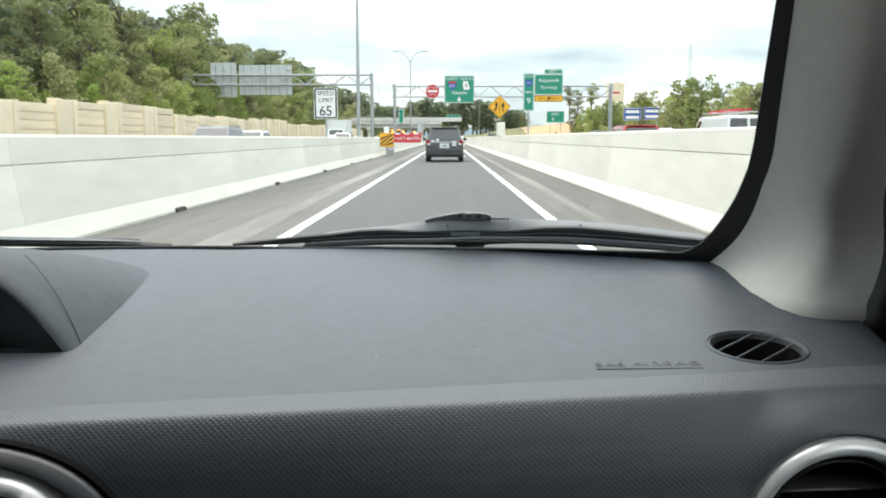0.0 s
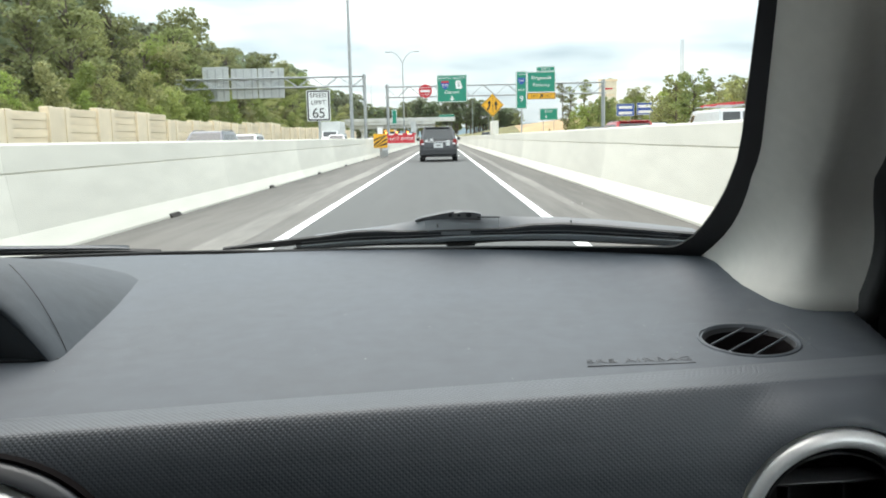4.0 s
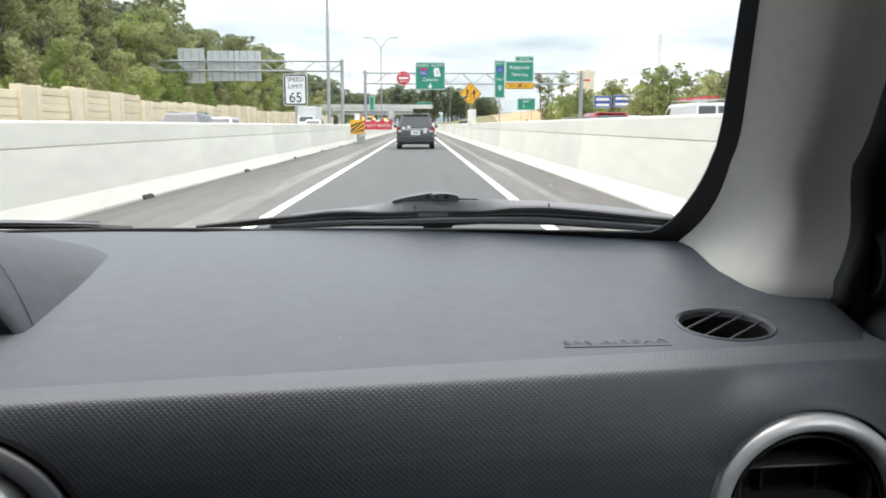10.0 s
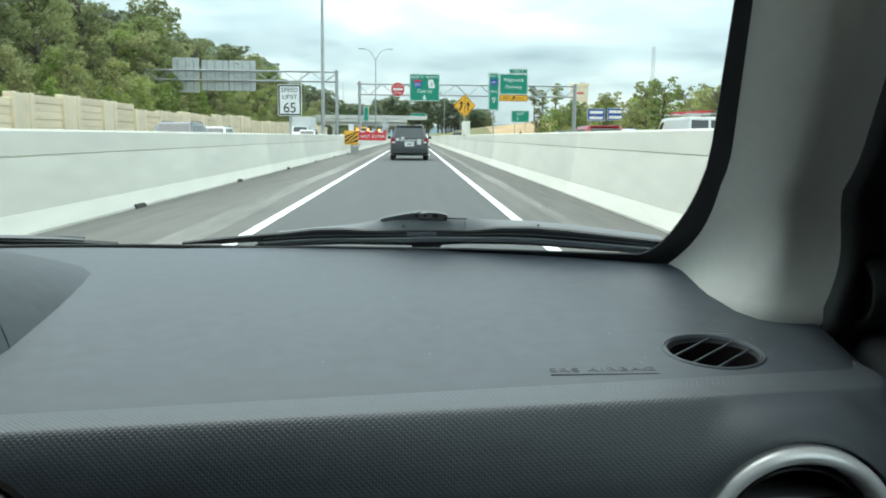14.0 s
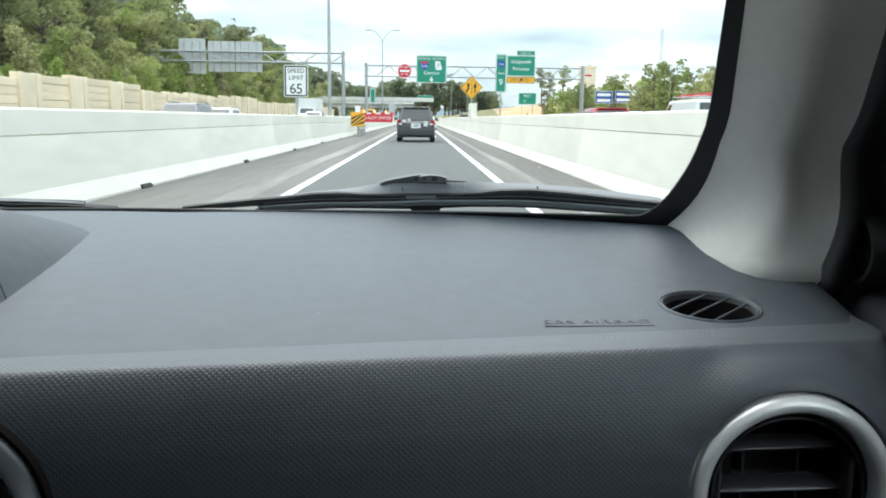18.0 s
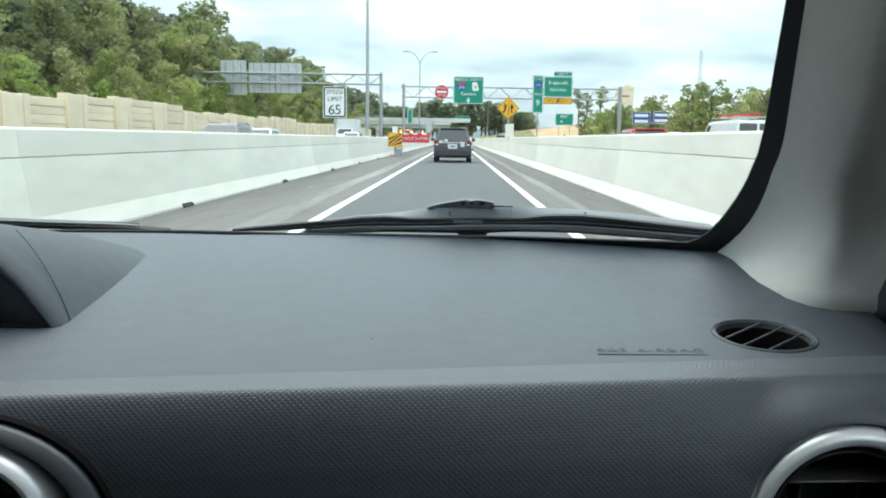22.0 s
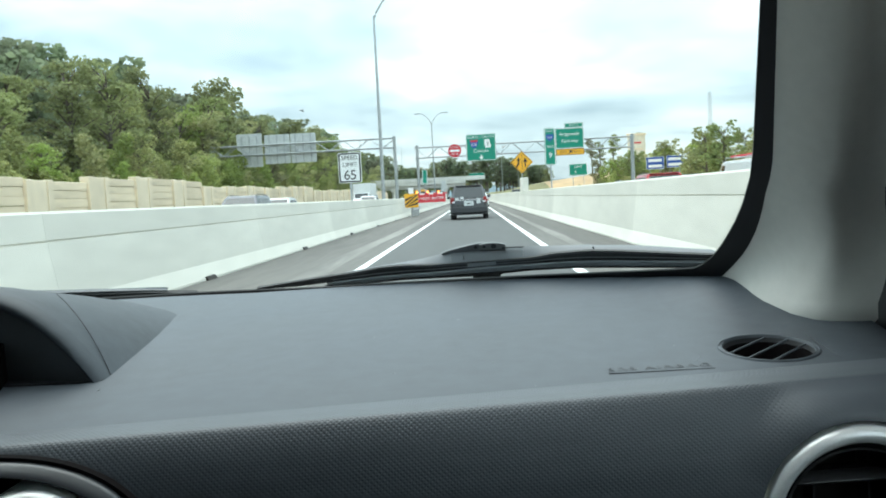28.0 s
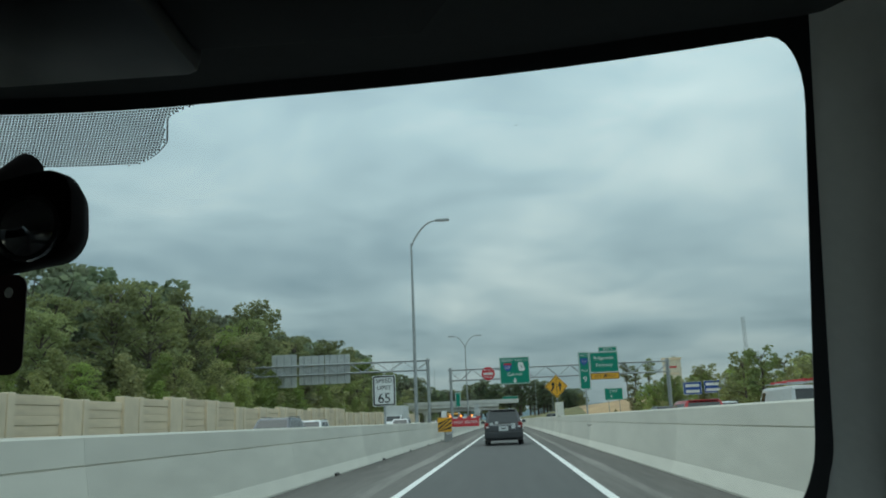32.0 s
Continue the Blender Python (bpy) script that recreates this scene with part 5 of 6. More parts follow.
def dashboard():
    d = empty("dashboard", "dark grey moulded plastic car dashboard, dusty on top", "dashboard")
    # upper pad, with a round hole for the demister vent
    vx, vy, vr = VENT
    sq = 0.0455
    xs = sorted(set([round(v, 4) for v in np.linspace(-1.2, 0.46, 60)] + [vx - sq, vx + sq]))
    xs = [v for v in xs if not (vx - sq < v < vx + sq)]
    ys = [round(v, 4) for v in np.linspace(0.44, 1.22, 40)]
    ys = sorted([v for v in ys if not (vy - sq - 0.004 < v < vy + sq + 0.004)] + [vy - sq, vy + sq])
    bm = bm_new()

    def at(x, y):
        y = min(max(y, seam_y(x)), base_y(x) + 0.003)
        return (x, y, dash_z(x, y))

    grid = [[bm.verts.new(at(x, y)) for y in ys] for x in xs]
    for i in range(len(xs) - 1):
        for j in range(len(ys) - 1):
            if abs(xs[i] - (vx - sq)) < 1e-6 and abs(ys[j] - (vy - sq)) < 1e-6:
                continue
            bm.faces.new((grid[i][j], grid[i + 1][j], grid[i + 1][j + 1], grid[i][j + 1]))
    n = 48
    outer, inner, deep = [], [], []
    for k in range(n):
        a = 2 * math.pi * k / n
        c, s = math.cos(a), math.sin(a)
        q = sq / max(abs(c), abs(s))
        outer.append(at(vx + q * c, vy + q * s))
        inner.append((vx + vr * c, vy + vr * s, dash_z(vx + vr * c, vy + vr * s)))
    loft(bm, [outer, inner])
    bmesh.ops.remove_doubles(bm, verts=bm.verts, dist=0.0004)
    bmesh.ops.dissolve_degenerate(bm, edges=bm.edges, dist=0.0004)
    part("top_pad", bm, M["dash"], d, "smooth dusty grey upper pad", True, 60)

    # grained front panel
    prof = [(0.0, -0.0020), (-0.0012, 0.0010), (-0.016, 0.0010), (-0.0305, 0.0), (-0.0325, -0.0007), (-0.0350, -0.0026), (-0.0380, -0.0060), (-0.0425, -0.0120), (-0.0478, -0.0210), (-0.0530, -0.033), (-0.0575, -0.048),
            (-0.0603, -0.066), (-0.0612, -0.088), (-0.0600, -0.115), (-0.0560, -0.145), (-0.046, -0.19), (0.0, -0.42)]
    bm = bm_new()
    uvl = bm.loops.layers.uv.new("UVMap")
    px = np.linspace(-1.2, 0.3665, 362)
    fine = []
    for (a, b), (c, e) in zip(prof, prof[1:]):
        k = max(1, round(math.hypot(c - a, e - b) / 0.0045))
        fine += [(a + (c - a) * j / k, b + (e - b) * j / k) for j in range(k)]
    prof = fine + [prof[-1]]
    rows, arc = [], [0.0]
    for (a, b), (c, e) in zip(prof, prof[1:]):
        arc.append(arc[-1] + math.hypot(c - a, e - b))
    bx, bz, hole = 0.2747, 0.9530, 0.0728

    def bulge(x, y, z):
        """The panel swells into a collar round the side vent."""
        r = math.hypot(x - bx, (z - bz))
        k = max(0.0, 1 - max(r - 0.0735, 0) / 0.030)
        k = k * k * (3 - 2 * k)
        if y > 0.606:
            y += (0.606 - y) * k * 0.85
        return y - 0.0045 * k

    def panel_y(x, z, a):
        """How far off the panel lies, where its profile stands at a."""
        turn = max(0.0, x - 0.347)
        y = seam_y(x) + 60.0 * turn * turn + a - (0.011 * min(max((x + 0.25) / 0.5, -0.35), 1.3) if a < -0.01 else 0.0)
        return bulge(x, y, z) if a < -0.036 else y

    for k, (a, b) in enumerate(prof):
        row = []
        for x in px:
            z = dash_z(x, seam_y(x)) + b
            row.append(bm.verts.new((x, panel_y(x, z, a), z)))
        rows.append(row)
    spot = {v: (px[i], arc[k]) for k, row in enumerate(rows) for i, v in enumerate(row)}
    rim = set()

    def panel_face(vs):
        f = bm.faces.new(vs)
        for lp in f.loops:
            lp[uvl].uv = spot[lp.vert]

    for k in range(len(rows) - 1):
        for i in range(len(px) - 1):
            c = (rows[k][i].co + rows[k + 1][i + 1].co) / 2
            quad = (rows[k][i], rows[k + 1][i], rows[k + 1][i + 1], rows[k][i + 1])
            if math.hypot(c.x - bx, c.z - bz) < 0.0860:
                rim.update(quad)
            elif math.hypot((c.x + 0.317) / 1.4, c.z - 0.954) >= 0.073:
                panel_face(quad)
    # the collar: rings from the edge of the cut down to a true round hole
    edge = sorted((v for v in rim if v.link_faces), key=lambda v: math.atan2(v.co.z - bz, v.co.x - bx))
    drop = [-b for a, b in prof[4:]]
    before = edge
    for q in (0.2, 0.4, 0.6, 0.8, 1.0, 1.02, 1.1):
        ring = []
        for v in edge:
            r0 = math.hypot(v.co.x - bx, v.co.z - bz)
            r = r0 + (hole - r0) * min(q, 1.0) - 0.010 * max(q - 1.0, 0.0)
            x, z = bx + (v.co.x - bx) * r / r0, bz + (v.co.z - bz) * r / r0
            h = dash_z(x, seam_y(x)) - z
            w = bm.verts.new((x, panel_y(x, z, float(np.interp(h, drop, [a for a, b in prof[4:]]))) + 0.05 * max(q - 1.0, 0.0), z))
            spot[w] = (x, float(np.interp(h, drop, arc[4:])))
            ring.append(w)
        for m in range(len(edge)):
            n2 = (m + 1) % len(edge)
            panel_face((before[m], before[n2], ring[n2], ring[m]))
        before = ring
    for v in [v for v in bm.verts if not v.link_faces]:
        bm.verts.remove(v)
    part("front_panel", bm, M["dash_grain"], d, "dark grained front panel", True, 60)

    # demister vent
    zc = dash_z(vx, vy)
    bm = bm_new()

    def ring(r, dz):
        return [(vx + r * math.cos(2 * math.pi * k / 48), vy + r * math.sin(2 * math.pi * k / 48), dash_z(vx, vy + r * math.sin(2 * math.pi * k / 48)) + dz) for k in range(48)]
    loft(bm, [ring(0.0412, 0.0), ring(0.0406, 0.0013), ring(0.0396, 0.0015), ring(0.0388, 0.0004), ring(0.0381, 0.0004), ring(0.0374, 0.0010), ring(0.0366, -0.0006)])
    vent = part("demister_vent", bm, M["dash"], d, "round demister vent set in the pad", True, 50)
    # cup steps to near-black with depth, its colour standing for shade in the recess
    bm = bm_new()
    loft(bm, [ring(0.0366, -0.0006), ring(0.0357, -0.0030), ring(0.0350, -0.0042)])
    part("cup_wall", bm, M["door_top"], vent, "", True)
    bm = bm_new()
    loft(bm, [ring(0.0350, -0.0042), ring(0.028, -0.040), ring(0.002, -0.040)])
    part("cup", bm, M["dial"], vent, "", True)
    for off in (-0.0184, 0.0, 0.0184):
        bm = bm_new()
        ln = math.sqrt(0.0358 ** 2 - off ** 2)
        box(bm, -ln, ln, -0.0005, 0.0005, -0.0012, 0.0002)
        bmesh.ops.rotate(bm, cent=(0, 0, 0), matrix=Matrix.Rotation(radians(45), 3, "Z"), verts=bm.verts)
        for v in bm.verts:
            v.co.z += 0.085 * (v.co.y - off * 0.707)
        part("vane", moved(bm, vx + off * 0.707, vy - off * 0.707, zc), M["dash"], vent)

    # raised lettering
    bm = letters("SRS AIRBAG", 0.0150, 0.00012, spacing=1.15)
    bmesh.ops.transform(bm, matrix=Matrix.Rotation(radians(-90 + 4.9), 4, "X"), verts=bm.verts)
    w = max(v.co.x for v in bm.verts) - min(v.co.x for v in bm.verts)
    bmesh.ops.scale(bm, vec=(0.082 / w, 0.72, 1), verts=bm.verts)
    bmesh.ops.rotate(bm, cent=(0, 0, 0), matrix=Matrix.Rotation(radians(2.6), 3, "Z"), verts=bm.verts)
    part("moulded_lettering", moved(bm, 0.158, 0.6955, dash_z(0.158, 0.6955) + 0.0005), M["emboss"], d, "small moulded airbag lettering")
    bm = bm_new()
    box(bm, -0.042, 0.042, -0.0005, 0.0005, -0.0006, 0.0006)
    bmesh.ops.rotate(bm, cent=(0, 0, 0), matrix=Matrix.Rotation(radians(2.6), 3, "Z"), verts=bm.verts)
    part("lettering_rule", moved(bm, 0.158, 0.6865, dash_z(0.158, 0.6865)), M["emboss"], d)

    # specks of dust
    rng = random.Random(5)
    bm = bm_new()
    for _ in range(60):
        x = rng.uniform(-0.32, 0.33)
        y = rng.uniform(seam_y(x) + 0.004, base_y(x) - 0.03)
        r = rng.choice((0.0003, 0.0003, 0.0004, 0.0006))
        if math.hypot(x - vx, y - vy) > 0.05:
            box(bm, x - r, x + r * rng.uniform(0.6, 2.0), y - r, y + r, dash_z(x, y), dash_z(x, y) + 0.0003)
    part("dust", bm, M["dust"], d, "pale specks of dust")["kind"] = "stuff"

    # round vents
    def ring_of(bm, profile, centre, n, sx, sz, p):
        """A ring round the y axis; p above 2 squares it off."""
        gx, gy, gz = centre
        rings = []
        for q, y in profile:
            ring = []
            for k in range(n):
                c, s = math.cos(2 * math.pi * k / n), math.sin(2 * math.pi * k / n)
                f = (abs(c) ** p + abs(s) ** p) ** (-1 / p)
                ring.append((gx + sx * q * f * c, gy + y + 0.24 * sz * q * f * s, gz + sz * q * f * s))
            rings.append(ring)
        loft(bm, rings)

    def round_vent(cx, cy, cz, r, sx, sz, lab, collar):
        """An air vent: ring, barrel, glossy vanes and their pivots."""
        bm = bm_new()
        if collar:
            at = (cx, cy, cz)
            ring_of(bm, [(r * 1.49, 0.008), (r * 1.485, 0.002), (r * 1.445, 0.003), (r * 1.44, 0.012)], at, 72, sx, sz, 2.3)
            part("shadow_gap", bm, M["dial"], d, "black gap round the centre vent", True, 60)
            bm = bm_new()
            ring_of(bm, [(r * 1.447, 0.010), (r * 1.440, 0.000), (r * 1.425, -0.0025), (r * 1.385, -0.0050), (r * 1.360, -0.0075), (r * 1.335, -0.0080), (r * 1.315, -0.0065), (r * 1.305, -0.003)], at, 72, sx, sz, 2.3)
            part("vent_surround", bm, M["bezel"], d, "dark glossy vent surround", True, 40)
            bm = bm_new()
            ring_of(bm, [(r * 1.308, -0.004), (r * 1.28, 0.010), (r * 1.22, 0.070), (r * 0.02, 0.070)], at, 72, sx, sz, 2.3)
            part("vent_recess", bm, M["dial"], d, "black recess", True, 60)
            bm = bm_new()
            r, cx, cz, sx, sz = 0.0567, -0.279, 0.964, 1.0, 1.0
            ring_of(bm, [(r, 0.070), (r * 0.995, -0.004), (r * 0.97, -0.0100), (r * 0.91, -0.0130), (r * 0.85, -0.0115), (r * 0.80, -0.004), (r * 0.785, 0.020)], (cx, cy, cz), 72, sx, sz, 2.0)
        else:
            lathe(bm, [(0.0740, 0.004), (0.0728, 0.006), (0.0722, 0.013), (r * 1.0, 0.0135)], (cx, cy, cz), n=72, sx=sx, sz=sz)
            part("shadow_gap", bm, M["frit"], d, "black gap round the side vent", True, 60)
            bm = bm_new()
            lathe(bm, [(r * 1.0, 0.014), (r * 0.995, 0.0), (r * 0.975, -0.005), (r * 0.93, -0.0085), (r * 0.87, -0.0085), (r * 0.825, -0.004), (r * 0.80, 0.004), (r * 0.785, 0.02)], (cx, cy, cz), n=72, sx=sx, sz=sz)
        v = part("vent_ring", bm, M["silver"], d, lab, True, 60)
        bm = bm_new()
        lathe(bm, [(r * 0.790, 0.005), (r * 0.74, 0.007), (r * 0.70, 0.03), (r * 0.68, 0.075), (0.001, 0.075)], (cx, cy, cz), sx=sx, sz=sz)
        part("vent_barrel", bm, M["black"], v, "", True)
        bm = bm_new()
        lathe(bm, [(r * 0.755, 0.010), (r * 0.745, 0.004), (r * 0.725, 0.003), (r * 0.715, 0.012)], (cx, cy, cz), n=64, sx=sx, sz=sz)
        part("inner_ring", bm, M["gloss_black"], v, "black inner ring", True)
        for k in range(-2, 3):
            off = -0.007 + k * 0.031
            hw = sx * math.sqrt(max((r * 0.69) ** 2 - (off / sz) ** 2, 0.0)) - 0.002
            if hw < 0.012:
                continue
            zz = cz + off
            bm = bm_new()
            sec = [(0.0, -0.0034), (-0.0055, -0.0022), (-0.0072, 0.0), (-0.0055, 0.0026), (0.0, 0.0042), (0.014, 0.0052), (0.026, 0.002), (0.026, -0.002), (0.014, -0.0036)]
            ends = [(-1.0, 0.55), (-0.96, 0.9), (-0.6, 1.0), (0.6, 1.0), (0.96, 0.9), (1.0, 0.55)]
            loft(bm, [[(cx + e * hw, cy + 0.026 + dy, zz + dz * q + 0.0016 * e) for dy, dz in sec] for e, q in ends], caps=(True, True))
            part("vane", bm, M["vane_black"], v, "", True, 50)
        for e in (-0.22, 0.36):
            bm = bm_new()
            box(bm, cx + e * r, cx + e * r + 0.0016, cy + 0.046, cy + 0.066, cz - r * 0.56 * sz, cz + r * 0.56 * sz)
            part("cross_vane", bm, M["bezel"], v)
        for e in (-1, 1):
            bm = bm_new()
            box(bm, cx + e * r * 0.655 * sx - 0.0018, cx + e * r * 0.655 * sx + 0.0018, cy + 0.008, cy + 0.022, cz - 0.012, cz + 0.022, 0.0014, 1)
            part("pivot_tab", bm, M["bezel"], v, "small grey pivot tab")

    round_vent(0.2747, 0.606, 0.9530, 0.0706, 1.0, 1.0, "silver ring round the side air vent", False)
    round_vent(-0.315, 0.536, 0.9520, 0.0612, 1.36, 0.95, "silver ring round the centre air vent", True)


def instrument_hood():
    h = empty("instrument_hood", "dark grey hooded instrument binnacle in the middle of the dashboard", "instrument panel")
    cx, n = -0.62, 40

    def arch(y, hw, ht, wide=0.125):
        """A section of the hood: a flat top, falling off towards both ends over a width."""
        wide = min(wide, hw * 0.95)
        half = [wide * (k / 12) ** 1.2 for k in range(13)] + [wide + (hw - wide) * k / 8 for k in range(1, 9)]
        xs = [cx + hw - d for d in half] + [cx - hw + d for d in half[:-1][::-1]]
        out = []
        for x in xs:
            d = hw - abs(x - cx)
            yy = min(y, base_y(x) - 0.03)
            out.append((x, yy, dash_z(x, yy) - 0.002 + ht * (1 - max(0.0, 1 - d / wide) ** 2.3)))
        return out
    bm = bm_new()
    loft(bm, [arch(0.7265, 0.3000, 0.0760), arch(0.7238, 0.3025, 0.0782), arch(0.7228, 0.3052, 0.0803), arch(0.7248, 0.3078, 0.0821), arch(0.7295, 0.3097, 0.0833), arch(0.7355, 0.3106, 0.0838), arch(0.742, 0.3106, 0.0838)], closed=False)
    part("hood_lip", bm, M["hood_out"], h, "", True, 60)
    bm = bm_new()
    loft(bm, [arch(0.7415, 0.3106, 0.0838), arch(0.757, 0.3095, 0.083), arch(0.785, 0.3075, 0.0785, 0.13), arch(0.82, 0.305, 0.070, 0.135), arch(0.86, 0.3015, 0.061, 0.14), arch(0.90, 0.297, 0.052, 0.145), arch(0.95, 0.290, 0.041, 0.15),
              arch(1.0, 0.282, 0.030, 0.16), arch(1.04, 0.258, 0.021, 0.16), arch(1.075, 0.225, 0.012, 0.16), arch(1.10, 0.185, 0.005), arch(1.125, 0.12, 0.0)], closed=False)
    part("hood_shell", bm, M["hood_out"], h, "", True, 60)
    bm = bm_new()
    loft(bm, [arch(0.7265, 0.3000, 0.0760), arch(0.731, 0.28, 0.068, 0.10), arch(0.738, 0.226, 0.056, 0.05), arch(0.742, 0.216, 0.053, 0.04), arch(0.80, 0.210, 0.044, 0.04), arch(0.86, 0.10, 0.03, 0.04), arch(0.87, 0.002, 0.0, 0.001)], closed=False)
    part("hood_inner_face", bm, M["hood_in"], h, "near-black inside of the hood", True, 60)
    # dark sheet under the hood stands for its shaded gauge recess, with two dials
    def panel_z(x, y):
        return 1.045 + (y - 0.65) * 0.085 + 0.0008 + 0.046 * max(0.0, (y - 0.612) / 0.145) ** 2

    bm = bm_new()
    half = [(0.210, 0.758), (0.212, 0.742), (0.222, 0.712), (0.222, 0.66), (0.214, 0.614), (0.194, 0.596), (0.164, 0.586), (0.08, 0.575), (0.03, 0.572)]
    out = [(cx + 0.006 + x, y) for x, y in half] + [(cx - 0.006 - x, y) for x, y in half[::-1]]
    rows = []
    for k in (1.0, 0.75, 0.5, 0.25, 0.02):
        rows.append([(cx + (x - cx) * k, max(0.755 + (y - 0.755) * k, seam_y(x) + 0.002)) for x, y in out])
    rings = [[(x, y, dash_z(x, y) - 0.004) for x, y in rows[0]]] + [[(x, y, panel_z(x, y)) for x, y in r] for r in rows]
    loft(bm, rings)
    pan = part("gauge_panel", bm, M["dial"], h, "near-black gauge panel, dark as its shaded recess", True, 30)
    for mid, u, v in (((-0.464, 0.674), (0.039, 0.003), (-0.034, 0.056)), ((-0.530, 0.667), (0.041, 0.004), (-0.044, 0.064))):
        def around(q, lift):
            pts = []
            for j in range(41):
                t = radians(-52 + 142 * j / 40)
                x, y = (mid[i] + q * (u[i] * math.cos(t) + v[i] * math.sin(t)) for i in (0, 1))
                pts.append((x, y, panel_z(x, y) + lift))
            return pts
        bm = bm_new()
        loft(bm, [around(1.0, 0.0), around(1.0, 0.002), around(0.965, 0.002), around(0.965, 0.0)], closed=False)
        loft(bm, [around(0.95, 0.0), around(0.95, 0.001), around(0.93, 0.001), around(0.93, 0.0)], closed=False)
        part("gauge_ring", bm, M["dial_ring"], pan, "thin grey gauge ring", True)
    # shut line along the lip and gap under the face
    bm = bm_new()
    pts = [Vector(arch(0.742 + 0.0062 * k, 0.3106, 0.0838)[k]) + Vector((0.0, 0.0, 0.0002)) for k in range(0, 8)]
    tube(bm, pts, [0.0004] * len(pts), 5)
    part("shut_line", bm, M["black"], h)
    bm = bm_new()
    pts = [(cx + 0.309 - 0.018 * k, 0.7225 if k else 0.729, dash_z(cx + 0.30 - 0.02 * k, 0.7235) + 0.0004) for k in range(6)]
    tube(bm, pts, [0.0010] * 6, 5)
    part("shut_line", bm, M["black"], h)


def edge_x(z):
    """The clear glass's border on the passenger's side, going in as it goes up."""
    return 0.2778 + 0.255 * (1.22 - z) - 3.0 * max(0.0, 1.22 - z) ** 2


def top_z(x):
    return 1.573 - 0.09 * max(0.0, x + 0.3) ** 1.5 - 0.1 * max(0.0, -0.6 - x) ** 2


BORDER = ((-1.04, 1.072), (-0.20, 1.0765), (-0.115, 1.0805), (-0.046, 1.083), (0.027, 1.087), (0.095, 1.091), (0.158, 1.094), (0.222, 1.098), (0.244, 1.099), (0.259, 1.101))


def along(x, table):
    xs, zs = zip(*table)
    return float(np.interp(x, xs, zs))


def foot_z(x):
    """Where the glass goes down behind the pad."""
    return 1.0765 + 0.034 * max(-0.3, x)


def glass_outline(grow):
    """The clear glass in (x, z), widened by grow."""
    pts = []
    for k in range(14):
        z = 1.175 + (1.475 - 1.175) * k / 13
        pts.append((edge_x(z) + grow, z))
    cx = 0.166
    for k in range(0, 9):
        a = radians(90 * k / 8)
        z = 1.495 + (top_z(cx) - 1.495 + grow) * math.sin(a) ** 0.85
        pts.append((cx + (edge_x(z) - cx + grow) * math.cos(a) ** 0.85, z))
    for x in np.linspace(cx - 0.01, -0.95, 24):
        pts.append((x, top_z(x) + grow))
    for z in np.linspace(1.53, 1.12, 10):
        pts.append((-0.8 - edge_x(z) - grow, z))
    for x in np.linspace(-1.04, 0.259, 30):
        pts.append((x, along(x, BORDER) if grow == 0 else foot_z(x)))
    for x, z, g in ((0.2665, 1.1063, 0.45), (0.273, 1.1155, 0.62), (0.2775, 1.128, 0.75), (0.2802, 1.141, 0.86), (0.2822, 1.154, 0.95), (0.2830, 1.165, 1.0)):
        pts.append((x, z) if grow == 0 else (min(0.300 + 0.30 * (z - 1.1), 0.318) + (grow - 0.034), z - 0.012 * (1 - g) * 1.6))
    return pts


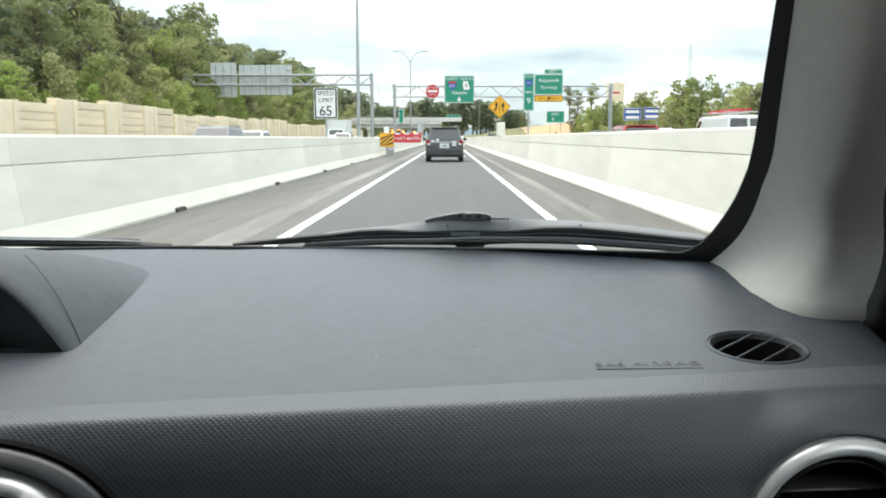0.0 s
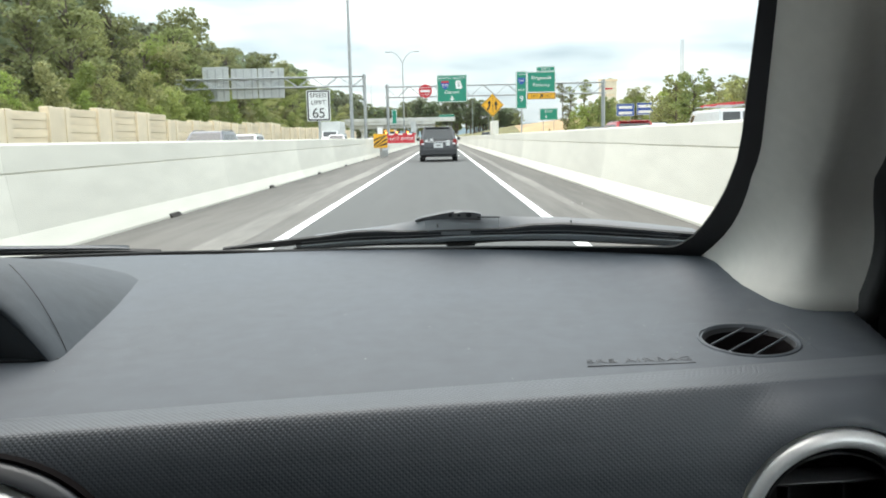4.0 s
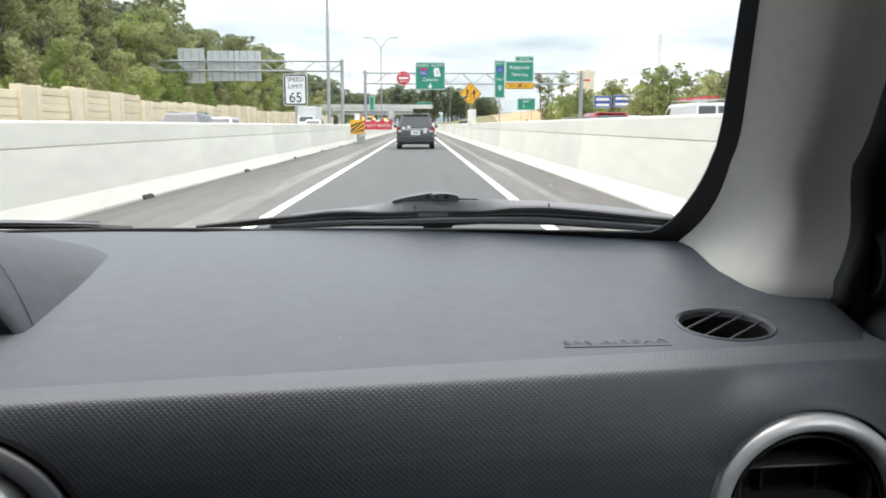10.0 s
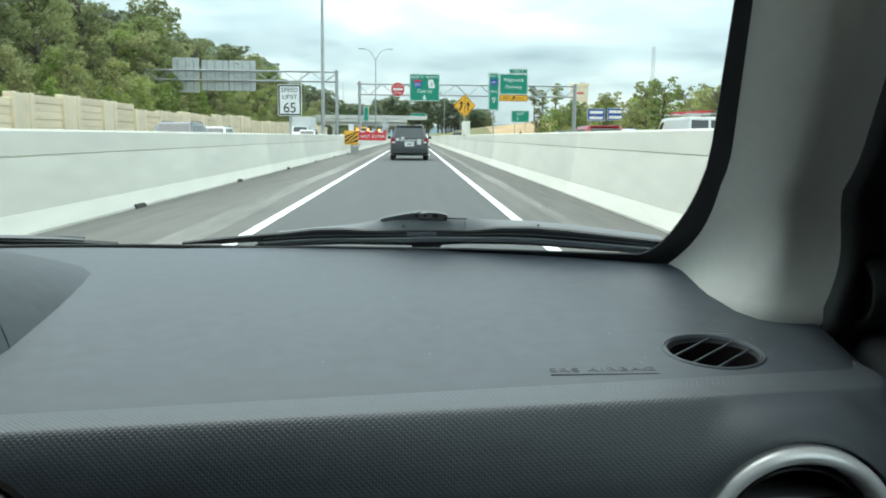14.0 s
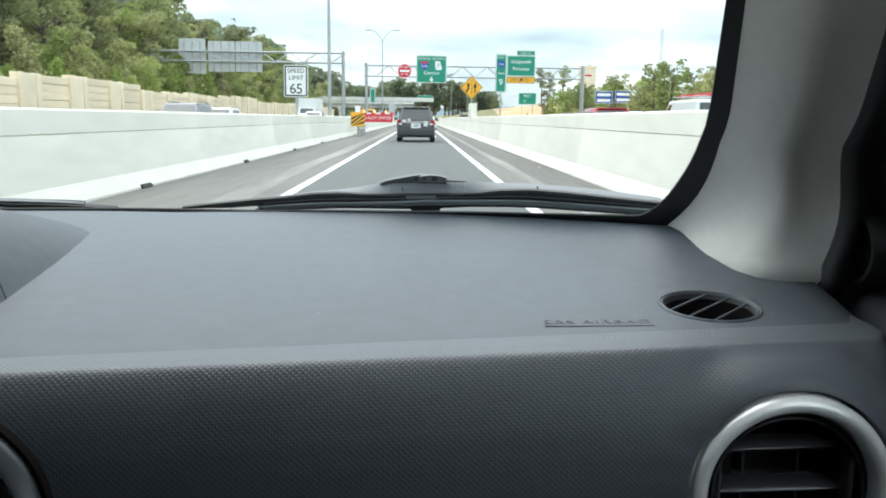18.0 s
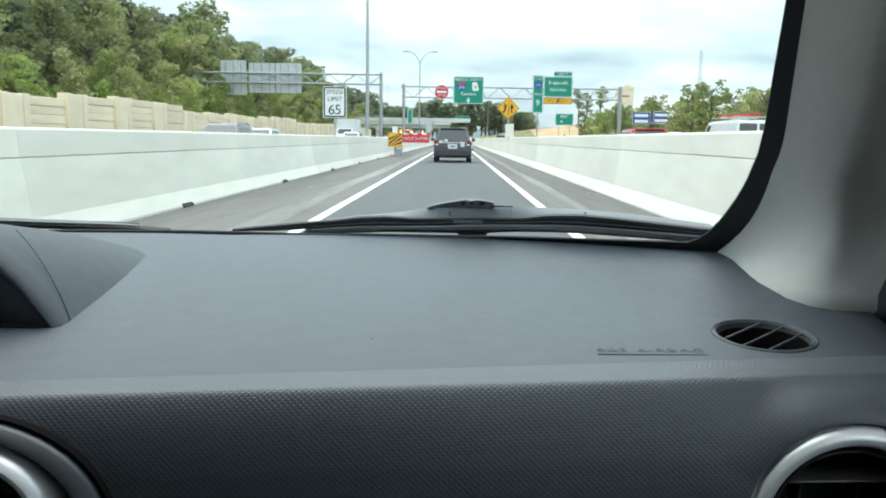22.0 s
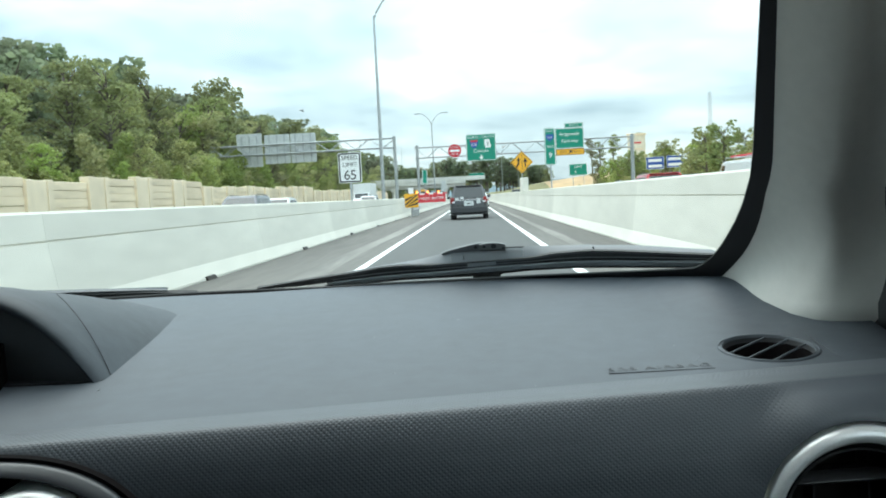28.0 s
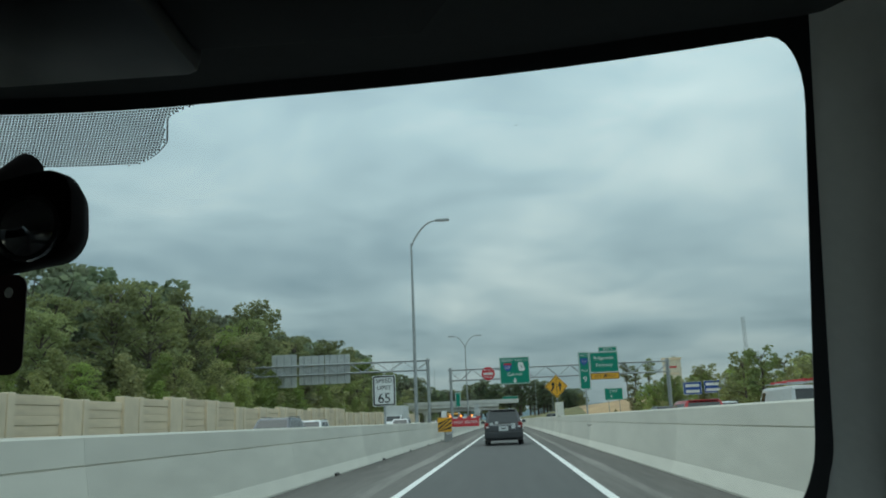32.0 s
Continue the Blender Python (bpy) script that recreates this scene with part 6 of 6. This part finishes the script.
def windscreen():
    g = empty("windscreen", "clear raked windscreen with a black printed border", "windscreen")
    bm = bm_new()
    xs, zs = np.linspace(-1.12, 0.32, 28), np.linspace(1.06, 1.60, 12)
    vs = [[bm.verts.new(on_glass(x, z, 0.004)) for x in xs] for z in zs]
    for a, b in zip(vs, vs[1:]):
        for i in range(len(xs) - 1):
            bm.faces.new((a[i], a[i + 1], b[i + 1], b[i]))
    pane = part("pane", bm, M["glass"], g, "clear glass", True)
    pane.visible_shadow = False
    bm = bm_new()
    a, b = glass_outline(0.0), glass_outline(0.034)
    loft(bm, [[on_glass(x, z, 0.0) for x, z in a], [on_glass(x, z, -0.002) for x, z in a], [on_glass(x, z, -0.002) for x, z in b], [on_glass(x, z, 0.0) for x, z in b]])
    part("black_border", bm, M["frit"], g, "black ceramic border band")
    # a stone chip and specks of dirt on the glass
    rng = random.Random(17)
    for cx, cz, size in ((-0.166, 1.2945, 1.0), (0.051, 1.242, 0.8)):
        bm = bm_new()
        for k in range(8):
            a = rng.uniform(0, 6.28)
            r = size * rng.uniform(0.001, 0.0048)
            tube(bm, [on_glass(cx, cz, 0.0032), on_glass(cx + r * math.cos(a), cz + r * math.sin(a) * 0.7, 0.0032)], [0.0005 * size, 0.0002], 4)
        part("stone_chip", bm, M["dust_pale"], pane, "small star-shaped stone chip")
    bm = bm_new()
    for _ in range(46):
        x, z, r = rng.uniform(-0.75, 0.24), rng.uniform(1.14, 1.54), rng.choice((0.0003, 0.0004, 0.0006))
        tube(bm, [on_glass(x, z, 0.0034), on_glass(x, z, 0.0028)], [r, r], 5)
    part("dirt_specks", bm, M["dust_pale"], pane, "pale specks of dirt")["kind"] = "stuff"
    # field of printed dots behind the mirror
    dots = bm_new()
    pitch = 0.0032

    def rim_x(f):
        """Where the field ends, from its top (0) to its foot (1)."""
        if f < 0.6:
            return -0.368 - 0.020 * f + 0.030 * max(0.0, 1 - f / 0.22) ** 2
        return -0.380 - 0.022 * (f - 0.6) / 0.4 - 0.026 * (1 - math.sqrt(max(0.0, 1 - ((f - 0.6) / 0.4) ** 2)))

    def dot(x, z, q):
        dots.faces.new([dots.verts.new(on_glass(x + q * math.cos(j * math.pi / 3), z + q * 0.66 * math.sin(j * math.pi / 3), -0.001)) for j in range(6)])

    for r in range(int(0.042 / (pitch * 0.57))):
        z = 1.573 - r * pitch * 0.57
        for k in range(150):
            x = -0.355 + 0.032 - (k + 0.5 * (r % 2)) * pitch
            if -0.85 < x < rim_x((1.573 - z) / 0.042) - 0.8 * pitch:
                dot(x, z, 0.00140)
    for k in range(34):
        dot(rim_x(k / 33), 1.573 - 0.042 * k / 33, 0.00115)
    ob = part("dot_screen", dots, M["frit"], g, "fine black dot shading")
    ob["kind"] = "stuff"


def bar(parent, name, xs, lo, hi, lift, thick, material, label=""):
    """A bar that follows the glass, between two height tables."""
    bm = bm_new()
    loft(bm, [[on_glass(x, lo(x), lift), on_glass(x, hi(x), lift), on_glass(x, hi(x) - 0.0012, lift + thick), on_glass(x, lo(x) + 0.0006, lift + thick)] for x in xs], caps=(True, True))
    return part(name, bm, material, parent, label, True, 50)


BLADE = ((-0.308, 1.0660), (-0.243, 1.0750), (-0.202, 1.0805), (-0.161, 1.0855), (-0.117, 1.0929), (-0.083, 1.0955), (-0.046, 1.0950), (0.033, 1.0999), (0.087, 1.1039), (0.113, 1.1089),
         (0.150, 1.1119), (0.186, 1.1109), (0.220, 1.1089), (0.253, 1.1069), (0.285, 1.1055))
BLADE_FOOT = ((-0.308, 1.0640), (-0.245, 1.0665), (-0.204, 1.0709), (-0.163, 1.0759), (-0.085, 1.0819), (-0.009, 1.0879), (0.033, 1.0925), (0.127, 1.0979), (0.188, 1.0989), (0.285, 1.0989))
RAIL = ((-0.203, 1.0715), (-0.123, 1.0785), (-0.084, 1.0835), (-0.009, 1.0895), (0.088, 1.0955), (0.127, 1.0975), (0.164, 1.0985), (0.200, 1.0975), (0.282, 1.0955))
RAIL_FOOT = ((-0.203, 1.0690), (-0.116, 1.0755), (-0.085, 1.0785), (0.005, 1.0825), (0.045, 1.0842), (0.049, 1.0865), (0.082, 1.0905), (0.127, 1.0935), (0.158, 1.0945), (0.282, 1.0945))
FAIR = ((-0.18, 1.0765), (-0.115, 1.0869), (-0.068, 1.0942), (-0.046, 1.0989), (-0.027, 1.1029), (-0.016, 1.1069), (0.026, 1.1100), (0.067, 1.1110), (0.106, 1.1109), (0.156, 1.1119), (0.159, 1.1109),
        (0.186, 1.1109), (0.221, 1.1089), (0.249, 1.1064), (0.285, 1.1035))
LEFT = ((-1.0, 1.075), (-0.809, 1.079), (-0.718, 1.0805), (-0.584, 1.0757), (-0.527, 1.0742), (-0.459, 1.0725), (-0.397, 1.0680))


def wipers():
    w = empty("wiper", "black wiper with a broad grey arm resting along the glass", "wiper", "wipers")
    bar(w, "blade", np.linspace(-0.308, 0.284, 60), lambda x: along(x, BLADE_FOOT), lambda x: along(x, BLADE), 0.012, 0.004, M["rubber"], "black rubber blade")
    # pale strip laid along the blade to paint its highlight
    bar(w, "spine", np.linspace(-0.19, 0.284, 40), lambda x: 0.42 * along(x, BLADE) + 0.58 * along(x, BLADE_FOOT) - 0.0006, lambda x: 0.42 * along(x, BLADE) + 0.58 * along(x, BLADE_FOOT) + 0.0006, 0.0112, 0.001, M["blade_highlight"], "thin grey strip for the highlight on the blade")
    bar(w, "inner_rail", np.linspace(-0.20, 0.280, 40), lambda x: along(x, RAIL) - 0.0075, lambda x: along(x, BLADE_FOOT) + 0.001, 0.0125, 0.002, M["rail_grey"], "dull grey rail")
    bar(w, "lower_rail", np.linspace(-0.203, 0.280, 60), lambda x: along(x, RAIL_FOOT), lambda x: 0.45 * along(x, RAIL) + 0.55 * along(x, RAIL_FOOT), 0.006, 0.004, M["rubber"])
    bar(w, "middle_rail", np.linspace(-0.19, 0.280, 60), lambda x: 0.45 * along(x, RAIL) + 0.55 * along(x, RAIL_FOOT) + 0.0004, lambda x: 0.3 * along(x, BLADE) + 0.7 * along(x, BLADE_FOOT), 0.0065, 0.003, M["rail_mid"], "grey-blue painted rail")

    def fairing(name, xs, material, label):
        bm = bm_new()
        rings = []
        for x in xs:
            p, q = on_glass(x, along(x, BLADE) - 0.0012, 0.0118), on_glass(x, max(along(x, FAIR), along(x, BLADE) - 0.0055), 0.0205)
            q = q + Vector((0, 0.016, 0.0))
            m = (p + q) / 2 + Vector((0, -0.001, 0.0016))
            rings.append([p, m, q, q + Vector((0, 0.004, -0.004)), p + Vector((0, 0.006, -0.004))])
        loft(bm, rings, caps=(True, True))
        return part(name, bm, material, w, label, True, 50)
    arm = fairing("arm", np.linspace(-0.17, -0.018, 40), M["wiper"], "grey arm fairing with a pale sheen")
    fairing("arm_hub", np.linspace(-0.0175, 0.0755, 20), M["wiper"], "grey arm hub")
    fairing("arm", np.linspace(0.076, 0.284, 40), M["wiper"], "grey arm fairing with a pale sheen")
    bar(arm, "joint", (0.1565, 0.158), lambda x: along(x, BLADE) - 0.004, lambda x: along(x, FAIR) - 0.0005, 0.0185, 0.002, M["black"])
    bar(arm, "joint", (-0.001, 0.0), lambda x: along(x, BLADE) - 0.001, lambda x: along(x, FAIR) - 0.004, 0.0165, 0.002, M["black"])
    br = bar(w, "bracket", np.linspace(0.0205, 0.0540, 14), lambda x: 1.1046, lambda x: 1.1144 - 10.0 * (x - 0.0372) ** 2, 0.0240, 0.003, M["bracket"], "drilled bracket")
    bar(br, "bracket_edge", np.linspace(0.021, 0.054, 6), lambda x: 1.1040, lambda x: 1.1052, 0.0236, 0.003, M["black"])
    for x, z, r, up in ((0.0390, 1.1104, 0.0036, 0.0233), (0.0268, 1.1098, 0.0020, 0.0233), (0.0160, 1.1068, 0.0026, 0.0264)):
        bm = bm_new()
        loft(bm, [[on_glass(x + r * math.cos(k * math.pi / 8), z + 0.8 * r * math.sin(k * math.pi / 8), up + d) for k in range(16)] for d in (0.0, 0.0012)], caps=(True, True))
        part("hole", bm, M["frit"], br)
    bm = bm_new()
    tube(bm, [on_glass(0.050, 1.1075, 0.024), on_glass(0.077, 1.1083, 0.024)], [0.0013, 0.0008], 6)
    part("spring_pin", bm, M["black"], br)
    bar(w, "clip", (0.0043, 0.008, 0.036, 0.0411), lambda x: 1.0921 + 0.063 * (x - 0.0043), lambda x: 1.0966 + 0.063 * (x - 0.0043), 0.0110, 0.002, M["rail_mid"], "grey blade clip")
    bar(w, "rail_block", (0.0105, 0.012, 0.045, 0.0468), lambda x: 1.0808 + 0.07 * (x - 0.0108), lambda x: 1.0877 + 0.07 * (x - 0.0108), 0.0052, 0.005, M["rubber"], "black block gripping the rail")
    bar(w, "arm_cap", np.linspace(-0.0300, 0.030, 13), lambda x: 1.0960, lambda x: 1.0978 + 0.0138 * min(1.0, max(0.0, (x + 0.0300) / 0.051)) ** 0.75, 0.0272, 0.004, M["wiper"], "tapered grey arm cap")
    w = empty("wiper", "black wiper on the driver's side, resting along the glass", "wiper", "wipers")
    bar(w, "blade", np.linspace(-1.0, -0.397, 40), lambda x: along(x, LEFT) - 0.0055, lambda x: along(x, LEFT), 0.006, 0.006, M["rubber"], "black rubber blade")
    arm = bar(w, "arm", np.linspace(-0.97, -0.44, 40), lambda x: along(x, LEFT) - 0.001, lambda x: along(x, LEFT) + 0.0025 * min(1, (-0.44 - x) / 0.2) + 0.008 * math.exp(-((x + 0.74) / 0.07) ** 2), 0.010, 0.006, M["wiper"], "grey arm fairing")
    bm = bm_new()
    for x in (-0.715, -0.735, -0.755):
        p = on_glass(x, 1.0935, 0.0095)
        prism(bm, [(p.x + 0.0028 * math.cos(k * math.pi / 6), p.z + 0.0028 * math.sin(k * math.pi / 6)) for k in range(12)], p.y - 0.001, p.y + 0.001)
    part("bracket_holes", bm, M["frit"], arm)


def pillar():
    """The trim between glass and door: it springs from the dashboard and leans in as it rises."""
    bm = bm_new()
    rows, seals = [], []
    for z in np.linspace(0.97, 1.62, 50):
        zz = max(z, 1.13)
        x0 = edge_x(zz) + 0.0135 - 0.035 * max(0.0, z - 1.2) if z > 1.18 else along(z, PILLAR_ROOT)
        p = on_glass(x0, z, -0.001)
        fl = min(1.0, max(0.0, (1.185 - z) / 0.125)) ** 1.45
        row = []
        for (dx, dy), (fx, fy) in zip(PILLAR, PILLAR_FOOT):
            row.append(Vector((p.x + dx + (fx - dx) * fl, p.y + dy + (fy - dy) * fl, z)))
        rows.append(row)
        q = row[-1]
        seals.append([q + Vector((0.0, 0.004, 0)), q + Vector((0.001, -0.008, 0)), q + Vector((0.006, -0.014, 0)), q + Vector((0.013, -0.014, 0)), q + Vector((0.017, -0.006, 0)), q + Vector((0.030, -0.004, 0)), q + Vector((0.10, -0.012, 0))])
    loft(bm, rows, closed=False)
    top = mesh_thing("pillar_trim", bm, M["pillar"], "pale grey cloth-textured windscreen pillar trim", "pillar trim", kind="structure", smooth=True, angle=70)
    bm = bm_new()
    loft(bm, seals, closed=False)
    part("door_seal", bm, M["rubber"], top, "black rubber door seal", True, 70)


PILLAR_ROOT = ((0.97, 0.245), (1.03, 0.262), (1.075, 0.277), (1.095, 0.289), (1.114, 0.2965), (1.13, 0.2998), (1.147, 0.3008), (1.165, 0.2992), (1.18, 0.2972))
PILLAR = ((0, 0), (0.006, -0.014), (0.020, -0.041), (0.0320, -0.0600), (0.0390, -0.0655), (0.0465, -0.0640), (0.0550, -0.0570), (0.0635, -0.0570), (0.0730, -0.0610), (0.0825, -0.0690))
PILLAR_FOOT = ((0, 0), (0.013, -0.03), (0.019, -0.065), (0.028, -0.117), (0.043, -0.168), (0.058, -0.194), (0.070, -0.203), (0.083, -0.207), (0.096, -0.209), (0.108, -0.210))


def cabin():
    c = empty("car_cabin", "dark car cabin with roof, doors and open windows", "car interior", kind="structure")
    # headliner
    bm = bm_new()
    rows = []
    for t in np.linspace(0, 1, 12):
        row = []
        for x in np.linspace(-1.10, 0.34, 30):
            f = on_glass(x, top_z(min(x, 0.21)) + 0.012, -0.004)
            y = f.y + (-1.5 - f.y) * t ** 1.5
            row.append((x, y, f.z - 0.012 * (t > 0) + 0.07 * math.sin(math.pi * min(t * 1.1, 1) * 0.5) - 0.05 * max(0, abs(x + 0.4) - 0.5)))
        rows.append(row)
    low = [[(x, y, z) for x, y, z in r] for r in rows]
    loft(bm, low, closed=False)
    loft(bm, [[(x, y, z + 0.05) for x, y, z in r] for r in rows], closed=False)
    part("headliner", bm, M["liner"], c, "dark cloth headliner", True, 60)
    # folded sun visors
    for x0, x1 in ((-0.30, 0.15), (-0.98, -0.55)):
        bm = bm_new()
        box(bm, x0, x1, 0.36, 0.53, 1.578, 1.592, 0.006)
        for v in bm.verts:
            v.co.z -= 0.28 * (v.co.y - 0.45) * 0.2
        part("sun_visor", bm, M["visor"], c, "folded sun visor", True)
    bm = bm_new()
    box(bm, -0.50, -0.30, 0.40, 0.56, 1.562, 1.60, 0.015)
    con = part("roof_console", bm, M["black"], c, "black roof console", True)
    bm = bm_new()
    lathe(bm, [(0.02, 0.0), (0.018, -0.004), (0.012, -0.004)], (-0.335, 0.40, 1.575), n=24)
    part("lamp_bezel", bm, M["gloss_black"], con)
    # doors with open windows; the frames hang low to shade the upper pillar
    for s, lab in ((1, "passenger door"), (-1, "driver's door")):
        xo = -0.4 + s * 0.84
        bm = bm_new()
        # driver's side stands higher, out of view, to cut light
        box(bm, xo - 0.03, xo + 0.03, -1.3, 1.0, 0.35, 1.16 if s < 0 else 1.04, 0.02)
        dr = part("door_panel", bm, M["door"], c, "black plastic door panel")
        bm = bm_new()
        box(bm, xo - 0.02, xo + 0.02, -1.3, 0.75, 1.43, 1.60)
        part("window_frame", bm, M["black"], dr)
        # unseen panel over the rear side window, added to keep the cabin dark
        bm = bm_new()
        box(bm, xo - 0.02, xo + 0.02, -1.3, -0.20 if s > 0 else 0.05, 1.0, 1.62)
        part("unseen_side_panel", bm, M["liner"], dr)
    # quarter panel ahead of the passenger window, with its tweeter
    bm = bm_new()
    prism(bm, [(0.44, 0.80), (0.40, 0.98), (0.40, 1.10), (0.47, 1.10), (0.47, 0.80)], 0.80, 0.83)
    part("quarter_panel", bm, M["black"], c, "black quarter panel", False)
    bm = bm_new()
    loft(bm, [[(0.44, 0.84, 0.96), (0.44, 0.50, 0.96)], [(0.43, 0.84, 1.09), (0.435, 0.50, 1.09)], [(0.40, 0.80, 1.22), (0.42, 0.50, 1.22)], [(0.36, 0.72, 1.40), (0.40, 0.42, 1.40)], [(0.33, 0.66, 1.58), (0.38, 0.36, 1.58)]], closed=False)
    sail = part("sail_panel", bm, M["door"], c, "black sail panel")
    bm = bm_new()
    prof = [(0.046, 0.0), (0.046, -0.012), (0.042, -0.017), (0.036, -0.017), (0.034, -0.010), (0.001, -0.006)]
    rings = [[(0.424 + o, 0.797 + 0.75 * r * math.cos(2 * math.pi * k / 36), 1.092 + 0.75 * r * math.sin(2 * math.pi * k / 36)) for k in range(36)] for r, o in prof]
    loft(bm, rings)
    tw = part("tweeter", bm, M["black"], sail, "round black tweeter", True, 40)
    bm = bm_new()
    for k in range(-6, 7):
        h = 0.0235 * math.sqrt(max(0.0, 1 - (k / 6.6) ** 2))
        box(bm, 0.4115, 0.4135, 0.797 + k * 0.0038 - 0.0006, 0.797 + k * 0.0038 + 0.0006, 1.092 - h, 1.092 + h)
    part("grille", bm, M["black"], tw, "black slotted grille")
    bm = bm_new()
    rows = []
    for y in np.linspace(0.30, 0.80, 22):
        e = dash_end(y)
        zc = 1.042 + (y - 0.65) * 0.085
        rows.append([(e + 0.010, y, zc - 0.40), (e + 0.009, y, zc - 0.14), (e + 0.007, y, zc - 0.05), (e + 0.008, y, zc - 0.018), (e + 0.013, y, zc - 0.006), (e + 0.022, y, zc), (0.47, y, zc + 0.006)])
    loft(bm, rows, closed=False)
    part("door_card", bm, M["door_top"], c, "grey plastic door top", True, 60)
    # rear wall and dark pane are unseen, added to stop light from behind
    bm = bm_new()
    box(bm, -1.26, 0.46, -1.34, -1.28, 0.35, 1.10, 0.02)
    rear = part("rear_wall", bm, M["door"], c, "unseen plain dark wall closing the cabin")
    bm = bm_new()
    box(bm, -1.26, 0.46, -1.34, -1.28, 1.54, 1.68, 0.02)
    for x in (-1.26, 0.36):
        box(bm, x, x + 0.10, -1.34, -1.28, 1.10, 1.54)
    part("rear_window_frame", bm, M["black"], rear)
    bm = bm_new()
    box(bm, -1.16, 0.36, -1.316, -1.310, 1.10, 1.54)
    part("rear_window", bm, M["car_glass"], rear, "unseen dark pane that stops light from behind")
    bm = bm_new()
    box(bm, -1.26, 0.46, -1.3, 1.1, 0.30, 0.36)
    part("floor_pan", bm, M["door"], c)
    bm = bm_new()
    box(bm, -1.26, 0.46, 0.86, 0.92, 0.36, 0.92)
    part("firewall", bm, M["door"], c)


def mirror():
    m = empty("rear_view_mirror", "black rear-view mirror with a small round blind-spot mirror", "mirror")
    cx, cy, cz = -0.535, 0.585, 1.438
    bm = bm_new()
    o = rounded(0.257, 0.081, 0.030, 6)
    loft(bm, [[(x * k, dy, z * k) for x, z in o] for k, dy in ((0.93, -0.012), (1.0, -0.006), (1.0, 0.008), (0.9, 0.03), (0.6, 0.042))], caps=(True, True))
    bmesh.ops.rotate(bm, cent=(0, 0, 0), matrix=Matrix.Rotation(radians(-4), 3, "Y"), verts=bm.verts)
    bmesh.ops.rotate(bm, cent=(0, 0, 0), matrix=Matrix.Rotation(radians(-14), 3, "Z"), verts=bm.verts)
    part("housing", moved(bm, cx, cy, cz), M["dial"], m, "", True, 50)
    bm = bm_new()
    lathe(bm, [(0.030, 0.0), (0.030, -0.005), (0.0265, -0.006), (0.0255, -0.003)], (-0.449, 0.5475, 1.432), n=40)
    sp = part("spot_mirror_rim", bm, M["gloss_black"], m, "", True)
    bm = bm_new()
    lathe(bm, [(0.0258, -0.003), (0.018, -0.0055), (0.009, -0.007), (0.0004, -0.0075)], (-0.449, 0.5475, 1.432), n=40)
    part("spot_mirror", bm, M["mirror"], sp, "small convex mirror", True)
    bm = bm_new()
    tube(bm, [(-0.525, 0.60, 1.45), (-0.525, 0.615, 1.488), (-0.52, 0.66, 1.525)], [0.016, 0.014, 0.016], 12)
    part("stalk", bm, M["dial"], m, "", True)
    # card hanging from the mirror
    bm = bm_new()
    o = rounded(0.085, 0.091, 0.012, 4)
    prism(bm, o, 0, 0.0012)
    t = mesh_thing("hanging_card", moved(bm, -0.521, 0.60, 1.357), M["tag"], "dark maroon card hanging from the mirror", "tag")
    bm = bm_new()
    prism(bm, [(0.004 * math.cos(k * math.pi / 8), 0.005 * math.sin(k * math.pi / 8)) for k in range(16)], -0.0006, 0.0018)
    part("punched_hole", moved(bm, -0.495, 0.60, 1.386), M["sign_white"], t, "pale punched hole")
    for k in range(3):
        bm = bm_new()
        box(bm, -0.55, -0.50, 0.5985, 0.5995, 1.360 - 0.016 * k, 1.364 - 0.016 * k)
        part("print_bar", bm, M["sign_black"], t)


dashboard()
instrument_hood()
windscreen()
wipers()
pillar()
cabin()
mirror()
